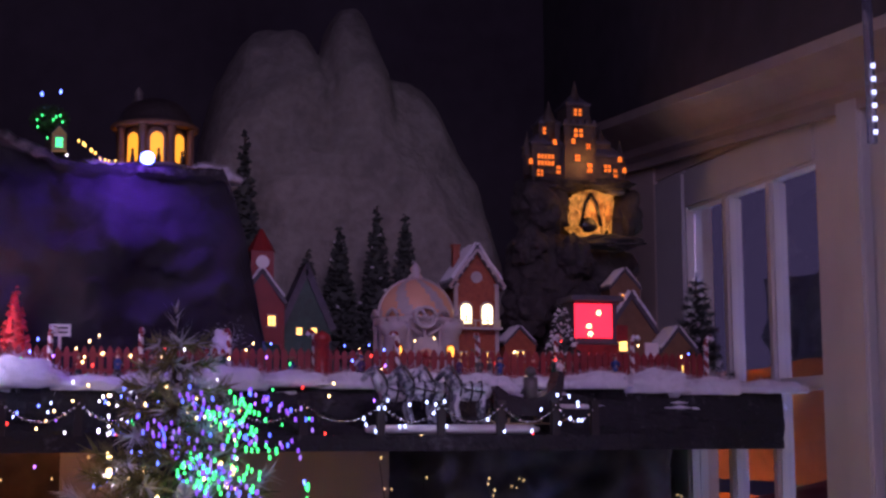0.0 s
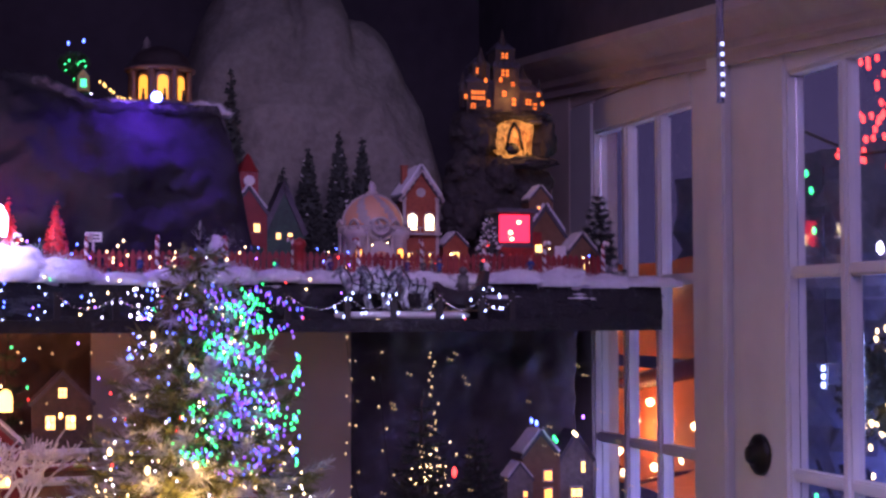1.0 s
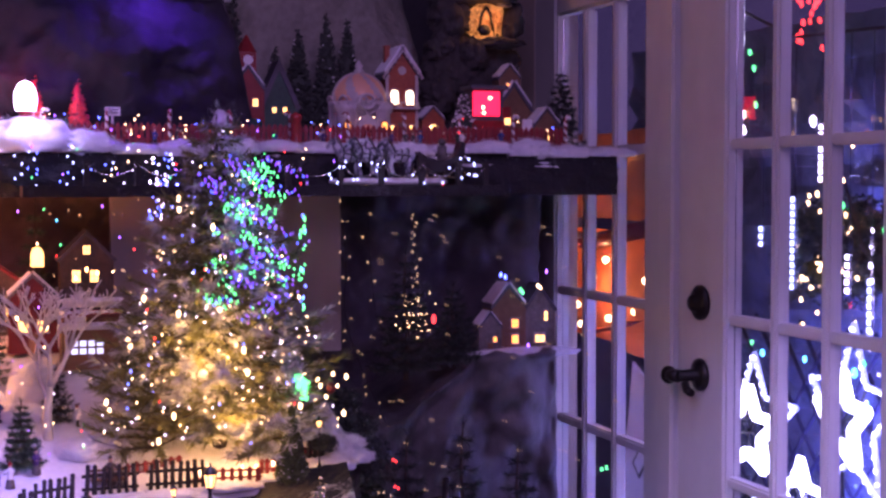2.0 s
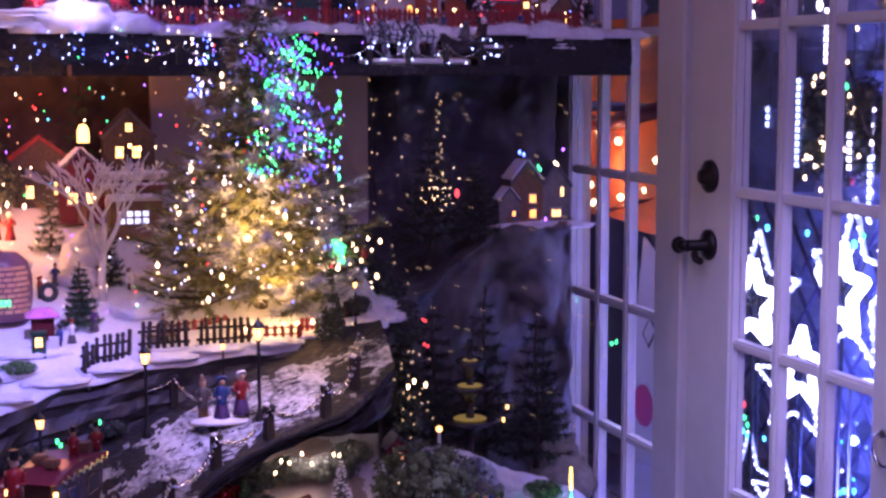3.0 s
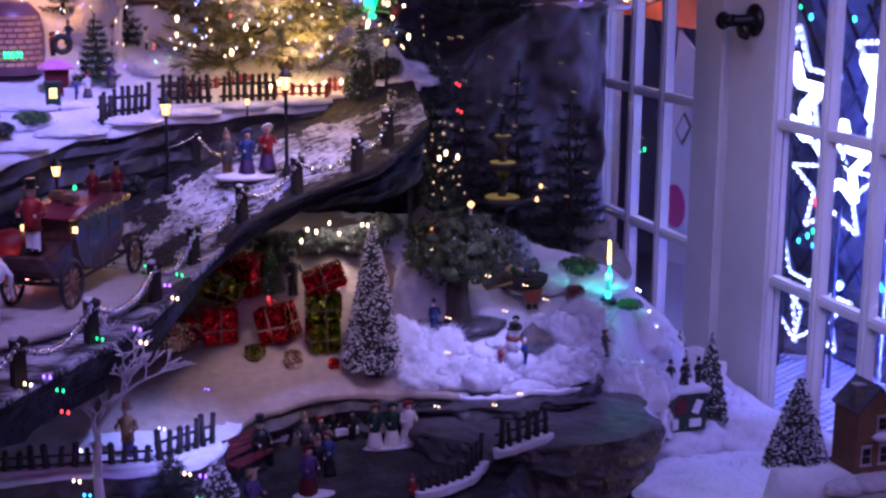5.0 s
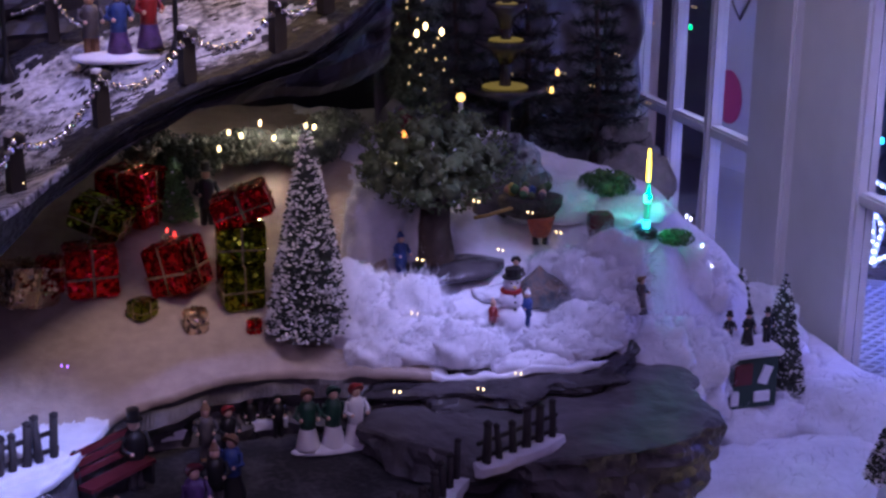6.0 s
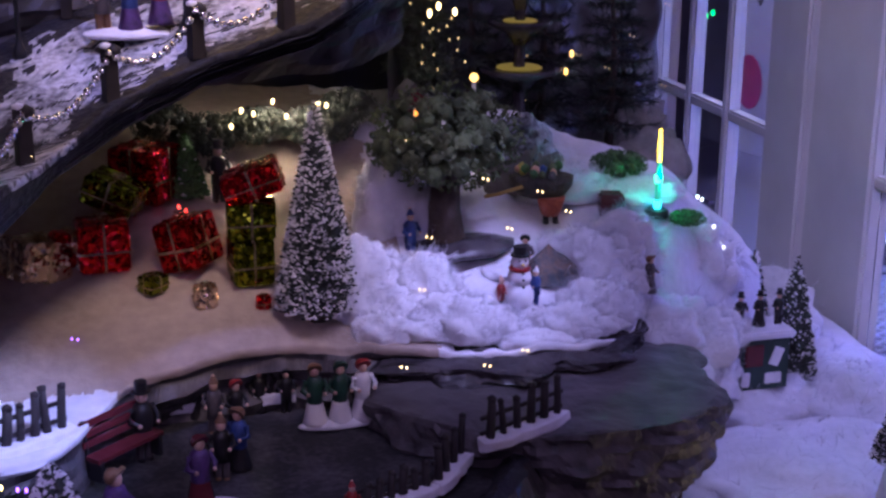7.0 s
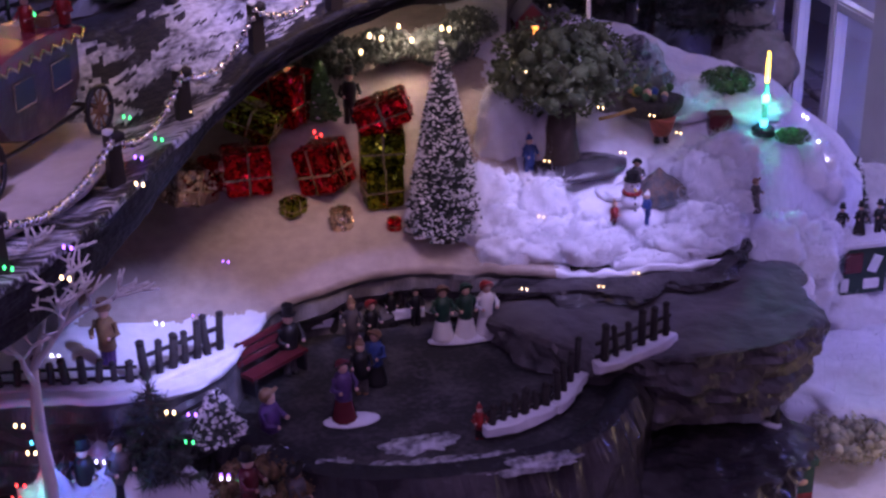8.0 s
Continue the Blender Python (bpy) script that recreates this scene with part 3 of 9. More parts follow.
solid("snow_terrace_upper", bm, [SNOW, mat("black_rock", (0.020, 0.018, 0.022), 0.55, second=(0.065, 0.060, 0.068), scale=26, bump=1.0)], "cotton snow terrace over a black rock face", "snow ledge", kind="structure")

# rock wall below the small manor house: crumpled dark foam with a ledge on top
bm = bmesh.new()
line = resample(smooth_line([(0.26, 3.10, 0), (0.36, 3.28, 0), (0.48, 3.42, 0), (0.64, 3.50, 0), (0.80, 3.53, 0), (0.89, 3.62, 0), (0.93, 3.90, 0), (0.94, 4.2, 0)]), 150)
rows = []
for j in range(90):
    row = []
    for p in line:
        top = 0.84 + 0.10 * min(1, max(0, (p.x - 0.45) / 0.2))
        if j < 20:
            v = (1 - j / 20) ** 1.5
            row.append(bm.verts.new((p.x + 0.12 * v, p.y + (4.4 - p.y) * v, top + 0.015 * fbm(p.x, p.y + v, 0.2, 12))))
            continue
        drop = 0.62 * ((j - 20) / 69)
        cell = noise.voronoi(Vector((p.x * 9 + p.y * 4, drop * 8, 0.7 * fbm(p.x, p.y, drop, 5))))[0]
        off = 0.05 * fbm(p.x, p.y, drop * 1.4, 6) + 0.055 * (0.5 - cell[0] ** 1.4) + 0.008 * fbm(p.x, p.y, drop, 34) - 0.03 * min(1.0, drop / 0.03)
        row.append(bm.verts.new((p.x - 0.3 * off, p.y - off, top - drop)))
    rows.append(row)
for r, q in zip(rows, rows[1:]):
    for i in range(149):
        bm.faces.new((q[i], q[i + 1], r[i + 1], r[i])).smooth = True
solid("rock_wall", bm, mat("grey_rock", (0.056, 0.050, 0.054), 0.7, second=(0.15, 0.135, 0.14), scale=22, bump=0.7), "dark crumpled rock wall in shade at the back of the display", "rock", kind="structure")

# pond basin, slate slab
bm = bmesh.new()
ring = []
for k in range(64):
    a = 2 * math.pi * k / 64
    ring.append((0.044 + 0.215 * math.cos(a) * (1 + 0.06 * math.sin(3 * a)), 2.594 + 0.19 * math.sin(a) * (1 + 0.05 * math.cos(2 * a))))
prism(bm, ring, 0.29, 0.335)
solid("pond", bm, ICE, "dark frozen pond with scratched frosty ice", "water", kind="structure")
bm = bmesh.new()
prev = None
for k in range(193):
    a = 2 * math.pi * k / 192
    x, y = 0.044 + 0.215 * math.cos(a) * (1 + 0.06 * math.sin(3 * a)), 2.594 + 0.19 * math.sin(a) * (1 + 0.05 * math.cos(2 * a))
    cx, cy = math.cos(a), math.sin(a)
    row = []
    for o, z in ((-0.004, 0.331), (0.0, 0.341), (0.012, 0.350), (0.026, 0.343), (0.038, 0.31), (0.034, 0.27), (0.05, 0.22), (0.042, 0.17), (0.055, 0.11), (0.05, 0.05)):
        cell = noise.voronoi(Vector((x * 20, y * 20, z * 26)))[0]
        w = 0.016 * (cell[1] - cell[0]) + 0.010 * fbm(x, y, z * 2, 14) + 0.006 * fbm(x, y, z, 50)
        row.append(bm.verts.new((x + cx * (o + w), y + cy * (o + w), z + 0.5 * w)))
    if prev:
        for i in range(len(row) - 1):
            f = bm.faces.new((prev[i], row[i], row[i + 1], prev[i + 1]))
            f.smooth = i < 3
            f.material_index = 0 if i < 3 else 1
    prev = row
solid("pond_rim", bm, [DUSTED_DARK, ROCK], "rocky pond rim with thin snow", "rock", kind="structure")


DUSTY = mat("dusty_slate_top", (0.060, 0.054, 0.058), 0.55, second=(0.20, 0.18, 0.19), scale=24, bump=0.35, patch=(0.36, 0.68))


def slab(name, outline, z0, z1, label, rough=0.02, mats=(DUSTY, SLATE)):
    """A slate slab: flat worn top, broken layered sides."""
    bm = bmesh.new()
    pts = resample(smooth_line([(*p, 0) for p in outline] + [(*outline[0], 0)], 1), 180)[:-1]
    c = sum(pts, Vector()) / len(pts)
    prof = [(0.02 + 0.95 * k / 63, z1 - 0.004 * (k / 63) ** 6, 0.25 * (k / 63) ** 8) for k in range(64)]
    n = 14
    for k in range(n):
        prof.append((1.0 - 0.10 * (k / n) ** 1.6, z1 - 0.007 - (z1 - z0 - 0.007) * k / n, 1))
    prof.append((0.75, z0 - 0.002, 1))
    rings = []
    for k, (sc, z, g) in enumerate(prof):
        row = []
        for p in pts:
            q = c + (p - c) * sc
            cell = noise.voronoi(Vector((q.x * 14, q.y * 14, z * 22)))[0]
            chip = cell[1] - cell[0]
            w = g * rough * (0.9 * fbm(p.x, p.y, z * 2, 9) + 0.9 * chip - 0.3 + 0.25 * fbm(p.x, p.y, z * 3, 45))
            d = (p - c).normalized()
            bumps = noise.voronoi(Vector((q.x * 11 + z, q.y * 11, 0.3)))[0]
            row.append(bm.verts.new((q.x + d.x * w, q.y + d.y * w, z + (1 - 0.8 * g) * rough * (0.16 * (bumps[1] - bumps[0]) + 0.20 * fbm(q.x, q.y, 2.0, 12) + 0.05 * fbm(q.x, q.y, 2.0, 60)))))
        rings.append(row)
    for a, b in zip(rings, rings[1:]):
        for i in range(len(pts)):
            bm.faces.new((a[i], b[i], b[(i + 1) % len(pts)], a[(i + 1) % len(pts)])).material_index = 0 if prof[rings.index(b)][2] < 0.2 else 1
    bm.faces.new(rings[0])
    bm.faces.new(rings[-1][::-1])
    return solid(name, bm, list(mats), label, "rock", kind="structure")


slab("slate_slab", [(0.125, 2.653), (0.201, 2.539), (0.306, 2.505), (0.411, 2.505), (0.487, 2.539), (0.511, 2.615), (0.526, 2.73), (0.52, 2.9), (0.3, 2.92), (0.15, 2.82)], 0.272, 0.372, "thick grey slate slab jutting out under the snow", 0.022)
slab("slate_rim", [(0.150, 2.700), (0.185, 2.675), (0.250, 2.656), (0.320, 2.650), (0.390, 2.652), (0.440, 2.672), (0.478, 2.705), (0.500, 2.745), (0.490, 2.84), (0.3, 2.88), (0.17, 2.80)], 0.352, 0.392, "crinkled dark slate rim with chipped shiny edges under the cotton snow", 0.036, (ROCK, ROCK))
slab("slate_slab_low", [(0.144, 2.558), (0.23, 2.443), (0.335, 2.405), (0.43, 2.443), (0.468, 2.539), (0.48, 2.78), (0.24, 2.78)], 0.11, 0.252, "black broken slate below the slab", 0.035, (ROCK, ROCK))

# the high shelf
wall_box("shelf", (-1.6, 3.50, 1.285), (0.955, 4.44, 1.352), BLACK, "black edged display shelf", "shelf")
bm = terrace([(-1.6, 3.49, 0), (-0.3, 3.47, 0), (-0.15, 3.49, 0), (0.2, 3.492, 0), (0.6, 3.49, 0), (0.85, 3.485, 0), (0.96, 3.50, 0)], [(-1.6, 4.4, 0), (0, 4.4, 0), (0.96, 4.4, 0)],
             lambda x, y: 1.368 + 0.05 * max(0, y - 3.6) + 0.035 * min(1, max(0, (-0.08 - x) / 0.1)), 120, 30, 0.010, 16, 0.03, 0.012, 3)
solid("shelf_snow", bm, [SNOW, SNOW], "cotton snow along the shelf edge", "snow", kind="structure")
# rock face hanging under the shelf on its open side
bm = bmesh.new()
grid = []
for j in range(16):
    row = []
    for i in range(140):
        x, z = -1.6 + 2.55 * i / 139, 1.36 - 0.085 * j / 15
        row.append(bm.verts.new((x, 3.488 - 0.018 * abs(fbm(x, z, 0, 14)) - 0.006 * math.sin(3.14 * j / 15), z)))
    grid.append(row)
for r, s in zip(grid, grid[1:]):
    for i in range(139):
        bm.faces.new((r[i], r[i + 1], s[i + 1], s[i]))
solid("shelf_face", bm, DUSTED_DARK, "black rough fascia of the shelf with a dusting of snow", "shelf edge", kind="structure")
# small ledge that carries the sleigh team
wall_box("ledge", (-0.25, 3.36, 1.276), (0.66, 3.47, 1.296), DUSTED_DARK, "narrow dark ledge in front of the shelf", "ledge")

# crumpled dark cloths hung under the shelf, behind the small houses and behind the village
def drape(x0, x1, y0, z0, z1, m, label, seed=0.0):
    bm = bmesh.new()
    rows = []
    n = int(128 * (x1 - x0))
    for j in range(50):
        row = []
        for i in range(n):
            x, z = x0 + (x1 - x0) * i / (n - 1), z0 + (z1 - z0) * j / 49
            cell = noise.voronoi(Vector((x * 8 + 0.5 * fbm(x, z, 1.0, 6), z * 9, 2.0 + seed)))[0]
            row.append(bm.verts.new((x, y0 - 0.05 * fbm(x, z, 3.0 + seed, 5) - 0.05 * (0.5 - cell[0]) - 0.012 * fbm(x, z, 5.0, 24), z)))
        rows.append(row)
    for r, q in zip(rows, rows[1:]):
        for i in range(n - 1):
            bm.faces.new((r[i], r[i + 1], q[i + 1], q[i])).smooth = True
    ob = solid("drape", bm, m, label, "cloth", kind="structure")
    ob.modifiers.new("thickness", "SOLIDIFY").thickness = 0.004


drape(0.22, 0.92, 3.86, 0.80, 1.29, mat("dark_grey_cloth", (0.085, 0.075, 0.095), 0.75, second=(0.15, 0.135, 0.16), scale=26, bump=0.5), "crumpled dark grey cloth hung under the shelf")
drape(-1.10, 0.05, 3.81, 0.90, 1.283, mat("dark_brown_cloth", (0.075, 0.055, 0.055), 0.8, second=(0.13, 0.10, 0.09), scale=26, bump=0.5), "crumpled dark brown cloth hung behind the village", 4.0)

# wadding mountain
bm = bmesh.new()
NX, NZ = 90, 70


def ridge(x):
    peaks = ((0.305, 2.07, 0.085), (0.445, 2.12, 0.05), (0.535, 1.98, 0.085), (0.61, 1.87, 0.065), (0.24, 2.0, 0.05))
    return max(1.40 + (h - 1.40) * max(0.0, 1 - (abs(x - c) / (w * 2.4)) ** 2.6) for c, h, w in peaks)


rows = []
for j in range(NZ):
    v, row = j / (NZ - 1), []
    for i in range(NX):
        x = 0.08 + 0.70 * i / (NX - 1)
        z = 1.37 + (ridge(x) - 1.37) * math.sin(v * math.pi / 2)
        y = 4.02 + 0.25 * v ** 2.5 + 0.9 * (abs(x - 0.43) / 0.35) ** 3 * 0.12
        row.append(bm.verts.new((x, y + 0.03 * fbm(x, z, 1.0, 9), z + 0.008 * fbm(x, y, z, 18))))
    rows.append(row)
for r, s in zip(rows, rows[1:]):
    for i in range(NX - 1):
        bm.faces.new((r[i], r[i + 1], s[i + 1], s[i])).smooth = True
solid("backdrop_mountain", bm, WADDING, "grey wadding mountain behind the toy village", "mountain", kind="structure")

# black rock hill with the rotunda
bm = bmesh.new()
rows = []
for j in range(110):
    v, row = j / 109, []
    for i in range(300):
        x = -1.3 + 1.52 * i / 299
        top = 1.685 + (0.0 if x > -0.06 else 0.05 * min(1, (-0.06 - x) / 0.12) + 0.25 * max(0, -0.25 - x)) - (0.30 * max(0, (x - 0.15) / 0.07) ** 1.3 if x > 0.15 else 0)
        z = 1.37 + (top - 1.37) * min(1, v * 1.45)
        y = 3.62 + 0.03 * v + (0.5 * (v - 0.69) / 0.31 if v > 0.69 else 0) + (0.05 * fbm(x, z, 2.0, 6) + 0.004 * fbm(x, z, 5.0, 40)) * (1 if v < 0.66 else 0.25)
        row.append(bm.verts.new((x, y, z + 0.012 * fbm(x, y, 1, 12) + 0.006 * fbm(x, y, z, 60))))
    rows.append(row)
for j, (r, s) in enumerate(zip(rows, rows[1:])):
    for i in range(299):
        f = bm.faces.new((r[i], r[i + 1], s[i + 1], s[i]))
        f.material_index, f.smooth = 0 if j < 72 else 1, True
solid("hill", bm, [mat("soot_cloth", (0.008, 0.007, 0.010), 0.85, second=(0.024, 0.021, 0.028), scale=18, bump=0.5), mat("dusted_hill_top", (0.02, 0.018, 0.022), 0.8, second=(0.22, 0.20, 0.22), scale=60, bump=1.0, patch=(0.5, 0.7))], "black rock hill with thin snow on its top", "rock hill", kind="structure")

# panel behind the decorated tree, dark folds of cloth next to it
wall_box("panel", (-0.07, 3.66, 0.95), (0.40, 3.68, 1.284), TAN, "plain tan board behind the decorated tree", "panel")
bm = bmesh.new()
rows = []
for j in range(40):
    row = []
    for i in range(80):
        x, z = 0.40 + 0.565 * i / 79, 0.80 + 0.485 * j / 39
        row.append(bm.verts.new((x, 3.98 + 0.05 * fbm(x, z, 4.0, 7) + 0.015 * math.sin(9 * x + 14 * z), z)))
    rows.append(row)
for r, s in zip(rows, rows[1:]):
    for i in range(79):
        bm.faces.new((r[i], r[i + 1], s[i + 1], s[i])).smooth = True
solid("backdrop_cloth", bm, mat("dark_grey_cloth", (0.022, 0.021, 0.023), 0.9, second=(0.07, 0.066, 0.07), scale=34, bump=0.9, patch=(0.42, 0.7)), "dark crumpled cloth hung behind the display", "cloth", kind="structure")

# outside
bm = bmesh.new()
box(bm, (31.0, 2.0, -0.06), (59.8, 120.0, 0.06))
solid("pavement", bm, mat("night_ground", (0.05, 0.045, 0.05), 0.6, grain=0.6, scale=6), "dark paved ground outside the doors", "ground", kind="structure")


# ---- kinds of things ----
def needles(bm, a, b, count, length, width, rnd, mi=0):
    """Needle blades round a twig from a to b."""
    a, b = Vector(a), Vector(b)
    d = (b - a).normalized()
    x = d.cross(Vector((0.2, 0.1, 1))).normalized()
    y = d.cross(x)
    for k in range(count):
        p = a.lerp(b, (k + rnd.random()) / count)
        t = rnd.random() * 2 * math.pi
        o = (math.cos(t) * x + math.sin(t) * y) * 0.8 + d * 0.75
        s = d.cross(o).normalized() * width
        q = p + o.normalized() * length * (0.7 + 0.5 * rnd.random())
        f = bm.faces.new((bm.verts.new(p - s), bm.verts.new(p + s), bm.verts.new(q)))
        f.material_index = mi


def fir_tree(name, m, h, r, label, tiers=14, per=9, mats=(NEEDLE, FROSTN), frost=0.35, seed=1, needle=0.018, dens=26, droop=0.18, group="", start=0.10, thin=1.0):
    """Trunk, tiers of boughs with twigs, and needle blades in two colours."""
    rnd = random.Random(seed)
    t = thing(name, label, "tree", m, group)
    bm = bmesh.new()
    tube(bm, [(0, 0, -0.01), (0.004, 0, h * 0.4), (-0.003, 0.002, h * 0.75), (0, 0, h)], r * 0.055 + 0.002, 7, r1=0.001)
    part("trunk", bm, BARK, t)
    green, white, wood = bmesh.new(), bmesh.new(), bmesh.new()
    for k in range(tiers):
        u = start + (1 - start) * (k / tiers) ** 0.92
        n = max(3, round(per * (1.05 - u * 0.75)))
        for i in range(n):
            a = 2 * math.pi * (i + 0.5 * (k % 2) + 0.35 * rnd.random()) / n
            length = r * thin * (1 - u) ** 0.8 * (0.65 + 0.5 * rnd.random()) + r * 0.06
            z0 = h * u + 0.01 * rnd.random() * h
            pts = []
            for s in range(5):
                v = s / 4
                pts.append(Vector((math.cos(a) * length * v, math.sin(a) * length * v, z0 - droop * length * math.sin(v * 2.2) + 0.12 * length * v * v)))
            tube(wood, pts, 0.0022 * (r / 0.18) + 0.0006, 4, r1=0.0005)
            for s in range(4):
                bmx = white if rnd.random() < frost * (0.5 + 0.5 * s / 3) else green
                needles(bmx, pts[s], pts[s + 1], max(3, int(dens * length / r * (0.5 + 0.5 * s / 3))), needle, needle * 0.055, rnd)
            for s in (1, 2, 3):
                for side in (-1, 1):
                    b2 = a + side * (0.7 + 0.3 * rnd.random())
                    e = pts[s] + Vector((math.cos(b2), math.sin(b2), -0.12)) * length * 0.34 * (1 - 0.18 * s)
                    needles(white if rnd.random() < frost else green, pts[s], e, max(3, int(dens * 0.55 * length / r)), needle * 0.9, needle * 0.055, rnd)
    needles(white, (0, 0, h * 0.97), (0, 0, h * 1.03), 12, needle, needle * 0.06, rnd)
    part("bough", wood, BARK, t, kind="stuff")
    part("needles", green, mats[0], t, kind="stuff")
    part("frosted_needles", white, mats[1], t, "white frosted tips", kind="stuff")
    return t


def brush_tree(name, m, h, r, label, seed=1, snow=0.45, base=None, count=900, group=""):
    """A bottle brush tree: stem, bristle tufts in green and in white flock."""
    rnd = random.Random(seed)
    t = thing(name, label, "tree", m, group)
    bm = bmesh.new()
    cyl(bm, (0, 0, 0), (0, 0, h * 0.97), r * 0.12, r * 0.04, 8)
    cyl(bm, (0, 0, -0.002), (0, 0, h * 0.03), r * 0.4, r * 0.36, 12)
    part("stem", bm, BARK, t)
    bm = bmesh.new()
    lathe(bm, [(r * 0.80, h * 0.06), (r * 0.84, h * 0.12), (r * 0.48, h * 0.5), (r * 0.16, h * 0.84), (0.001, h * 0.95)], n=16)
    for v in bm.verts:
        v.co *= 1 + 0.05 * noise.noise(v.co * 60)
    part("core", bm, base or DARKLEAF, t)
    dark, white = bmesh.new(), bmesh.new()
    for k in range(count):
        u = 1 - math.sqrt(rnd.random())
        a = rnd.random() * 2 * math.pi
        rr = r * (0.95 * (1 - u) ** 0.9 + 0.05) * (0.86 + 0.28 * rnd.random())
        z = h * (0.05 + 0.95 * u)
        p = Vector((math.cos(a) * rr, math.sin(a) * rr, z))
        o = Vector((math.cos(a), math.sin(a), 0.25 + 0.4 * rnd.random()))
        s = r * (0.085 + 0.07 * rnd.random()) * min(1.0, (900 / count) ** 0.5)
        e1, e2 = o.cross(Vector((0, 0, 1))).normalized() * s, o.normalized() * s
        up = Vector((0, 0, s * 0.9))
        b = white if rnd.random() < snow else dark
        v = [b.verts.new(p - e1 - e2), b.verts.new(p + e1 - e2), b.verts.new(p + e2 - up * 0.4), b.verts.new(p + up)]
        for tri in ((0, 1, 3), (1, 2, 3), (2, 0, 3), (0, 2, 1)):
            b.faces.new([v[i] for i in tri])
    part("bristles", dark, base or DARKLEAF, t, kind="stuff")
    part("flock", white, FLOCK, t, "white flocked tips", kind="stuff")
    return t


def twig_tree(name, m, h, label, seed=1, mat_=WBARK, spread=0.9, depth=4, leg=0.0):
    """A bare tree of forking twigs, on a longer bare stem if leg is given."""
    rnd = random.Random(seed)
    t = thing(name, label, "tree", m)
    trunk, twigs = bmesh.new(), bmesh.new()

    def grow(p, d, length, rad, k):
        q = p + d * length
        mid = p.lerp(q, 0.5) + Vector((rnd.uniform(-1, 1), rnd.uniform(-1, 1), 0)) * length * 0.06
        tube(trunk if k == depth else twigs, [p, mid, q], max(rad, 0.0012), 5, r1=max(rad * 0.62, 0.0009))
        if k == 0:
            return
        for i in range(3 if k > 1 else 3):
            a = rnd.random() * 2 * math.pi
            s = Vector((math.cos(a), math.sin(a), 0)) * spread * (0.45 + 0.4 * rnd.random())
            grow(q if i else p.lerp(q, 0.75), (d + s).normalized(), length * (0.62 + 0.22 * rnd.random()), rad * 0.58, k - 1)

    grow(Vector((0, 0, -0.004)), Vector((0.05, 0, 1)).normalized(), h * 0.34, h * 0.035, depth)
    if leg:
        tube(trunk, [(0, 0, -leg), (0.003, 0, -leg * 0.5), (0, 0, -0.002)], h * 0.042, 6, r1=h * 0.035)
    part("trunk", trunk, mat_, t)
    part("twig", twigs, mat_, t, kind="stuff")
    return t


def sponge_tree(name, m, h, r, label, seed=1, trunk=True, mats=LEAF):
    """A stout trunk with limbs under a crown of foliage clumps."""
    rnd = random.Random(seed)
    t = thing(name, label, "tree" if trunk else "bush", m)
    if trunk:
        bm = bmesh.new()
        tube(bm, [(0, 0, -0.004), (0.002, 0, h * 0.10), (0, 0, h * 0.26), (0.003, 0, h * 0.46)], r * 0.34, 10, r1=r * 0.2)
        for a in (0.4, 2.3, 4.1, 5.3):
            tube(bm, [(0, 0, h * 0.40), (math.cos(a) * r * 0.3, math.sin(a) * r * 0.3, h * 0.52), (math.cos(a) * r * 0.6, math.sin(a) * r * 0.6, h * 0.62)], r * 0.10, 6, r1=r * 0.03)
        ball(bm, (0, 0, 0), r * 0.5, sub=2, s=(1.2, 1.0, 0.22), rough=0.2)
        part("trunk", bm, BARK, t)
    crown = bmesh.new()
    c = Vector((0, 0, h * 0.70 if trunk else h * 0.45))
    for k in range(150):
        d = Vector((rnd.gauss(0, 1), rnd.gauss(0, 1), rnd.gauss(0, 1))).normalized()
        p = c + Vector((d.x * r, d.y * r, d.z * h * 0.27)) * (0.62 + 0.36 * rnd.random())
        ball(crown, p, r * (0.09 + 0.10 * rnd.random()), sub=1, rough=0.5)
    for k in range(1300):
        d = Vector((rnd.gauss(0, 1), rnd.gauss(0, 1), rnd.gauss(0, 1))).normalized()
        p = c + Vector((d.x * r, d.y * r, d.z * h * 0.27)) * (0.98 + 0.22 * rnd.random())
        s = r * 0.055
        v = [crown.verts.new(p + Vector((rnd.uniform(-s, s), rnd.uniform(-s, s), rnd.uniform(-s, s)))) for _ in range(4)]
        for tri in ((0, 1, 2), (0, 2, 3), (0, 3, 1), (1, 3, 2)):
            crown.faces.new([v[i] for i in tri])
    part("crown", crown, mats, t, kind="stuff")
    return t


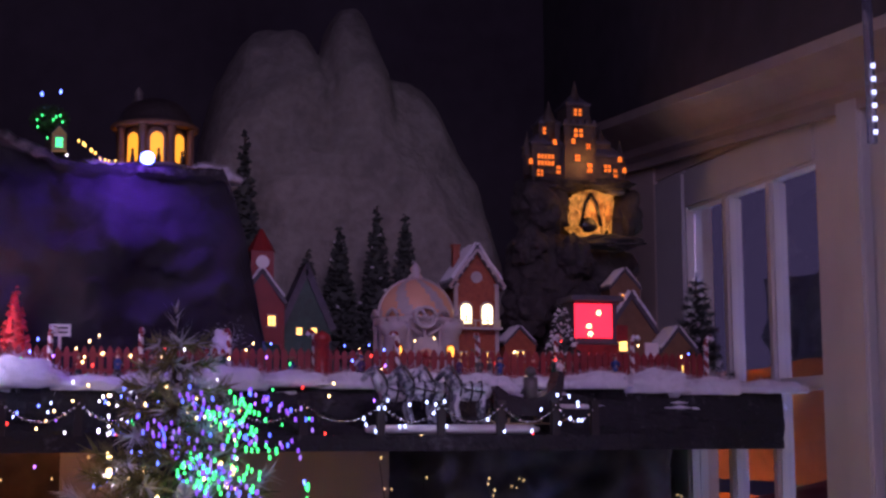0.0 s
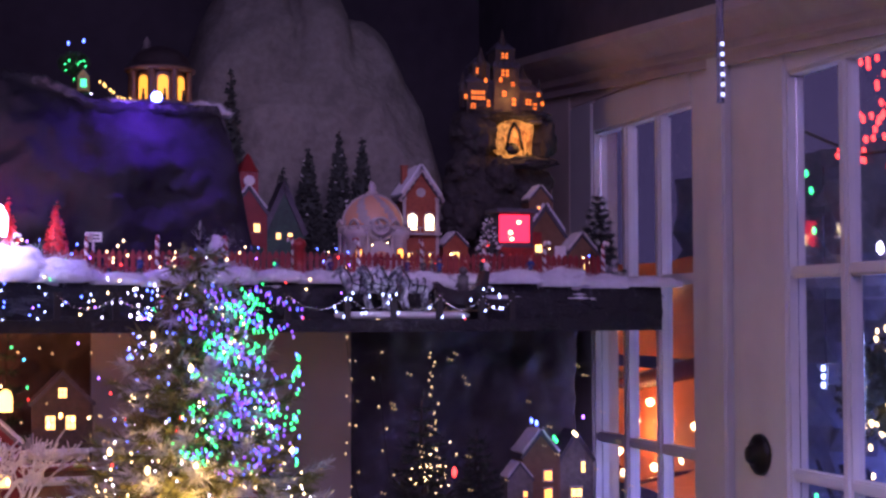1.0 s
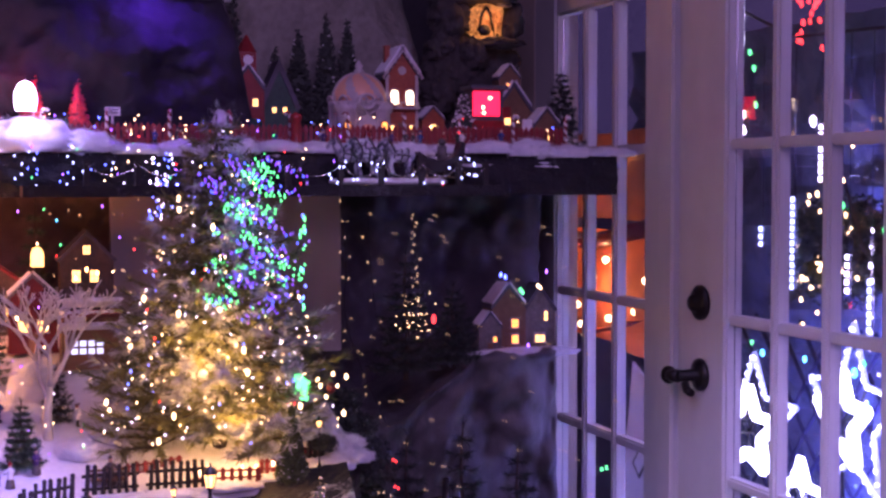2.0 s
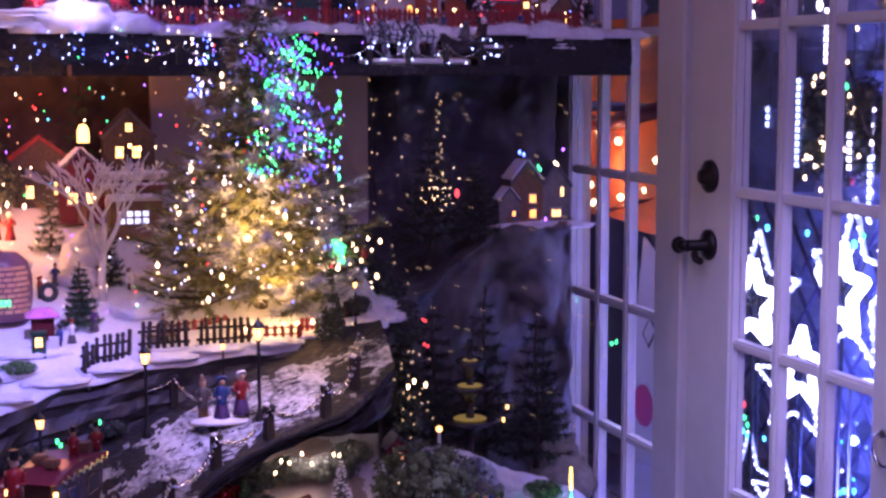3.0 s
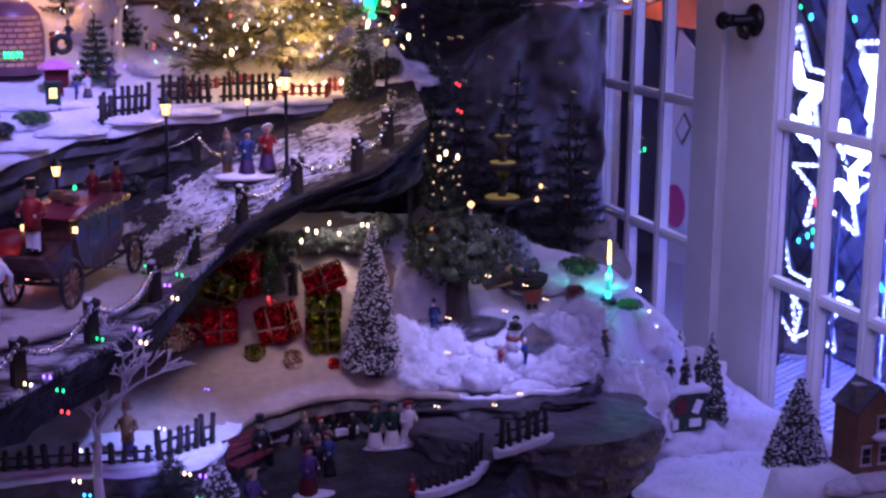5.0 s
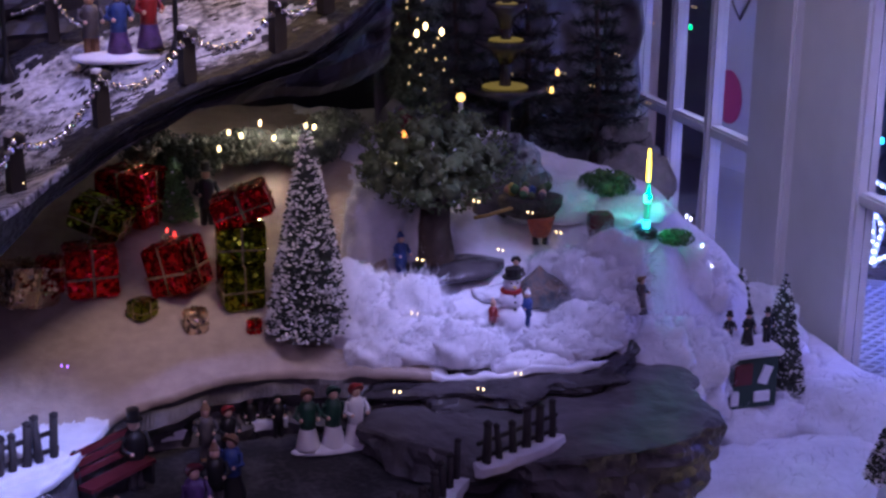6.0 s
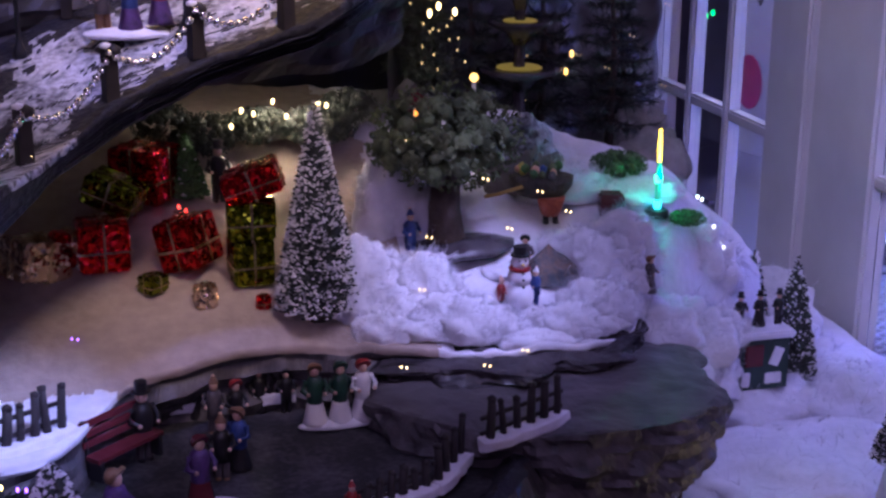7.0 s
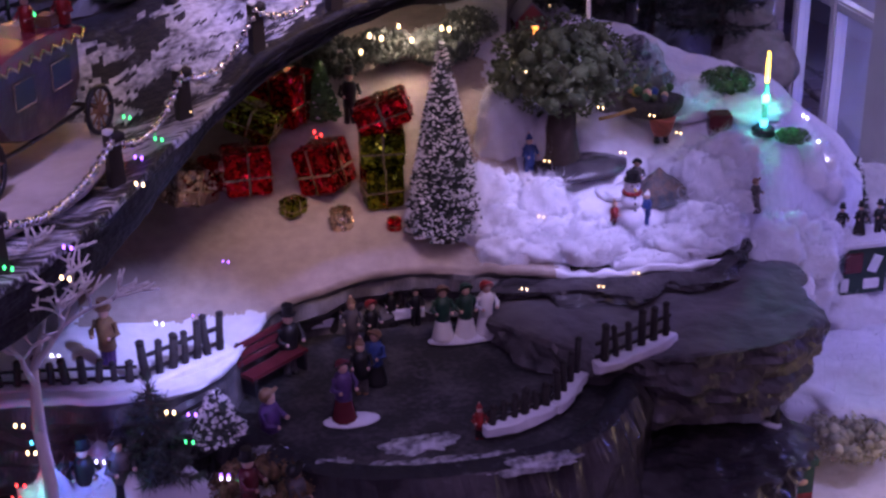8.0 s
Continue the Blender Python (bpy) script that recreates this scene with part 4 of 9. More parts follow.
def house(name, m, w, d, h, roof_h, wall, roof, label, wins=(), door=True, snow=True, glow=WINLIT, chimney=False, category="toy house", over=0.12, storeys=True):
    """A ceramic village house facing -y: wall, gabled roof, snow cap, windows with frames and lit panes, door, chimney."""
    t = thing(name, label, category, m)
    bm = bmesh.new()
    box(bm, (0, 0, h / 2), (w, d, h))
    for s in (-1, 1):
        y = s * d / 2
        a, b, c = bm.verts.new((-w / 2, y, h)), bm.verts.new((w / 2, y, h)), bm.verts.new((0, y, h + roof_h * 0.96))
        bm.faces.new((a, b, c) if s < 0 else (b, a, c))
    box(bm, (0, 0, h * 0.04), (w * 1.07, d * 1.07, h * 0.08))
    if storeys:
        box(bm, (0, -d * 0.5, h * 0.52), (w * 1.04, d * 0.04, h * 0.03))
        for s in (-1, 1):
            box(bm, (s * w * 0.48, -d * 0.5, h * 0.5), (w * 0.06, d * 0.05, h))
    part("wall", bm, wall, t)
    bm = bmesh.new()
    th = roof_h * 0.12
    ln = math.hypot(w / 2, roof_h) * (1 + over)
    ang = math.atan2(roof_h, w / 2)
    for s in (-1, 1):
        cx, cz = s * (w / 4) * (1 + over * 0.6), h + roof_h / 2 - roof_h * over * 0.3 + th * 0.6
        vs = box(bm, (cx, 0, cz), (ln, d * (1 + over), th), ry=s * ang)
    ridge_roof = part("roof", bm, roof, t)
    bm = bmesh.new()
    for s in (-1, 1):
        cx, cz = s * (w / 4) * (1 + over * 0.6), h + roof_h / 2 - roof_h * over * 0.3 + th * 0.6
        for k in range(6):
            u = (k + 0.5) / 6 - 0.5
            box(bm, (cx + u * ln * math.cos(ang), 0, cz - s * u * ln * math.sin(ang) + th * 0.62), (ln / 5.4, d * (1 + over) * 1.006, th * 0.34), ry=s * (ang - 0.10))
    part("shingles", bm, roof, ridge_roof, kind="stuff")
    if snow:
        bm = bmesh.new()
        for s in (-1, 1):
            cx, cz = s * (w / 4) * (1 + over * 0.5), h + roof_h / 2 + th * 1.6
            box(bm, (cx, 0, cz), (ln * 0.86, d * (1 + over * 0.7), th * 0.9), ry=s * ang)
        bmesh.ops.subdivide_edges(bm, edges=bm.edges, cuts=3, use_grid_fill=True)
        for v in bm.verts:
            v.co += Vector((0, 0, 1)) * th * 0.5 * noise.noise(v.co * 90)
        part("snow_cap", bm, SNOW, t, "white snow on the roof")
    for x, z, ww, wh in wins:
        bm = bmesh.new()
        box(bm, (x * w, -d / 2 - 0.0008, z * h), (ww * w * 1.28, 0.0022, wh * h * 1.22))
        box(bm, (x * w, -d / 2 - 0.0016, (z - wh * 0.60) * h), (ww * w * 1.5, 0.0042, wh * h * 0.10))
        box(bm, (x * w, -d / 2 - 0.0014, (z + wh * 0.62) * h), (ww * w * 1.4, 0.0034, wh * h * 0.09))
        f = part("window", bm, AGED if wall is not DARKSTONE else ROOF, t)
        bm = bmesh.new()
        n = 2
        for i in range(n):
            for j in range(2):
                box(bm, (x * w + (i - 0.5) * ww * w * 0.5, -d / 2 - 0.0024, z * h + (j - 0.5) * wh * h * 0.5), (ww * w * 0.44, 0.0012, wh * h * 0.44))
        part("pane", bm, glow, f, "warm lit pane")
    if door:
        bm = bmesh.new()
        box(bm, (0, -d / 2 - 0.001, h * 0.17), (w * 0.2, 0.003, h * 0.32))
        box(bm, (0, -d / 2 - 0.002, h * 0.345), (w * 0.26, 0.005, h * 0.03))
        part("door", bm, BROWN, t)
    if chimney:
        bm = bmesh.new()
        box(bm, (w * 0.28, d * 0.1, h + roof_h * 0.75), (w * 0.13, w * 0.13, roof_h * 0.8))
        box(bm, (w * 0.28, d * 0.1, h + roof_h * 1.17), (w * 0.17, w * 0.17, roof_h * 0.09))
        part("chimney", bm, STONE, t)
    return t


def arch(bm, w, h, depth, m, mi=0, n=8):
    """A round-headed panel standing on z = 0, facing -y, placed by the matrix m."""
    pts = [(-w / 2, 0.0), (w / 2, 0.0)] + [(w / 2 * math.cos(math.pi * k / n), h - w / 2 + w / 2 * math.sin(math.pi * k / n)) for k in range(n + 1)]
    front = [bm.verts.new(m @ Vector((x, -depth, z))) for x, z in pts]
    rear = [bm.verts.new(m @ Vector((x, 0.0, z))) for x, z in pts]
    bm.faces.new(front).material_index = mi
    bm.faces.new(rear[::-1]).material_index = mi
    for k in range(len(pts)):
        j = (k + 1) % len(pts)
        bm.faces.new((front[j], front[k], rear[k], rear[j])).material_index = mi


def figurine(m, h, coat, legs, hat, label, skirt=False, hat_kind="top", base=False, arm=0.5, category="figurine", group="", seed=0):
    """A small painted figure as one plain mesh."""
    bm = bmesh.new()
    s = h
    if skirt:
        lathe(bm, [(0.20 * s, 0.0), (0.19 * s, 0.06 * s), (0.12 * s, 0.38 * s), (0.09 * s, 0.50 * s)], n=10, mi=1)
    else:
        cyl(bm, (-0.06 * s, 0, 0), (-0.05 * s, 0, 0.42 * s), 0.055 * s, 0.07 * s, 7, 1)
        cyl(bm, (0.06 * s, -0.02 * s, 0), (0.05 * s, 0, 0.42 * s), 0.055 * s, 0.07 * s, 7, 1)
        for x in (-0.06, 0.06):
            ball(bm, (x * s, -0.03 * s, 0.02 * s), 0.055 * s, 3, 1, (1, 1.5, 0.6))
    lathe(bm, [(0.13 * s, 0.30 * s), (0.12 * s, 0.45 * s), (0.14 * s, 0.66 * s), (0.11 * s, 0.75 * s), (0.04 * s, 0.79 * s)], n=10, mi=0)
    for k in (-1, 1):
        tube(bm, [(k * 0.13 * s, 0, 0.71 * s), (k * 0.20 * s, -0.04 * s, 0.56 * s), (k * 0.13 * s, -0.16 * s, (0.45 + 0.18 * arm) * s)], 0.05 * s, 6, 0, 0.035 * s)
        ball(bm, (k * 0.13 * s, -0.17 * s, (0.45 + 0.18 * arm) * s), 0.035 * s, 2, 1)
    ball(bm, (0, -0.005 * s, 0.855 * s), 0.085 * s, 2, 2, (0.9, 0.95, 1.1))
    if hat_kind == "top":
        cyl(bm, (0, 0, 0.915 * s), (0, 0, 0.925 * s), 0.12 * s, 0.12 * s, 12, 3)
        cyl(bm, (0, 0, 0.92 * s), (0, 0, 1.06 * s), 0.075 * s, 0.08 * s, 12, 3)
    elif hat_kind == "bonnet":
        ball(bm, (0, 0.03 * s, 0.885 * s), 0.105 * s, 3, 2, (1, 0.9, 0.95))
        cyl(bm, (0, -0.05 * s, 0.90 * s), (0, -0.01 * s, 0.93 * s), 0.12 * s, 0.11 * s, 12, 3)
    else:
        cyl(bm, (0, 0, 0.90 * s), (0, 0.02 * s, 1.02 * s), 0.09 * s, 0.03 * s, 10, 3)
        ball(bm, (0, 0.02 * s, 1.03 * s), 0.03 * s, 2, 1)
    if base:
        ball(bm, (0, 0, -0.015 * s), 0.30 * s, 4, 2, (1.2, 1.0, 0.14), 0.1)
    return solid("figurine", bm, [coat, legs, SKIN, hat, SNOW], label, category, m, group)


def horse_mesh(bm, o, h, mi=0, mane=1, lift=0.0, flip=1):
    """A standing horse that faces -x, with its hooves on o."""
    ox, oy, oz = o
    s = h

    def P(x, y, z):
        return (ox + x * s * flip, oy + y * s, oz + z * s)

    ball(bm, P(0.06, 0, 0.60), 0.20 * s, mi, 2, (1.7, 0.85, 0.9))
    ball(bm, P(0.30, 0, 0.62), 0.17 * s, mi, 2, (1.0, 0.95, 1.0))
    tube(bm, [P(-0.18, 0, 0.66), P(-0.30, 0, 0.84), P(-0.37, 0, 0.98)], 0.13 * s, 8, mi, 0.075 * s)
    tube(bm, [P(-0.34, 0, 1.0), P(-0.46, 0, 0.92), P(-0.56, 0, 0.80)], 0.085 * s, 8, mi, 0.045 * s)
    for y in (-0.04, 0.04):
        cyl(bm, P(-0.33, y, 1.03), P(-0.33, y, 1.11), 0.022 * s, 0.004 * s, 5, mi)
    tube(bm, [P(-0.29, 0, 1.06), P(-0.20, 0, 0.95), P(-0.10, 0, 0.78)], 0.035 * s, 6, mane, 0.02 * s)
    tube(bm, [P(0.44, 0, 0.68), P(0.54, 0, 0.55), P(0.53, 0, 0.30)], 0.045 * s, 6, mane, 0.02 * s)
    for x, y, k in ((-0.16, -0.09, lift), (-0.16, 0.09, 0), (0.28, -0.09, 0), (0.30, 0.09, lift * 0.6)):
        tube(bm, [P(x, y, 0.55), P(x - 0.02 - 0.10 * k, y, 0.30 + 0.1 * k), P(x + 0.01 - 0.02 * k, y, 0.05 + 0.12 * k), P(x - 0.02, y, 0.0 + 0.12 * k)], 0.065 * s, 7, mi, 0.042 * s)
        cyl(bm, P(x - 0.02, y, 0.0 + 0.12 * k), P(x - 0.02, y, 0.05 + 0.12 * k), 0.055 * s, 0.045 * s, 8, 2)
    # collar, girth and straps of the harness
    for x, z, r in ((-0.14, 0.64, 0.185), (0.06, 0.60, 0.185), (0.24, 0.62, 0.178)):
        pts = [P(x + 0.02 * math.cos(a), 0.96 * r * math.sin(a), z + r * math.cos(a)) for a in [i * math.pi / 8 for i in range(17)]]
        tube(bm, pts, 0.018 * s, 5, 2)
    tube(bm, [P(-0.14, -0.17, 0.68), P(0.06, -0.185, 0.62), P(0.30, -0.175, 0.60)], 0.014 * s, 5, 2)


def street_lamp(m, h, label, lit=True, group="street lamps on the terraces"):
    t = thing("street_lamp", label, "street lamp", m, group)
    bm = bmesh.new()
    lathe(bm, [(0.05 * h, 0), (0.05 * h, 0.05 * h), (0.03 * h, 0.09 * h), (0.018 * h, 0.14 * h), (0.016 * h, 0.62 * h), (0.03 * h, 0.64 * h), (0.016 * h, 0.66 * h), (0.015 * h, 0.76 * h), (0.045 * h, 0.79 * h)], n=10)
    part("post", bm, IRON, t)
    bm = bmesh.new()
    lathe(bm, [(0.034 * h, 0.79 * h), (0.052 * h, 0.90 * h)], n=6)
    part("lantern", bm, LAMPLIT if lit else WHITE, t, "glowing amber lantern glass" if lit else "pale lantern glass")
    bm = bmesh.new()
    for k in range(6):
        a = 2 * math.pi * k / 6
        tube(bm, [(math.cos(a) * 0.036 * h, math.sin(a) * 0.036 * h, 0.785 * h), (math.cos(a) * 0.055 * h, math.sin(a) * 0.055 * h, 0.905 * h)], 0.005 * h, 4)
    lathe(bm, [(0.066 * h, 0.90 * h), (0.066 * h, 0.912 * h), (0.04 * h, 0.955 * h), (0.012 * h, 0.97 * h), (0.012 * h, 0.985 * h), (0.001, 1.0 * h)], n=6)
    part("cap", bm, IRON, t)
    return t


def picket_fence(m, length, h, count, label, wood=PICKET, snow=True, crooked=0.25, seed=1, group="", pole=0.0035, name="fence"):
    rnd = random.Random(seed)
    t = thing(name, label, "fence", m, group)
    for k in range(count):
        bm = bmesh.new()
        x = (k + 0.5) / count * length
        hh = h * (0.85 + crooked * 0.6 * rnd.random())
        lean = crooked * 0.25 * rnd.uniform(-1, 1)
        w = pole * (1 + 0.4 * rnd.random())
        if crooked >= 0.3:
            top = (x + lean * hh, 0.001 * rnd.uniform(-1, 1), hh)
            tube(bm, [(x, 0, 0), (x + lean * hh * 0.5 + 0.0008 * rnd.uniform(-1, 1), 0, hh * 0.5), top], w * 1.05, 7, r1=w * 0.9)
            ball(bm, top, w * 1.15, sub=1, s=(1, 1, 0.8), rough=0.25)
            part("picket", bm, wood, t)
            continue
        poly = [(-w, 0), (w, 0), (w, hh * 0.88), (0.0, hh), (-w, hh * 0.88)]
        lo = [bm.verts.new((x + px + lean * pz, -0.0016, pz)) for px, pz in poly]
        hi = [bm.verts.new((x + px + lean * pz, 0.0016, pz)) for px, pz in poly]
        bm.faces.new(lo), bm.faces.new(hi[::-1])
        for i in range(5):
            bm.faces.new((lo[i], hi[i], hi[(i + 1) % 5], lo[(i + 1) % 5]))
        part("picket", bm, wood, t)
    for z in (0.28, 0.66):
        bm = bmesh.new()
        box(bm, (length / 2, 0.003, h * z), (length, 0.0025, h * 0.09))
        part("rail", bm, wood, t)
    if snow:
        bm = bmesh.new()
        box(bm, (length / 2, -0.002, 0.0015), (length * 1.06, 0.021, 0.011))
        bmesh.ops.subdivide_edges(bm, edges=bm.edges, cuts=7, use_grid_fill=True)
        for v in bm.verts:
            k = abs(v.co.x - length / 2) / (length * 0.53)
            v.co.y = -0.002 + (v.co.y + 0.002) * (1 - 0.45 * k ** 4)
            v.co += Vector((0, 0.0035 * noise.noise(v.co * 90 + Vector((seed, 0, 0))), 0.0022 * noise.noise(v.co * 130 + Vector((0, seed, 0)))))
        for f in bm.faces:
            f.smooth = True
        part("snow_base", bm, SNOW, t, "strip of snow along the foot", "stuff")
    return t


def gift(m, w, d, h, foil, label, seed=0, ribbon=GOLD):
    t = thing("gift_box", label, "gift", m, "wrapped gifts on the snow")
    bm = bmesh.new()
    box(bm, (0, 0, h / 2), (w, d, h))
    bevelled(bm, 0.0025, 2)
    bmesh.ops.subdivide_edges(bm, edges=[e for e in bm.edges if e.calc_length() > w * 0.5], cuts=3, use_grid_fill=True)
    for v in bm.verts:
        v.co += Vector((noise.noise(v.co * 120 + Vector((seed, 0, 0))), noise.noise(v.co * 130 + Vector((0, seed, 0))), 0.5 * noise.noise(v.co * 110))) * 0.0014
    part("wrapping", bm, foil, t)
    bm = bmesh.new()
    box(bm, (0, 0, h / 2), (w * 0.05, d * 1.03, h * 1.03))
    box(bm, (0, 0, h / 2), (w * 1.03, d * 0.05, h * 1.034))
    box(bm, (0, 0, h * 0.42), (w * 1.032, d * 1.032, h * 0.05))
    part("ribbon", bm, ribbon, t, "narrow metallic ribbon")
    bm = bmesh.new()
    for a in (0.5, 1.6, 2.9, 4.0, 5.2):
        tube(bm, [(0, 0, h * 1.03), (math.cos(a) * w * 0.14, math.sin(a) * w * 0.14, h * 1.16), (math.cos(a + 0.6) * w * 0.2, math.sin(a + 0.6) * w * 0.2, h * 1.08), (0, 0, h * 1.03)], w * 0.014, 4)
    part("bow", bm, ribbon, t)
    return t


def bead_garland(pts, label, r=0.0034, gap=0.0058, sag=0.016, mats=SILVER, group="bead garlands"):
    """Beads strung from post to post in sagging swags, as one object of beads."""
    bm = bmesh.new()
    for a, b in zip(pts, pts[1:]):
        a, b = Vector(a), Vector(b)
        n = max(4, int((b - a).length * 1.15 / gap))
        for k in range(n):
            u = k / n
            p = a.lerp(b, u) - Vector((0, 0, sag * 4 * u * (1 - u)))
            ball(bm, p, r * (1.0 if k % 2 else 0.75), sub=1)
    return solid("bead_garland", bm, mats, label, "garland", None, group, "stuff")


def light_string(pts, label, bulb=BULB, r=0.0022, gap=0.022, seed=1, wire=IRON, jitter=0.003, group="light strings", name="light_string"):
    """A thin wire with small lamps along it."""
    rnd = random.Random(seed)
    t = thing(name, label, "string lights", Matrix.Identity(4), group)
    line = [Vector(p) for p in smooth_line([tuple(p) for p in pts], 2)]
    bm = bmesh.new()
    tube(bm, line, 0.0006, 4)
    part("wire", bm, wire, t)
    total = sum((b - a).length for a, b in zip(line, line[1:]))
    n = max(2, int(total / gap))
    bm = bmesh.new()
    for p in resample(line, n):
        q = p + Vector([rnd.uniform(-jitter, jitter) for _ in range(3)])
        ball(bm, q, r * 0.8 * (0.8 + 0.5 * rnd.random()), sub=1, s=(0.8, 0.8, 1.3))
    part("bulbs", bm, bulb, t, "small glowing bulbs", "stuff")
    return t


def scatter_lights(name, spots, label, bulb, r=0.003, category="string lights"):
    bm = bmesh.new()
    for p in spots:
        ball(bm, p, r * 0.7, sub=1, s=(0.75, 0.75, 1.35))
    return solid(name, bm, bulb, label, category, None, "loose light clusters", "stuff")


def fluff(bm, count, length, seed):
    """Loose cotton fibres that stand off a surface as thin curved slivers."""
    rnd = random.Random(seed)
    faces = [f for f in bm.faces if f.normal.z > -0.1]
    for _ in range(count):
        f = rnd.choice(faces)
        p = f.calc_center_median()
        d = (f.normal * rnd.uniform(0.15, 0.9) + Vector((rnd.gauss(0, 0.7), rnd.gauss(0, 0.7), rnd.gauss(0, 0.4)))).normalized()
        bend = Vector((rnd.gauss(0, 0.5), rnd.gauss(0, 0.5), rnd.gauss(0, 0.3)))
        side = d.cross(Vector((rnd.random(), rnd.random(), rnd.random()))).normalized() * 0.00024
        l = length * rnd.uniform(0.5, 1.3)
        mid = p + d * l * 0.5
        tip = mid + (d + bend).normalized() * l * 0.5
        a, b, c, e, g = [bm.verts.new(v) for v in (p - side, p + side, mid + side, mid - side, tip)]
        bm.faces.new((a, b, c, e))
        bm.faces.new((e, c, g))


def heap(c, s, label="heap of cotton snow", m=SNOW, rough=0.20, sub=4):
    bm = bmesh.new()
    ball(bm, (0, 0, 0), 1.0, sub=sub, rough=rough)
    for v in bm.verts:
        v.co = Vector((v.co.x * s[0], v.co.y * s[1], max(-0.3, v.co.z) * s[2]))
        cell = noise.voronoi(v.co * 26 + Vector(c) * 9)[0]
        v.co *= 1 + 0.15 * (0.45 - cell[0] ** 1.3) + 0.14 * noise.noise(v.co * 24 + Vector(c) * 9) + 0.05 * noise.noise(v.co * 70)
        v.co += 0.05 * min(s) * Vector((noise.noise(v.co * 60), noise.noise(v.co * 61 + Vector((3, 0, 0))), noise.noise(v.co * 64)))
    bm.normal_update()
    fluff(bm, int(min(900, 9000 * (s[0] + s[1] + s[2]) - 200)) if m is SNOW and s[2] > 0.012 else 0, min(0.019, 0.55 * s[2]), int(abs(c[0]) * 9973 + abs(c[1]) * 131))
    return solid("snow_mound", bm, m, label, "snow", pose(*c), "cotton snow mounds", "stuff")


# ---- the high shelf: toy village ----
Z1 = 1.372
house("church", pose(0.213, 3.72, Z1), 0.066, 0.06, 0.12, 0.045, DARKRED, ROOF, "red ceramic church with lit windows on the snowy shelf",
      [(-0.22, 0.62, 0.22, 0.16), (0.22, 0.78, 0.16, 0.12), (0.0, 0.42, 0.2, 0.12)], chimney=False)
bm = bmesh.new()
box(bm, (0.213, 3.705, 1.505), (0.034, 0.034, 0.13))
cyl(bm, (0.213, 3.705, 1.57), (0.213, 3.705, 1.605), 0.022, 0.002, 8)
tower = solid("church_tower", bm, DARKRED, "red ceramic clock tower beside the church", "toy tower")
bm = bmesh.new()
cyl(bm, (0.213, 3.69, 1.553), (0.213, 3.685, 1.553), 0.010, 0.010, 16)
part("clock_face", bm, WHITE, tower, "white clock face")
house("cottage", pose(0.285, 3.75, Z1), 0.075, 0.06, 0.085, 0.085, GREENP, ROOF, "green cottage with a steep dark roof", [(-0.15, 0.95, 0.10, 0.12), (0.15, 0.95, 0.10, 0.12)], snow=False)
heap((0.215, 3.655, 1.40), (0.03, 0.02, 0.03), "green and red wrapped bundle dusted with snow", GREENP)
heap((0.165, 3.67, 1.42), (0.030, 0.02, 0.06), "pointed pile of cotton snow beside the church")

# domed building
dome = thing("domed_pavilion", "white ceramic pavilion with a striped peach dome", "toy building", pose(0.438, 3.65, Z1))
bm = bmesh.new()
lathe(bm, [(0.072, 0.0), (0.072, 0.012), (0.058, 0.016), (0.058, 0.085), (0.066, 0.09), (0.066, 0.102), (0.056, 0.104)], n=16)
part("wall", bm, AGED, dome)
for k in range(16):
    a = 2 * math.pi * k / 16
    bm = bmesh.new()
    lathe(bm, [(0.005, 0.014), (0.0035, 0.02), (0.003, 0.082), (0.005, 0.09)], c=(0.062 * math.cos(a), 0.062 * math.sin(a), 0), n=8)
    part("column", bm, AGED, dome)
for k in range(10):
    a = 2 * math.pi * k / 10
    bm = bmesh.new()
    tube(bm, [(0.066 * math.cos(a + 0.3 * i / 4), 0.066 * math.sin(a + 0.3 * i / 4), 0.104 + 0.010 * math.sin(math.pi * i / 4)) for i in range(5)], 0.003, 5)
    part("swag", bm, AGED, dome)
dome.scale = (0.98, 0.98, 0.94)
bm = bmesh.new()
lathe(bm, [(0.059 * math.cos(t), 0.100 + 0.066 * math.sin(t)) for t in [i * math.pi / 2 / 15 for i in range(15)]] + [(0.003, 0.167)], n=60)
for f in bm.faces:
    c = f.calc_center_median()
    turn = (math.atan2(c.y, c.x) / (2 * math.pi) + (c.z - 0.1) * 1.6) * 6
    f.material_index = 1 if turn % 1.0 < 0.36 else 0
part("dome", bm, [PEACH, AGED], dome, "peach and white swirled dome")
bm = bmesh.new()
tube(bm, [(0.0605 * math.cos(a), -0.004, 0.100 + 0.0675 * math.sin(a)) for a in [i * math.pi / 20 for i in range(21)]], 0.0022, 6)
part("rim", bm, AGED, dome)
for x in (-0.040, 0.040):
    bm = bmesh.new()
    lathe(bm, [(0.021, 0.014), (0.019, 0.02), (0.018, 0.074), (0.023, 0.080), (0.024, 0.094), (0.018, 0.098)], c=(x, -0.036, 0), n=12)
    for k in range(8):
        a = 2 * math.pi * k / 8
        ball(bm, (x + 0.023 * math.cos(a), -0.036 + 0.023 * math.sin(a), 0.097), 0.0035, sub=1)
    part("bay", bm, AGED, dome)
bm = bmesh.new()
arch(bm, 0.040, 0.060, 0.010, pose(0, -0.056, 0.012))
part("porch", bm, AGED, dome)
bm = bmesh.new()
arch(bm, 0.028, 0.040, 0.003, pose(0, -0.067, 0.012))
part("porch_door", bm, PEACH, dome)
bm = bmesh.new()
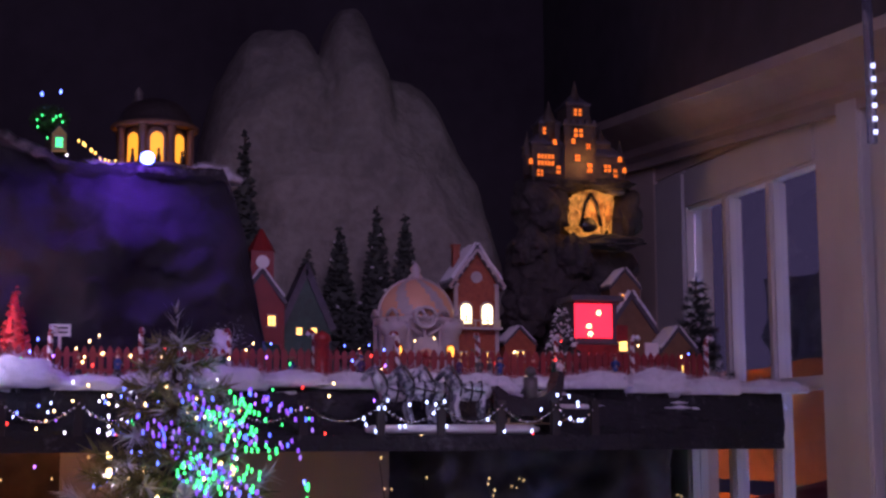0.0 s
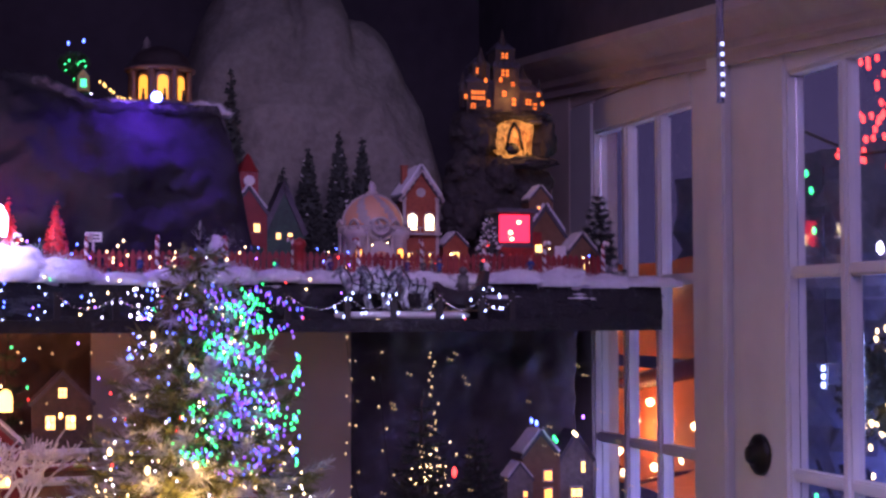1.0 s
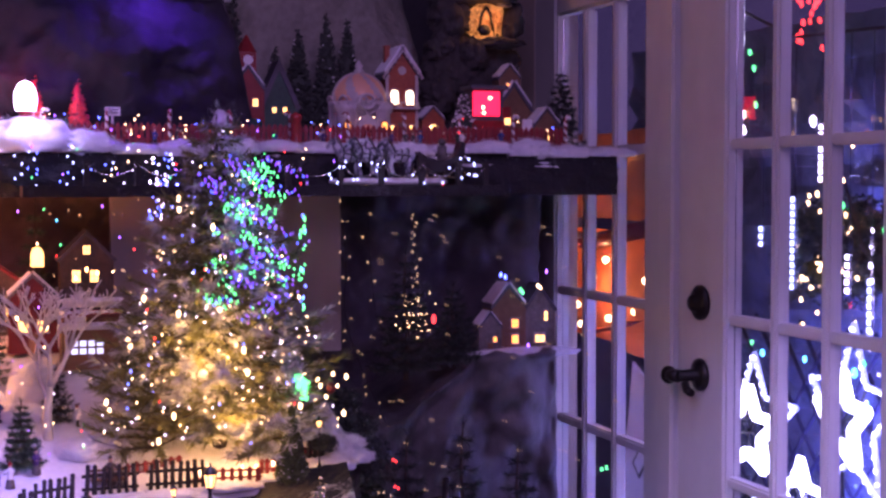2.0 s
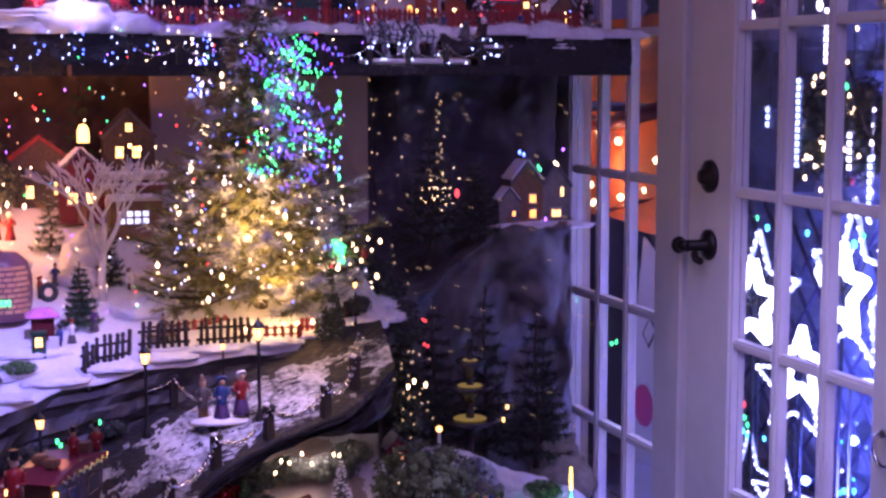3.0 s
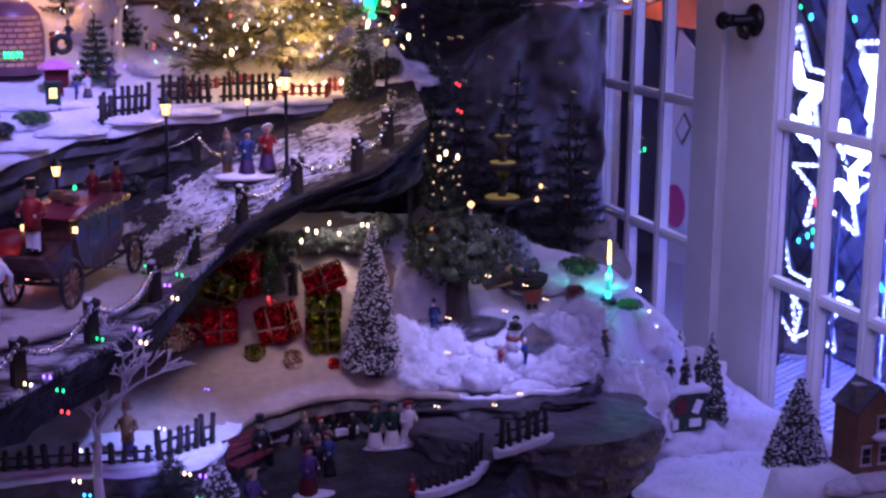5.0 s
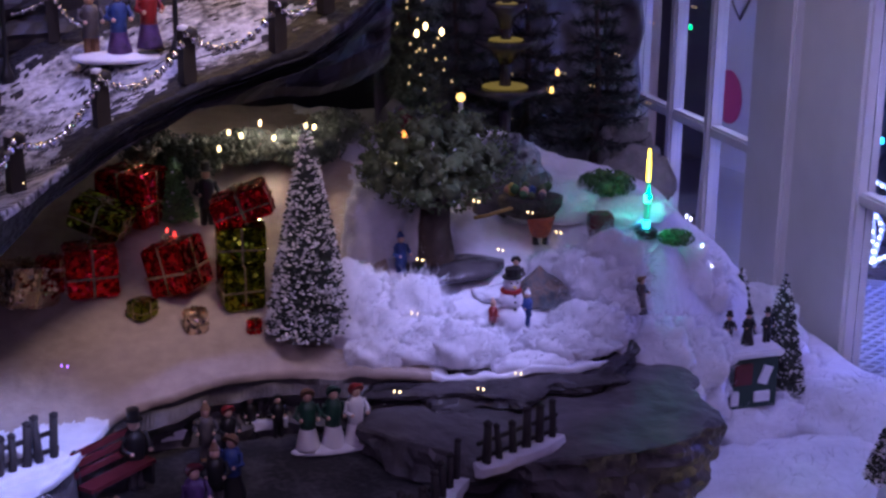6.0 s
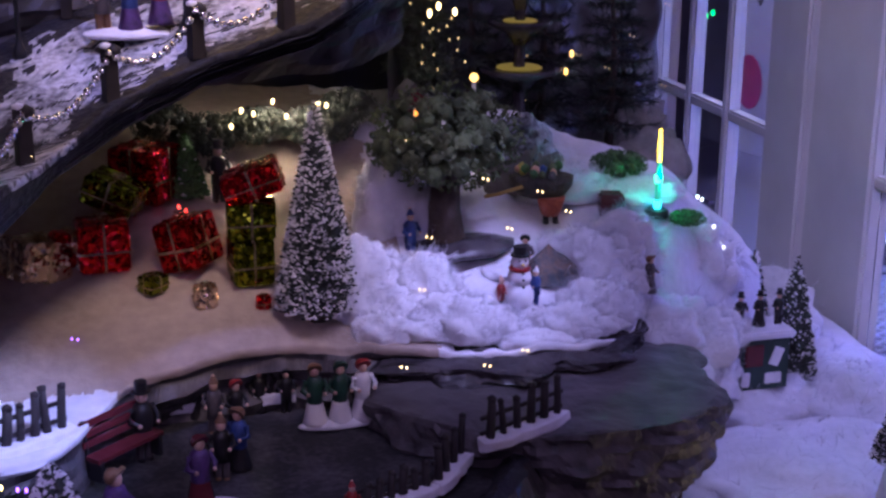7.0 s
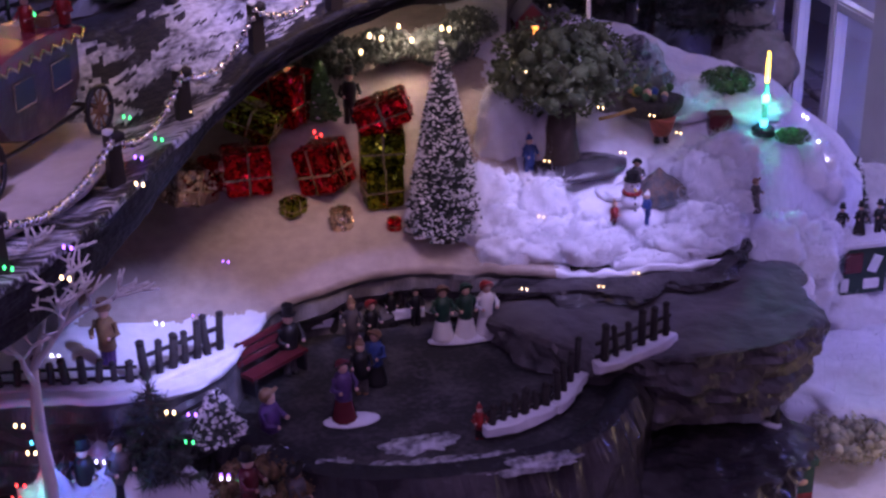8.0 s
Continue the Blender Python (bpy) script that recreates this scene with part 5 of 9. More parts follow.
for s_ in (-1, 1):
    tube(bm, [(s_ * 0.004, -0.066, 0.072), (s_ * 0.020, -0.064, 0.082), (s_ * 0.024, -0.062, 0.096), (s_ * 0.012, -0.064, 0.104), (s_ * 0.006, -0.066, 0.096)], 0.0028, 5)
part("scroll", bm, AGED, dome)
bm = bmesh.new()
lathe(bm, [(0.010, 0.164), (0.012, 0.171), (0.006, 0.176), (0.009, 0.182), (0.001, 0.194)], n=10)
part("finial", bm, AGED, dome)
for x in (-0.040, 0.040):
    bm = bmesh.new()
    arch(bm, 0.015, 0.024, 0.004, pose(x, -0.0535, 0.036))
    w = part("window", bm, BROWN, dome)
    bm = bmesh.new()
    arch(bm, 0.010, 0.018, 0.0015, pose(x, -0.0572, 0.039))
    part("pane", bm, WINORANGE, w)
bm = bmesh.new()
tube(bm, [(0.016 * math.cos(a), -0.066, 0.100 + 0.016 * math.sin(a)) for a in [i * math.pi / 9 for i in range(19)]], 0.0032, 5)
ball(bm, (0, -0.066, 0.10), 0.006, sub=2)
part("crest", bm, AGED, dome)
bm = bmesh.new()
for s, z in ((0.085, 0.004), (0.074, 0.012), (0.062, 0.02)):
    box(bm, (0, -0.062, z), (s, 0.045 - z, 0.008))
part("steps", bm, AGED, dome)
bm = bmesh.new()
lathe(bm, [(0.024, 0.0), (0.024, 0.008), (0.016, 0.018), (0.001, 0.022)], c=(0, -0.080, 0), n=14)
part("canopy", bm, PEACH, dome)

rh = house("red_town_house", pose(0.548, 3.735, Z1), 0.070, 0.062, 0.158, 0.050, ORANGEBRICK, ROOF, "orange red brick town house with bright arched windows and snowy roof",
           [(0.30, 0.27, 0.12, 0.10), (-0.30, 0.27, 0.12, 0.10)], over=0.32)
for x in (-0.017, 0.017):
    bm = bmesh.new()
    arch(bm, 0.022, 0.036, 0.003, pose(x, -0.0305, 0.094))
    w = part("window", bm, AGED, rh)
    bm = bmesh.new()
    arch(bm, 0.016, 0.030, 0.0015, pose(x, -0.0334, 0.096))
    part("pane", bm, mat("bright_window_glow", (1.0, 0.78, 0.42), 0.5, emit=2.6), w, "bright arched pane")
    bm = bmesh.new()
    box(bm, (x, -0.0352, 0.108), (0.0012, 0.001, 0.026))
    box(bm, (x, -0.0352, 0.106), (0.016, 0.001, 0.0012))
    part("glazing_bar", bm, BROWN, w)
bm = bmesh.new()
cyl(bm, (0, -0.0312, 0.168), (0, -0.0345, 0.168), 0.009, 0.009, 16)
part("clock_face", bm, AGED, rh, "round pale clock face")
bm = bmesh.new()
box(bm, (0, -0.037, 0.088), (0.078, 0.014, 0.004))
for k in range(8):
    box(bm, (-0.034 + 0.0098 * k, -0.043, 0.094), (0.0018, 0.0018, 0.010))
box(bm, (0, -0.043, 0.1), (0.072, 0.002, 0.002))
part("balcony", bm, AGED, rh)
bm = bmesh.new()
for x in (-0.033, 0.033):
    box(bm, (x, -0.031, 0.08), (0.006, 0.005, 0.155))
    box(bm, (x, -0.031, 0.156), (0.009, 0.008, 0.005))
part("pilaster", bm, AGED, rh)
bm = bmesh.new()
for s_ in (-1, 1):
    tube(bm, [(s_ * 0.045, -0.040, 0.152), (s_ * 0.024, -0.040, 0.180), (0, -0.040, 0.211)], 0.0028, 5)
    for k in range(5):
        ball(bm, (s_ * (0.042 - 0.0085 * k), -0.040, 0.151 + 0.0115 * k), 0.003, sub=1)
part("bargeboard", bm, AGED, rh)
bm = bmesh.new()
box(bm, (-0.022, 0.01, 0.196), (0.011, 0.011, 0.05))
box(bm, (-0.022, 0.01, 0.222), (0.014, 0.014, 0.004))
part("chimney", bm, ORANGEBRICK, rh)
house("annex", pose(0.622, 3.74, Z1), 0.05, 0.05, 0.065, 0.025, ORANGEBRICK, ROOF, "low brick annex with a lit window", [(0.0, 0.72, 0.22, 0.22)])

hut = thing("glowing_hut", "small hut with a red glowing wall and dark roof", "toy house", pose(0.712, 3.645, Z1))
bm = bmesh.new()
box(bm, (0, 0, 0.030), (0.074, 0.055, 0.060))
part("wall", bm, RED, hut)
bm = bmesh.new()
box(bm, (-0.004, -0.0285, 0.096), (0.060, 0.002, 0.052))
part("lit_panel", bm, REDLIT, hut, "red glowing front panel")
bm = bmesh.new()
box(bm, (0, 0, 0.094), (0.070, 0.054, 0.066))
box(bm, (0, -0.004, 0.130), (0.084, 0.072, 0.008))
part("roof", bm, ROOF, hut)
bm = bmesh.new()
for x, z in ((-0.012, 0.088), (0.004, 0.108), (-0.010, 0.076)):
    ball(bm, (x, -0.031, z), 0.0035, sub=2)
part("bulbs", bm, BULB, hut)
bm = bmesh.new()
box(bm, (0.042, -0.020, 0.078), (0.018, 0.018, 0.024))
part("post_box", bm, RED, hut)
house("barn", pose(0.80, 3.72, Z1), 0.080, 0.06, 0.085, 0.055, BROWN, ROOF, "dark brown barn with a faintly lit window", [(-0.2, 0.75, 0.16, 0.2)])
house("chalet", pose(0.855, 3.66, Z1), 0.06, 0.05, 0.05, 0.035, BROWN, ROOF, "small brown chalet under a snowy roof", [(0.1, 0.5, 0.14, 0.2)])
bm = bmesh.new()
box(bm, (0.795, 3.60, 1.42), (0.022, 0.004, 0.030))
cyl(bm, (0.795, 3.602, 1.37), (0.795, 3.602, 1.41), 0.002)
solid("sign_board", bm, WHITE, "small blank white sign board on a post", "sign")
brush_tree("frosted_shrub", pose(0.662, 3.63, Z1), 0.125, 0.034, "snow speckled bushy tree on the shelf", 5, 0.4, count=500)
fir_tree("snowy_fir", pose(0.900, 3.66, Z1), 0.175, 0.050, "dark fir with snow on its boughs by the window", 12, 9, (DARKLEAF, FROSTN), 0.10, 8, 0.013, 40)
for i, (x, y, h, r) in enumerate(((0.205, 3.86, 0.40, 0.034), (0.432, 3.90, 0.30, 0.030), (0.372, 3.92, 0.26, 0.034), (0.485, 3.92, 0.29, 0.030), (0.315, 3.9, 0.22, 0.03))):
    brush_tree("dark_conifer", pose(x, y, Z1), h * 1.05, r * 1.35, "slim dark conifer in front of the grey mountain", 20 + i, 0.02, count=1100, group="dark conifers on the shelf")

# red fence with candy posts
for k in range(9):
    picket_fence(pose(-0.20 + 0.118 * k, 3.548, Z1 - 0.004), 0.112, 0.056, 10, "red painted picket fence along the shelf edge", REDWOOD, False, 0.06, 30 + k, "red fences of the shelf", 0.0034)
bm = bmesh.new()
tube(bm, [(0, 0, 0.0033 * j) for j in range(21)] + [(0.001, 0, 0.070), (0.004, 0, 0.0735), (0.008, 0, 0.073), (0.011, 0, 0.0685)], 0.0036, 8)
for f in bm.faces:
    c = f.calc_center_median()
    f.material_index = int((math.atan2(c.y, c.x) / (2 * math.pi) + c.z / 0.016) * 2) % 2
cane = solid("candy_cane_post", bm, [WHITE, DARKRED], "red and white candy cane post", "post", pose(-0.205, 3.540, 1.366), "candy cane posts")
for k in range(1, 10):
    copy_thing(cane, pose(-0.205 + 0.118 * k, 3.540, 1.366, 0, 0, 40 * k))
bm = bmesh.new()
lathe(bm, [(0.013, 0), (0.013, 0.006), (0.0105, 0.01), (0.0105, 0.052), (0.013, 0.054), (0.011, 0.062), (0.001, 0.068)], n=14)
solid("pillar_box", bm, RED, "red pillar post box on the shelf", "post box", pose(0.275, 3.525, Z1))
rnd = random.Random(77)
for k in range(9):
    x = (0.0, 0.05, 0.12, 0.47, 0.50, 0.53, 0.58, 0.62, 0.33)[k]
    figurine(pose(x, 3.522, Z1, 0, 0, rnd.uniform(-60, 60)), 0.034, (BLUEC, RED, WHITE, PURPLE, GREYC)[k % 5], BLACKP, (RED, BLACKP, BLUEC)[k % 3], "tiny painted villager on the shelf snow", k % 2 == 0, ("cap", "bonnet")[k % 2], group="shelf villagers")
rnd = random.Random(14)
for k, (bulb, n) in enumerate(((BULBB, 7), (BULBR, 6), (BULBG, 6), (BULBV, 6), (BULB, 10))):
    scatter_lights("fairy_lights", [(rnd.uniform(-0.2, 0.62), 3.53 - 0.03 * rnd.random(), rnd.uniform(1.36, 1.43)) for _ in range(n)], "tiny coloured lights along the red fence", bulb, 0.0028)

# sleigh team on the narrow ledge
team = thing("sleigh_team", "white base with four striped white horses drawing a dark sleigh", "sleigh", pose(0.432, 3.412, 1.297))
bm = bmesh.new()
lathe(bm, [(0.10, 0.0), (0.118, 0.003), (0.12, 0.008), (0.11, 0.012), (0.02, 0.013)], n=28)
for v in bm.verts:
    v.co.y *= 0.32
part("base", bm, WHITE, team, "white snow base")
for k in range(4):
    bm = bmesh.new()
    horse_mesh(bm, (-0.080 + 0.032 * k, 0.010 - 0.018 * (k % 2), 0.011), 0.074, 0, 1, 0.5)
    part("horse", bm, [mat("brindled_white_glaze", (0.50, 0.50, 0.56), 0.4, second=(0.05, 0.05, 0.07), scale=170, patch=(0.46, 0.56)), GREYC, BLACKP], team)
shape = [(0.058, 0.030), (0.072, 0.024), (0.118, 0.024), (0.136, 0.034), (0.148, 0.058), (0.150, 0.082), (0.143, 0.084), (0.136, 0.062), (0.118, 0.050), (0.098, 0.046), (0.080, 0.046), (0.068, 0.056), (0.056, 0.064), (0.050, 0.060), (0.056, 0.048)]
bm = bmesh.new()
sides = [[bm.verts.new((x, y, z)) for x, z in shape] for y in (-0.019, 0.019)]
bm.faces.new(sides[0]), bm.faces.new(sides[1][::-1])
for a in range(len(shape)):
    b = (a + 1) % len(shape)
    bm.faces.new((sides[0][a], sides[1][a], sides[1][b], sides[0][b]))
bmesh.ops.recalc_face_normals(bm, faces=bm.faces)
sleigh = part("sleigh", bm, mat("black_lacquer", (0.022, 0.018, 0.022), 0.25, grain=0.5, scale=60), team, "black curved sleigh")
for y in (-0.015, 0.015):
    bm = bmesh.new()
    tube(bm, [(0.046, y, 0.034), (0.042, y, 0.022), (0.054, y, 0.014), (0.140, y, 0.014), (0.152, y, 0.020)], 0.0018, 5)
    for x in (0.072, 0.118):
        tube(bm, [(x, y, 0.014), (x, y, 0.026)], 0.0016, 5)
    part("runner", bm, GOLD, sleigh)
bm = bmesh.new()
tube(bm, [(0.108, 0, 0.045), (0.108, 0, 0.076)], 0.010, 7)
ball(bm, (0.108, 0, 0.083), 0.008, sub=2)
part("load", bm, GREYC, team)
posts = []
for k, x in enumerate((-0.14, -0.05, 0.04, 0.13, 0.225, 0.325, 0.405, 0.485, 0.56, 0.615)):
    bm = bmesh.new()
    box(bm, (0, 0, 0.021), (0.010, 0.010, 0.042))
    box(bm, (0, 0, 0.044), (0.012, 0.012, 0.005))
    solid("chain_post", bm, PICKET, "short dark wooden post carrying a bead chain", "post", pose(x, 3.372, 1.294), "posts on the ledge")
    posts.append((x, 3.366, 1.335))
bead_garland(posts, "silver bead chain hanging in swags between the posts", 0.0028, 0.0056, 0.022)

# manor on its rock with the glowing cave
def boulder(c, s, label, m, seed, detail=4):
    """A broken rock: a rounded block cut by flat chips."""
    bm = bmesh.new()
    bmesh.ops.create_icosphere(bm, subdivisions=detail, radius=1.0)
    for v in bm.verts:
        q = v.co * 1.7 + Vector((seed * 3.1, seed, 0))
        cell = noise.voronoi(q)[0]
        v.co *= 0.80 + 0.32 * (cell[1] - cell[0]) + 0.22 * noise.noise(q * 0.7) + 0.05 * noise.noise(q * 6)
        v.co = Vector((v.co.x * s[0], v.co.y * s[1], v.co.z * s[2]))
    return solid("boulder", bm, m, label, "rock", pose(*c), "boulders of the crag")


CRAG = mat("brown_crag", (0.016, 0.014, 0.014), 0.8, second=(0.06, 0.052, 0.05), scale=60, bump=1.0)
for k, (x, y, z, a, b, c) in enumerate(((0.745, 3.88, 1.44, 0.12, 0.09, 0.12), (0.70, 3.82, 1.56, 0.085, 0.06, 0.085), (0.80, 3.86, 1.56, 0.085, 0.06, 0.08), (0.690, 3.81, 1.672, 0.055, 0.05, 0.062), (0.845, 3.83, 1.665, 0.036, 0.04, 0.06), (0.765, 3.87, 1.67, 0.085, 0.05, 0.075), (0.66, 3.79, 1.50, 0.045, 0.04, 0.05), (0.755, 3.79, 1.50, 0.05, 0.035, 0.05), (0.665, 3.80, 1.60, 0.035, 0.04, 0.04), (0.80, 3.78, 1.612, 0.062, 0.035, 0.016), (0.72, 3.80, 1.712, 0.07, 0.045, 0.016), (0.80, 3.80, 1.712, 0.055, 0.045, 0.014), (0.735, 3.775, 1.585, 0.035, 0.03, 0.04))):
    boulder((x, y, z), (a, b, c), "rough dark boulder of the crag under the manor", CRAG, k + 1)
# walls, dripstones and side mouth glow by themselves in place of lit stone
cave = thing("cave", "glowing amber cave of dripstone below the manor", "cave", Matrix.Identity(4))
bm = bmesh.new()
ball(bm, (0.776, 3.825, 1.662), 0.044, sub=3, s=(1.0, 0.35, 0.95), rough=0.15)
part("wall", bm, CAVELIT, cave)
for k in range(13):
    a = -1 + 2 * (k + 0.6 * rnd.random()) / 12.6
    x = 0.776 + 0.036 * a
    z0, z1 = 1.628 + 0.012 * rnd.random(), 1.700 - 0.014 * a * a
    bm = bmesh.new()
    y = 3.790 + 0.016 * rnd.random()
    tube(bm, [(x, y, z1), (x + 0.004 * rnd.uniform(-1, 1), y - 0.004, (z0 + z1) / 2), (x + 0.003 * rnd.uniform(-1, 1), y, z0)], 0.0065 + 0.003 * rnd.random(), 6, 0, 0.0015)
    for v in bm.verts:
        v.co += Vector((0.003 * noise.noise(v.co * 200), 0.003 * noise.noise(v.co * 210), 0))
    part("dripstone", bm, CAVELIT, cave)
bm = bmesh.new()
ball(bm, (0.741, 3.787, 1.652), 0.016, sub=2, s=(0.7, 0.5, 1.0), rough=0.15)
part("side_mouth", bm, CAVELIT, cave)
man = thing("manor", "stone manor with bays, a middle tower and amber windows", "toy house", pose(0.745, 3.80, 1.712))
for x0, x1, h, d, cap in ((-0.078, -0.026, 0.060, 0.045, 0.020), (-0.064, -0.030, 0.096, 0.035, 0.014), (-0.024, 0.028, 0.092, 0.060, 0.0), (-0.018, 0.020, 0.128, 0.050, 0.016), (0.030, 0.078, 0.044, 0.045, 0.018), (0.034, 0.060, 0.066, 0.03, 0.012)):
    w = x1 - x0
    xc = (x0 + x1) / 2
    bm = bmesh.new()
    box(bm, (xc, 0, h / 2), (w, d, h))
    for s in (-1, 1):
        box(bm, (xc + s * w * 0.48, -d / 2, h / 2), (w * 0.10, 0.004, h))
    wall = part("wall", bm, DARKSTONE, man)
    bm = bmesh.new()
    box(bm, (xc, 0, h + 0.002), (w * 1.16, d * 1.16, 0.004))
    if cap:
        box(bm, (xc, 0, h + 0.004 + cap / 2), (w * 1.05, d * 1.05, cap), taper=0.35)
    else:
        for k in range(5):
            box(bm, (xc + (k - 2) * w * 0.24, -d / 2, h + 0.007), (w * 0.11, 0.006, 0.007))
    part("roof", bm, ROOF, man)
for x, z, w, h, d in ((-0.056, 0.034, 0.030, 0.022, 0.0225), (-0.034, 0.018, 0.008, 0.016, 0.0225), (-0.052, 0.084, 0.016, 0.013, 0.0175), (-0.003, 0.038, 0.010, 0.012, 0.030), (0.018, 0.022, 0.009, 0.018, 0.030), (-0.001, 0.080, 0.018, 0.016, 0.030), (0.000, 0.116, 0.016, 0.013, 0.025), (0.052, 0.024, 0.014, 0.014, 0.0225), (0.066, 0.016, 0.008, 0.016, 0.0225), (-0.066, 0.012, 0.012, 0.012, 0.0225), (0.016, 0.058, 0.008, 0.010, 0.030)):
    bm = bmesh.new()
    box(bm, (x, -d - 0.001, z), (w * 1.15, 0.003, h * 1.15))
    frame_ = part("window", bm, DARKSTONE, man)
    n = max(2, int(w / 0.006))
    for i in range(n):
        for j in (-1, 1):
            bm = bmesh.new()
            box(bm, (x + (i - (n - 1) / 2) * w / n, -d - 0.0026, z + j * h * 0.25), (w / n * 0.60, 0.001, h * 0.34))
            part("pane", bm, WINAMBER if (i * 2 + j) % 4 else WINORANGE, frame_)
for x, y, z, r, h in ((-0.046, -0.012, 0.096, 0.014, 0.040), (0.001, -0.010, 0.128, 0.013, 0.046), (0.046, -0.006, 0.066, 0.012, 0.036), (-0.082, -0.006, 0.040, 0.010, 0.044), (0.082, -0.006, 0.030, 0.010, 0.046), (0.024, -0.016, 0.092, 0.008, 0.030)):
    bm = bmesh.new()
    lathe(bm, [(r * 0.8, -0.03), (r * 0.8, 0.0), (r, 0.002), (r * 0.9, 0.006), (r * 0.42, h * 0.55), (r * 0.12, h * 0.9), (0.0006, h)], c=(x, y, z), n=10)
    part("turret", bm, DARKSTONE, man)
for x, z in ((-0.082, 0.026), (0.082, 0.018), (-0.010, 0.062), (-0.040, 0.060), (0.074, 0.036)):
    bm = bmesh.new()
    arch(bm, 0.006, 0.009, 0.002, pose(x, -0.031 if abs(x) < 0.03 else -0.0245, z))
    part("slit_window", bm, WINAMBER, man)
lamp("manor_glow", "POINT", pose(0.752, 3.742, 1.745), 0.035, (1.0, 0.40, 0.08), 0.01)
bm = bmesh.new()
for s_ in (-1, 1):
    tube(bm, [(0.768, 3.778, 1.694), (0.768 + s_ * 0.010, 3.778, 1.676), (0.768 + s_ * 0.017, 3.780, 1.640)], 0.0034, 5)
ball(bm, (0.764, 3.782, 1.640), 0.014, sub=2, s=(1.2, 0.5, 0.9), rough=0.3)
part("stable", bm, BLACKP, cave, "small dark stable in the cave's mouth")
for x, z in ((0.74, 1.708), (0.76, 1.712), (0.78, 1.711), (0.80, 1.706), (0.815, 1.698)):
    bm = bmesh.new()
    ball(bm, (x, 3.782, z), 0.015, sub=2, s=(1.1, 0.6, 0.45), rough=0.35)
    part("ledge", bm, STONE, cave)
house("crag_cottage", pose(0.792, 3.715, 1.487), 0.05, 0.04, 0.04, 0.028, BROWN, ROOF, "brown cottage with an orange lit window on the crag", [(0.0, 0.55, 0.3, 0.4)], glow=WINORANGE, door=False)
bm = bmesh.new()
ball(bm, (0.795, 3.74, 1.43), 0.06, sub=3, s=(0.8, 0.7, 1.0), rough=0.2)
solid("boulder", bm, ROCK, "dark boulder under the crag cottage", "rock")

# rotunda on the hill
rot = thing("rotunda", "domed rotunda glowing orange inside on the snowy hill", "toy building", pose(0.055, 3.745, 1.690))
bm = bmesh.new()
lathe(bm, [(0.066, 0.0), (0.066, 0.006), (0.06, 0.008)], n=24)
part("base", bm, STONE, rot)
for k in range(8):
    a = 2 * math.pi * (k + 0.5) / 8
    bm = bmesh.new()
    lathe(bm, [(0.009, 0.006), (0.006, 0.012), (0.0055, 0.058), (0.009, 0.066)], c=(0.055 * math.cos(a), 0.055 * math.sin(a), 0), n=8)
    part("column", bm, BROWN, rot)
bm = bmesh.new()
lathe(bm, [(0.047, 0.006), (0.047, 0.066)], n=32)
part("drum", bm, BROWN, rot)
for k in range(8):
    m_ = pose(0, 0, 0.007, 0, 0, 45 * k) @ pose(0, -0.0445, 0)
    bm = bmesh.new()
    arch(bm, 0.026, 0.056, 0.003, m_)
    surround = part("arch", bm, BROWN, rot)
    bm = bmesh.new()
    arch(bm, 0.019, 0.048, 0.0045, m_)
    part("lit_opening", bm, ROTLIT, surround, "orange glowing arched opening")
    bm = bmesh.new()
    lathe(bm, [(0.004, 0.0), (0.0035, 0.010), (0.0018, 0.016), (0.0025, 0.02), (0.001, 0.023)], n=6)
    bmesh.ops.transform(bm, matrix=m_ @ pose(0.003, -0.007, 0.0), verts=bm.verts)
    part("statuette", bm, BLACKP, rot)
bm = bmesh.new()
lathe(bm, [(0.050, 0.064), (0.062, 0.066), (0.064, 0.072), (0.058, 0.075), (0.056, 0.080), (0.050, 0.094), (0.036, 0.106), (0.018, 0.113), (0.008, 0.115)], n=24)
part("roof", bm, mat("dark_roof_tile", (0.030, 0.022, 0.022), 0.6, grain=0.8, scale=90, bump=0.4), rot)
bm = bmesh.new()
lathe(bm, [(0.062, 0.064), (0.066, 0.066), (0.066, 0.070), (0.062, 0.072)], n=24)
part("cornice", bm, BROWN, rot)
bm = bmesh.new()
lathe(bm, [(0.009, 0.092), (0.010, 0.108), (0.006, 0.112), (0.007, 0.120), (0.001, 0.130)], c=(-0.026, -0.01, 0.0), n=10)
part("finial", bm, STONE, rot)
bm = bmesh.new()
ball(bm, (0.040, 3.66, 1.697), 0.0105, sub=2)
sp = solid("spot_light", bm, SPOTLED, "bright violet blue spot lamp below the rotunda", "lamp")
bm = bmesh.new()
cyl(bm, (0.040, 3.672, 1.690), (0.040, 3.664, 1.696), 0.012, 0.013, 12)
part("housing", bm, IRON, sp)
heap((0.13, 3.70, 1.675), (0.05, 0.04, 0.02), "snow round the rotunda")
heap((-0.02, 3.69, 1.678), (0.05, 0.03, 0.016), "snow round the rotunda")
sponge_tree("lit_tree", pose(-0.10, 3.76, 1.715), 0.075, 0.026, "small green lit tree on the hill", 3)
house("gate_house", pose(-0.085, 3.73, 1.712), 0.020, 0.02, 0.028, 0.012, YELLOW, GREENP, "tiny lit gate house on the hill", [(0, 0.5, 0.5, 0.5)], glow=BULBG, snow=False, door=False)
rnd = random.Random(5)
scatter_lights("tree_lights", [(-0.10 + rnd.gauss(0, 0.014), 3.725, 1.765 + rnd.gauss(0, 0.014)) for _ in range(9)], "green and blue lights on the hill's small tree", BULBG, 0.0026)
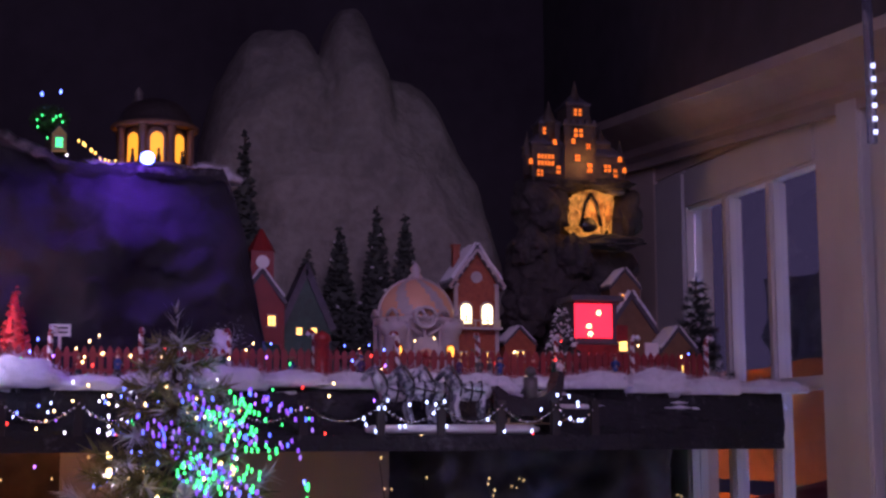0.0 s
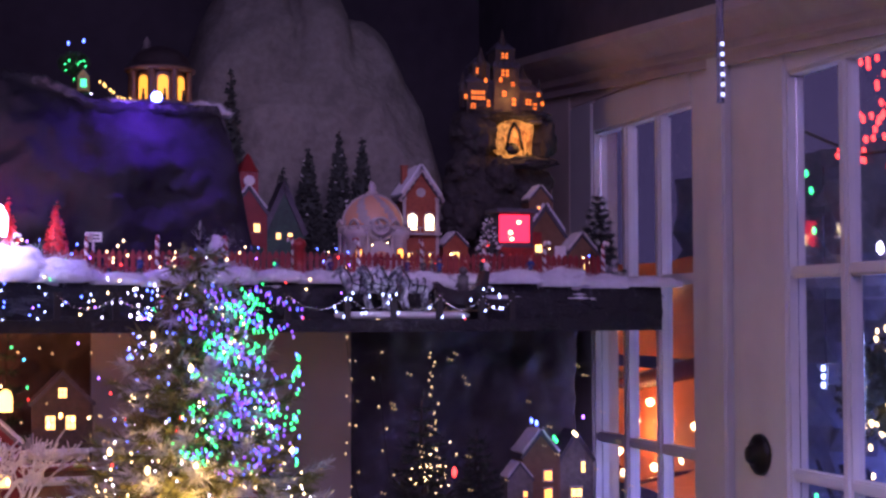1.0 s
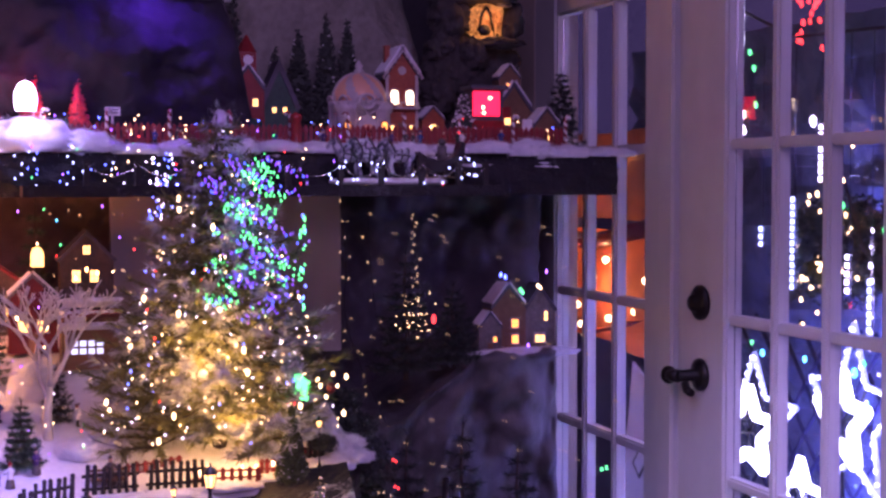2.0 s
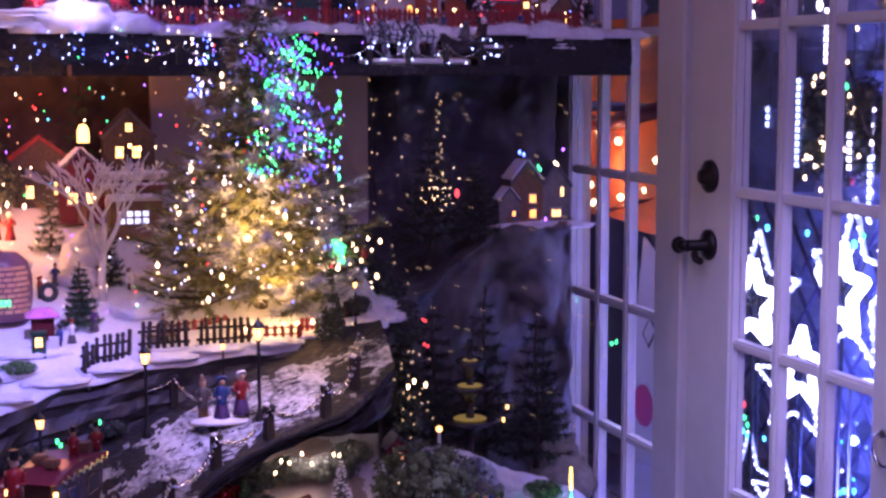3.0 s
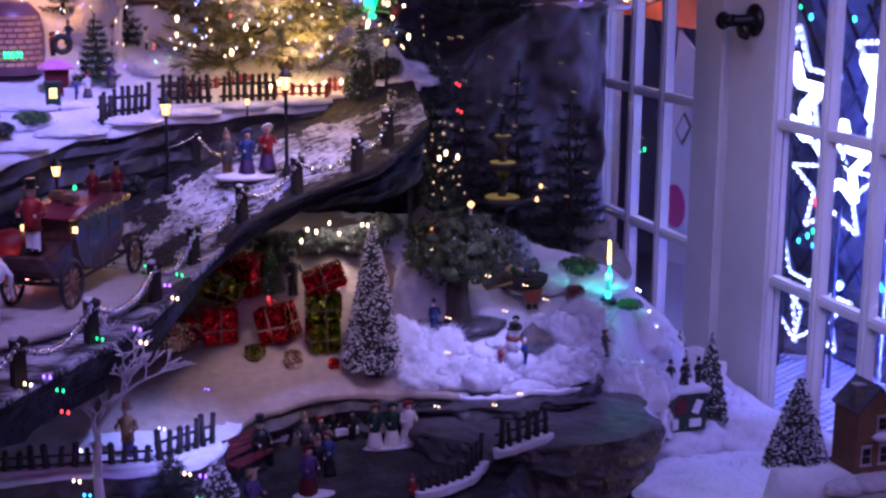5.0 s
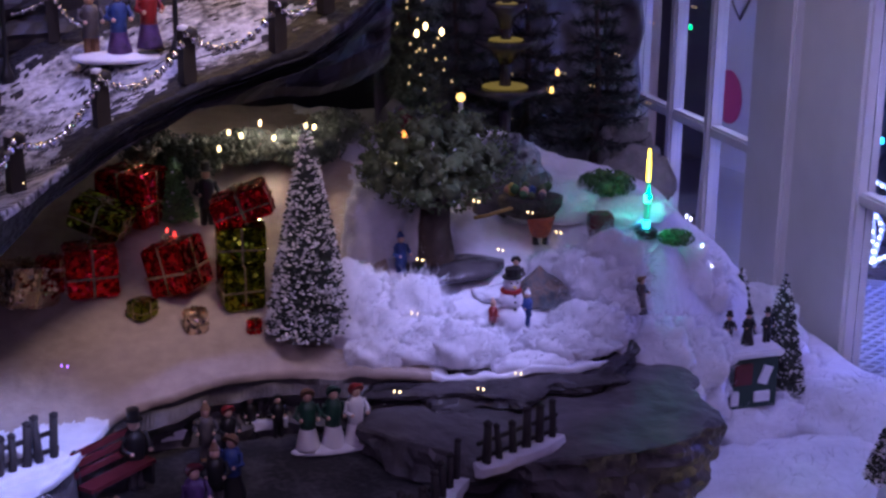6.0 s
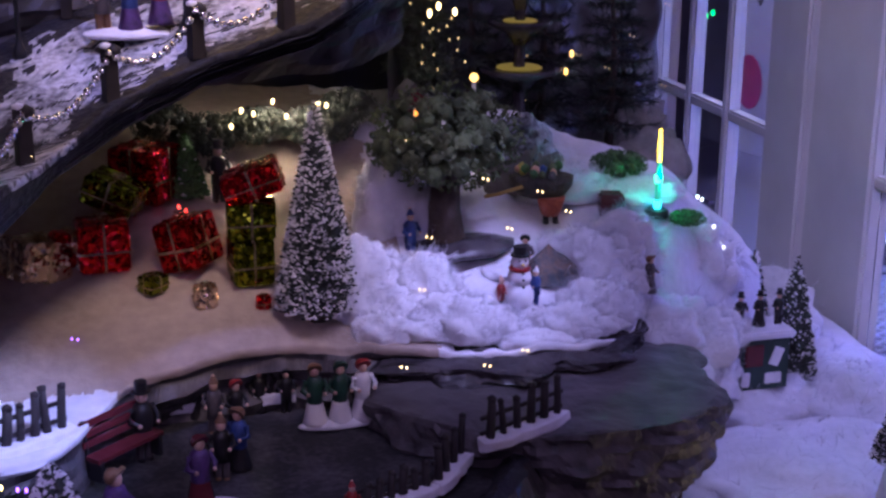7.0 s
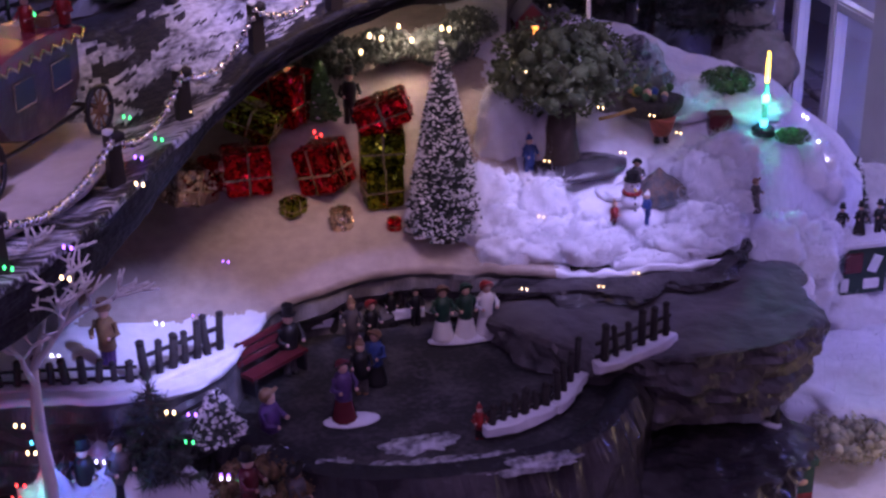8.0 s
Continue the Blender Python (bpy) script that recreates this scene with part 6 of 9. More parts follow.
scatter_lights("tree_lights", [(-0.085, 3.73, 1.805), (-0.112, 3.73, 1.80)], "blue lights on top of the small tree", BULBB, 0.004)
light_string([(-0.055, 3.70, 1.725), (-0.03, 3.69, 1.702), (0.0, 3.685, 1.693)], "yellow lit path up the hill", WINLIT, 0.0028, 0.006)
light_string([(-0.12, 3.70, 1.700), (-0.10, 3.69, 1.698), (-0.075, 3.69, 1.702)], "white lit bridge on the hill", BULBW, 0.002, 0.010)

# red lit corner of the shelf
heap((-0.235, 3.505, 1.372), (0.10, 0.04, 0.045))
heap((-0.13, 3.50, 1.366), (0.06, 0.03, 0.03))
for x, y, h in ((-0.215, 3.60, 0.13), (-0.135, 3.60, 0.125), (-0.30, 3.6, 0.12)):
    brush_tree("tinsel_tree", pose(x, y, 1.375), h, 0.026, "red tinsel tree glowing in red light", 9, 0.0, REDTINSEL, 420, "tinsel trees")
bm = bmesh.new()
lathe(bm, [(0.010, 0.0), (0.012, 0.03), (0.018, 0.034), (0.021, 0.05), (0.020, 0.07), (0.012, 0.086), (0.001, 0.09)], n=16)
for f in bm.faces:
    f.material_index = 1 if f.calc_center_median().z > 0.032 else 0
solid("globe_lamp", bm, [RED, BULBW], "white glowing striped globe lamp on a red stand", "lamp", pose(-0.235, 3.53, 1.40))
bm = bmesh.new()
box(bm, (-0.168, 3.54, 1.405), (0.026, 0.016, 0.034), taper=0.7)
solid("toy_kiosk", bm, GREENP, "small green kiosk on the shelf", "kiosk")
bm = bmesh.new()
box(bm, (-0.075, 3.55, 1.437), (0.028, 0.004, 0.016))
cyl(bm, (-0.075, 3.552, 1.37), (-0.075, 3.552, 1.43), 0.002)
for z in (1.434, 1.440):
    box(bm, (-0.075, 3.5475, z), (0.020, 0.001, 0.0022), 1)
solid("sign_board", bm, [WHITE, BLACKP], "white sign board with dark lines on a post", "sign")

for k in range(15):
    heap((-0.30 + 0.088 * k, 3.492 + 0.006 * math.sin(k * 2.1), 1.362 + 0.004 * math.sin(k * 1.3)), (0.058, 0.022, 0.020 + 0.006 * math.sin(k * 1.7)), "cotton snow spilling over the shelf edge")
scatter_lights("fairy_lights", [(0.30 + 0.30 * rnd.random(), 3.355 + 0.01 * rnd.random(), 1.30 + 0.05 * rnd.random()) for _ in range(26)], "cold white fairy lights on the sleigh team", BULBWB, 0.0030)
lamp("sleigh_light", "POINT", pose(0.40, 3.30, 1.40), 0.05, (0.75, 0.78, 1.0), 0.004)
for bulb, n, x0, x1 in ((BULBWB, 20, -0.36, -0.08), (BULBW, 20, -0.10, 0.16), (BULBB, 24, -0.36, 0.12), (BULBG, 14, -0.3, 0.3), (BULBR, 14, -0.25, 0.6), (BULB, 24, -0.2, 0.6), (BULBV, 12, -0.2, 0.6)):
    scatter_lights("fairy_lights", [(rnd.uniform(x0, x1), 3.455 + 0.012 * rnd.random(), 1.285 + 0.085 * rnd.random()) for _ in range(n)], "small mixed fairy lights over the shelf's edge", bulb, 0.0026)
for bulb, n in ((BULB, 30), (BULBR, 10), (BULBB, 14)):
    scatter_lights("fairy_lights", [(rnd.uniform(-0.30, 0.85), 3.53 + 0.06 * rnd.random(), 1.385 + 0.05 * rnd.random()) for _ in range(n)], "tiny lights among the shelf village", bulb, 0.0022)
for k in range(9):
    x = -0.05 + 0.095 * k
    figurine(pose(x, 3.535, 1.374, 0, 0, 40 * k), 0.030 + 0.004 * (k % 3), (RED, GREYC, GREENP, BLUEC, WHITE)[k % 5], (BLACKP, GREYC, BROWN)[k % 3], (BROWN, BLACKP, RED)[k % 3], "tiny villager figure by the red fence", k % 2 == 0, ("cap", "bonnet")[k % 2], group="villagers of the shelf")
# hanging light tube near the door
tb = thing("light_tube", "hanging meteor light tube with bright white dots", "light tube", pose(0.82, 3.0, 1.625))
bm = bmesh.new()
cyl(bm, (0, 0, 0), (0, 0, 0.24), 0.006, 0.006, 10)
tube(bm, [(0, 0, 0.24), (0, 0, 0.874)], 0.0012, 4)
part("tube", bm, mat("clear_tube", (0.55, 0.58, 0.75), 0.1, trans=0.9), tb)
for k in range(6):
    bm = bmesh.new()
    box(bm, (0, -0.007, 0.012 + 0.0155 * k), (0.0046, 0.003, 0.005))
    part("light", bm, mat("faint_white_led", (0.55, 0.58, 1.0), 0.5, emit=1.1), tb)

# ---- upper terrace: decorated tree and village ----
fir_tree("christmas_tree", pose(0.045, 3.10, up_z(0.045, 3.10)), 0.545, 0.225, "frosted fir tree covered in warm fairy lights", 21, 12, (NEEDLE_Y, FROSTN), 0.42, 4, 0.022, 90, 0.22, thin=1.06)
rnd = random.Random(11)


def tree_spot(rmin=0.55):
    u = 1 - math.sqrt(rnd.random())
    u = 0.06 + 0.92 * u
    a = rnd.random() * 2 * math.pi
    r = 0.225 * (1 - u) ** 0.85 * (rmin + (1.02 - rmin) * rnd.random())
    return (0.045 + r * math.cos(a), 3.10 + r * math.sin(a), up_z(0.045, 3.1) + 0.545 * u)


scatter_lights("tree_lights", [tree_spot() for _ in range(210)], "warm white fairy lights on the fir tree", BULB, 0.0023)
scatter_lights("tree_lights", [tree_spot(0.85) for _ in range(36)], "larger glowing bulbs on the fir tree", BULB, 0.0062)
scatter_lights("tree_lights", [tree_spot() for _ in range(150)], "small white fairy lights on the fir tree", BULBW, 0.0021)
scatter_lights("tree_lights", [tree_spot() for _ in range(60)], "blue fairy lights on the fir tree", BULBB, 0.0026)
scatter_lights("tree_lights", [tree_spot() for _ in range(12)], "red fairy lights on the fir tree", BULBR, 0.0026)
scatter_lights("tree_lights", [(0.045 + rnd.uniform(-0.15, 0.15), 2.965 + 0.02 * rnd.random(), up_z(0, 2.97) + 0.012 + 0.02 * rnd.random()) for _ in range(9)], "bulbs lying on the snow at the tree's foot", BULB, 0.0055)
# coloured light curtain behind the tree
spots = {0: [], 1: [], 2: []}
for k in range(95):
    cx, cz = rnd.uniform(0.017, 0.165), rnd.uniform(1.085, 1.335)
    if (cx - 0.017) / 0.148 + (1.335 - cz) / 0.34 > 1.5 or (cx - 0.017) / 0.148 + 0.3 < (1.18 - cz) / 0.2:
        continue
    for j in range(8):
        u = j - 3.5
        spots[0 if k % 3 else 1].append((cx + 0.0044 * u + rnd.uniform(-0.005, 0.005), 3.02 + 0.02 * rnd.random(), cz - 0.0026 * u + rnd.uniform(-0.007, 0.007)))
for k in range(34):
    spots[2].append((0.172 + rnd.uniform(-0.005, 0.005), 3.03, rnd.uniform(1.09, 1.25)))


def led_field(pts, bulb, label):
    bm = bmesh.new()
    for p in pts:
        box(bm, p, (0.0020, 0.002, 0.0046))
    return solid("light_curtain", bm, bulb, label, "light curtain", None, "light curtains", "stuff")


led_field(spots[0][::2], mat("violet_curtain_led", (0.30, 0.09, 1.0), 0.5, emit=0.7), "curtain of violet light dots behind the fir tree")
led_field(spots[0][1::4], mat("blue_curtain_led", (0.09, 0.13, 1.0), 0.5, emit=1.6), "curtain of blue light dots behind the fir tree")
led_field(spots[0][3::4], mat("lilac_led", (0.42, 0.22, 1.0), 0.5, emit=0.6), "curtain of lilac light dots behind the fir tree")
led_field(spots[1], BULBG, "curtain of green light dots behind the fir tree")
led_field(spots[2][::4], BULBB, "blue light dots along the curtain's edge")
led_field([p for k, p in enumerate(spots[2]) if k % 4], BULBG, "green light dots along the curtain's edge")
blue = [(rnd.uniform(-0.035, 0.005) + 0.01 * (k % 3), 3.40, 1.235 + 0.12 * rnd.random() ** 1.3) for k in range(60)]
led_field(blue[::2], BULBB, "blue light dots hanging beside the fir tree")
led_field(blue[1::2], BULBW, "white light dots hanging beside the fir tree")
# ornaments
bm = bmesh.new()
for k in range(9):
    a = 0.5 + k * 0.5
    box(bm, (0.152 + 0.008 * math.cos(a * 2), 2.955, 0.978 + 0.004 * k - 0.016), (0.010, 0.006, 0.008), ry=a)
ball(bm, (0.152, 2.955, 0.978), 0.014, sub=2, s=(0.7, 0.4, 1.4), rough=0.2)
solid("leaf_ornament", bm, LENSGREEN, "green glowing leaf shaped ornament on the fir tree", "ornament")
for x, y, z, m_ in ((0.105, 3.0, 1.06, DARKRED), (0.0, 2.98, 1.0, WHITE), (0.215, 3.02, 0.965, DARKRED), (0.05, 3.02, 1.24, WHITE)):
    bm = bmesh.new()
    ball(bm, (x, y, z), 0.009, 0, 2, (0.9, 0.9, 1.1))
    cyl(bm, (x, y, z + 0.012), (x, y, z + 0.017), 0.003, 0.003, 6, 1)
    solid("bauble", bm, [m_, GOLD], "round glossy bauble hanging in the fir tree", "ornament", None, "baubles of the fir tree")
light_string([(0.16, 2.96, 0.965), (0.185, 2.94, 0.985), (0.207, 2.93, 1.008), (0.225, 2.95, 0.99), (0.20, 2.98, 0.955)], "warm lights on a drooping bough", BULB, 0.004, 0.022)

for a, b, n in (((-0.135, 3.00), (-0.02, 3.06), 8), ((0.09, 2.995), (0.16, 2.975), 8), ((0.165, 3.02), (0.235, 3.06), 6), ((-0.02, 2.975), (0.09, 2.965), 8)):
    d = Vector((b[0] - a[0], b[1] - a[1], 0))
    picket_fence(pose(a[0], a[1], up_z(*a) - 0.001, 0, 0, math.degrees(math.atan2(d.y, d.x))), d.length, 0.030, n, "low red picket fence round the fir tree", REDWOOD, False, 0.1, n, "red fences round the fir tree", 0.0028)
F = [(-0.283, 2.885), (-0.262, 2.915), (-0.20, 2.95), (-0.188, 2.955), (-0.103, 2.958), (-0.092, 2.958), (0.0, 2.955)]
for i, n in ((0, 3), (1, 6), (3, 7), (5, 8)):
    a, b = F[i], F[i + 1]
    d = Vector((b[0] - a[0], b[1] - a[1], 0))
    picket_fence(pose(a[0], a[1], up_z(*a) - 0.002, 0, 0, math.degrees(math.atan2(d.y, d.x))), d.length, 0.052, n, "crooked black picket fence in the snow", PICKET, True, 0.30, 50 + i, "black fences of the upper terrace", 0.0030)
picket_fence(pose(0.172, 3.02, up_z(0.17, 3.02), 0, 0, 20), 0.05, 0.036, 4, "crooked black picket fence in the snow", PICKET, True, 0.3, 61, "black fences of the upper terrace", 0.0032)
brush_tree("cone_tree", pose(0.135, 2.955, up_z(0.13, 2.95)), 0.130, 0.027, "narrow grey green cone tree on the snow", 12, 0.06, OLIVE, 1800)
sponge_tree("shrub", pose(0.205, 3.03, up_z(0.2, 3.03)), 0.055, 0.022, "dark small shrub at the terrace edge", 4, False, DARKLEAF)
for x, y, a, b in ((-0.50, 2.78, 0.06, 0.012), (-0.41, 2.83, 0.05, 0.010), (-0.33, 2.872, 0.05, 0.009), (-0.24, 2.905, 0.05, 0.008), (-0.15, 2.93, 0.05, 0.008), (-0.06, 2.95, 0.05, 0.008), (0.04, 2.958, 0.05, 0.010), (0.13, 2.975, 0.05, 0.012), (0.21, 3.0, 0.04, 0.014), (-0.44, 2.90, 0.08, 0.014), (-0.36, 2.97, 0.07, 0.012)):
    heap((x, y, up_z(x, y)), (a, 0.024, b), "low drift of cotton snow on the terrace edge")
for x, y in ((0.262, 3.04), (0.262, 3.09)):
    heap((x, y, up_z(x, y) - 0.006), (0.03, 0.035, 0.014), "cotton snow rounding off the terrace's end")
for x, y in ((0.29, 3.06), (0.295, 3.13), (0.30, 3.22), (0.30, 3.32)):
    sponge_tree("shrub", pose(x, y, up_z(x, y) - 0.075), 0.085, 0.045, "dark shrub at the terrace's end", int(y * 1000), False, DARKLEAF)
heap((0.235, 3.03, up_z(0.23, 3.03)), (0.03, 0.02, 0.022))
heap((0.21, 3.08, up_z(0.2, 3.08)), (0.04, 0.03, 0.03))
heap((-0.16, 3.10, up_z(-0.16, 3.1)), (0.06, 0.04, 0.022))
heap((-0.235, 3.32, up_z(-0.2, 3.3)), (0.05, 0.05, 0.06))
# bench with a seated figure
bn = thing("bench", "dark park bench in the snow", "bench", pose(-0.145, 2.985, up_z(-0.14, 2.98)))
bm = bmesh.new()
box(bm, (0, 0, 0.013), (0.055, 0.016, 0.003))
for z in (0.020, 0.026):
    box(bm, (0, 0.009, z), (0.055, 0.002, 0.004))
part("seat", bm, BROWN, bn)
for x in (-0.024, 0.024):
    bm = bmesh.new()
    box(bm, (x, 0, 0.0065), (0.003, 0.014, 0.013))
    part("leg", bm, IRON, bn)
figurine(pose(-0.142, 2.990, up_z(-0.14, 2.98) + 0.003), 0.046, GREYC, GREYC, GREYC, "grey figure seated on the bench", True, "cap")

# round brick kiln, glitter roofs, kiosk
kiln = thing("brick_silo", "round silo of stacked brick rows with a snowy top", "toy building", pose(-0.395, 3.10, up_z(-0.4, 3.1)))
bm = bmesh.new()
lathe(bm, [(0.044, 0.0), (0.050, 0.03), (0.050, 0.07), (0.044, 0.095), (0.028, 0.112), (0.001, 0.118)], n=24)
part("body", bm, mat("mauve_ceramic", (0.22, 0.10, 0.12), 0.35, grain=0.5, scale=60), kiln)
bm = bmesh.new()
box(bm, (0, 0, 0), (0.004, 0.0125, 0.0055))
brick_mesh = mesh_of("brick", bm, PEACH)
for j in range(9):
    z = 0.018 + 0.009 * j
    r = 0.0505 if z < 0.072 else 0.0505 - 0.22 * (z - 0.072)
    for k in range(7):
        a = -2.6 + 0.30 * k + 0.1 * (j % 2)
        ob = new("brick", brick_mesh)
        ob.parent = kiln
        ob.matrix_local = pose(r * math.cos(a), r * math.sin(a), z, 0, 0, math.degrees(a))
bm = bmesh.new()
for k in range(5):
    box(bm, (-0.014 + 0.006 * k, -0.053, 0.034), (0.003, 0.003, 0.010))
part("lit_grille", bm, BULBG, kiln, "green lit grille")
for x, y, w in ((-0.475, 2.98, 0.075), (-0.335, 3.02, 0.045)):
    t = thing("stall", "market stall with a pink glitter roof", "stall", pose(x, y, up_z(x, y)), "stalls on the terrace")
    bm = bmesh.new()
    box(bm, (0, 0, w * 0.42), (w * 0.8, w * 0.7, w * 0.84))
    part("wall", bm, MAROON, t)
    bm = bmesh.new()
    prism(bm, [(-w * 0.6, -w * 0.5), (w * 0.6, -w * 0.5), (w * 0.6, w * 0.5), (-w * 0.6, w * 0.5)], w * 0.84, w * 0.9)
    box(bm, (0, 0, w * 1.02), (w * 1.15, w * 0.95, w * 0.24), taper=0.45)
    part("roof", bm, PINK, t, "pink glitter roof")
kd = thing("kiosk", "small grey green kiosk with a lit door", "kiosk", pose(-0.345, 2.955, up_z(-0.345, 2.955)))
bm = bmesh.new()
box(bm, (0, 0, 0.020), (0.022, 0.016, 0.040))
box(bm, (0, 0, 0.042), (0.026, 0.020, 0.004))
part("body", bm, GREENP, kd)
bm = bmesh.new()
for i in (-1, 1):
    for j in (-1, 1):
        box(bm, (i * 0.003, -0.0085, 0.027 + j * 0.004), (0.005, 0.001, 0.007))
part("window", bm, WINLIT, kd)
bm = bmesh.new()
box(bm, (0.024, 0, 0.024), (0.016, 0.002, 0.020))
part("sign", bm, WHITE, kd)
bm = bmesh.new()
tube(bm, [(0.012 * math.cos(a), 0, 0.014 + 0.012 * math.sin(a)) for a in [i * math.pi / 9 for i in range(19)]], 0.005, 7)
solid("wreath", bm, DARKLEAF, "dark round wreath leaning by a stall", "wreath", pose(-0.322, 3.05, up_z(-0.32, 3.05) + 0.05))
fir_tree("green_fir", pose(-0.270, 3.06, up_z(-0.27, 3.06)), 0.105, 0.036, "small green fir standing in the snow", 9, 9, (NEEDLE, NEEDLE), 0.2, 21, 0.011, 24, 0.2)
twig_tree("bare_tree", pose(-0.225, 3.15, up_z(-0.22, 3.15)), 0.27, "bare white painted tree in the village", 3, WBARK, 0.8, 5)
fir_tree("speckled_fir", pose(-0.205, 3.22, up_z(-0.2, 3.2)), 0.10, 0.030, "dark small fir speckled with frost", 8, 9, (DARKLEAF, FROSTN), 0.3, 22, 0.010, 22)
figurine(pose(-0.395, 3.36, 0.975, 0, 0, 20), 0.055, RED, RED, WHITE, "pair of red cloaked singers by the lit house", True, "bonnet", group="red singers")
figurine(pose(-0.370, 3.35, 0.975, 0, 0, -10), 0.052, RED, RED, WHITE, "pair of red cloaked singers by the lit house", True, "bonnet", group="red singers")
# booth with stepped striped awnings
bt = thing("booth", "market booth with stepped red and white awnings and snow", "stall", pose(-0.135, 3.42, up_z(-0.13, 3.42)))
bm = bmesh.new()
box(bm, (0, 0, 0.05), (0.10, 0.06, 0.10))
part("body", bm, BROWN, bt)
for k in range(3):
    bm = bmesh.new()
    box(bm, (0, -0.034, 0.078 + 0.022 * k), (0.115 - 0.012 * k, 0.035, 0.008), rx=-0.35)
    part("awning", bm, (WHITE, RED, WHITE)[k], bt)
    bm = bmesh.new()
    for j in range(9):
        ball(bm, (-0.05 + 0.0125 * j, -0.045, 0.084 + 0.022 * k), 0.0075, sub=1, s=(1.2, 1.4, 0.5), rough=0.3)
    part("snow", bm, SNOW, bt)
for k in range(4):
    for j in range(2):
        bm = bmesh.new()
        box(bm, (-0.028 + 0.015 * k, -0.0305, 0.034 + 0.014 * j), (0.011, 0.001, 0.010))
        part("pane", bm, mat("cool_window_glow", (0.7, 0.75, 1.0), 0.5, emit=0.7), bt)
house("lit_house", pose(-0.12, 3.66, 0.98), 0.10, 0.07, 0.17, 0.05, DARKSTONE, ROOF, "dark brown house with yellow windows under the shelf", [(-0.2, 0.82, 0.16, 0.14), (0.14, 0.82, 0.16, 0.14), (0.0, 1.12, 0.14, 0.10)], snow=False)
house("lit_house", pose(-0.30, 3.62, 0.98), 0.11, 0.07, 0.13, 0.04, DARKSTONE, REDWOOD, "dark house with a yellow arched lantern above", [(0.3, 0.55, 0.14, 0.2), (-0.2, 0.5, 0.14, 0.2)], snow=False)
bm = bmesh.new()
lathe(bm, [(0.012, 0.0), (0.012, 0.024), (0.008, 0.034), (0.001, 0.038)], n=10)
solid("lantern", bm, WINLIT, "yellow glowing arched lantern on a roof", "lamp", pose(-0.215, 3.585, 1.142))
house("bakery", pose(-0.455, 3.28, up_z(-0.45, 3.28)), 0.12, 0.07, 0.10, 0.04, PEACH, REDWOOD, "peach coloured bakery with glowing awning", [(-0.25, 0.62, 0.2, 0.24), (0.22, 0.62, 0.2, 0.24), (0, 0.95, 0.3, 0.12)])
house("lit_house", pose(-0.60, 3.45, 0.97), 0.13, 0.08, 0.15, 0.05, BROWN, ROOF, "tall brown house with yellow windows", [(-0.25, 0.7, 0.14, 0.14), (0.2, 0.7, 0.14, 0.14), (0, 0.4, 0.14, 0.14)])
scatter_lights("street_bulbs", [(-0.375, 3.30, 1.045), (-0.39, 3.29, 1.035), (-0.345, 3.31, 1.04), (-0.44, 3.23, 1.03), (-0.49, 3.23, 1.05), (-0.42, 3.22, 1.07), (-0.26, 3.42, 1.06), (-0.21, 3.40, 1.045)], "bright warm bulbs strung over the village", BULB, 0.0062)
scatter_lights("street_bulbs", [(-0.125, 3.57, 1.135), (-0.105, 3.57, 1.128), (-0.145, 3.57, 1.12)], "orange red glowing bulbs on a roof", mat("orange_bulb", (1.0, 0.30, 0.06), 0.5, emit=12.0), 0.0055)
rnd = random.Random(31)
for bulb, n in ((BULBR, 13), (BULBV, 12), (BULBG, 12), (BULB, 22), (BULBC, 5)):
    scatter_lights("fairy_lights", [(rnd.uniform(-0.62, -0.05), rnd.uniform(3.38, 3.56), rnd.uniform(0.96, 1.26)) for _ in range(n)], "tiny coloured fairy lights in the dark village", bulb, 0.0030)
for bulb, n in ((BULB, 40), (BULBW, 26), (BULBV, 16), (BULBG, 12), (BULBR, 10)):
    scatter_lights("fairy_lights", [(rnd.uniform(-0.60, -0.12), 3.0 + 0.4 * rnd.random(), up_z(0, 3.1) + 0.01 + 0.12 * rnd.random() ** 2) for _ in range(n)], "tiny mixed fairy lights among the village houses", bulb, 0.0020)
scatter_lights("fairy_lights", [(rnd.uniform(-0.2, 0.0), 3.5, rnd.uniform(1.05, 1.27)) for _ in range(22)], "warm fairy lights under the shelf", BULBDIM, 0.0024)
sponge_tree("dark_shrub", pose(-0.45, 3.5, 0.98), 0.20, 0.10, "dark bush behind the village houses", 15, False, DARKLEAF)

rnd = random.Random(8)
for k in range(10):
    x, y = rnd.uniform(-0.60, -0.26), rnd.uniform(3.18, 3.45)
    heap((x, y, up_z(x, y)), (0.045, 0.035, 0.022))
for k, (x, y) in enumerate(((-0.30, 3.22), (-0.33, 3.17), (-0.46, 3.12), (-0.50, 3.08), (-0.29, 3.0), (-0.31, 2.985), (-0.43, 2.93), (-0.47, 2.90), (-0.25, 3.04), (-0.175, 3.19))):
    figurine(pose(x, y, up_z(x, y), 0, 0, 50 * k), 0.040, (BLUEC, RED, GREYC, PURPLE, WHITE)[k % 5], (GREYC, BLACKP)[k % 2], (BROWN, RED, BLACKP)[k % 3], "small painted villager in the snow village", k % 2 == 0, ("cap", "bonnet")[k % 2], group="villagers of the upper terrace")
for x, y, h in ((-0.53, 3.2, 0.11), (-0.30, 3.36, 0.12), (-0.08, 3.35, 0.10)):
    fir_tree("speckled_fir", pose(x, y, up_z(x, y)), h, h * 0.3, "dark small fir speckled with frost", 8, 9, (NEEDLE, FROSTN), 0.3, int(h * 900), 0.010, 22)
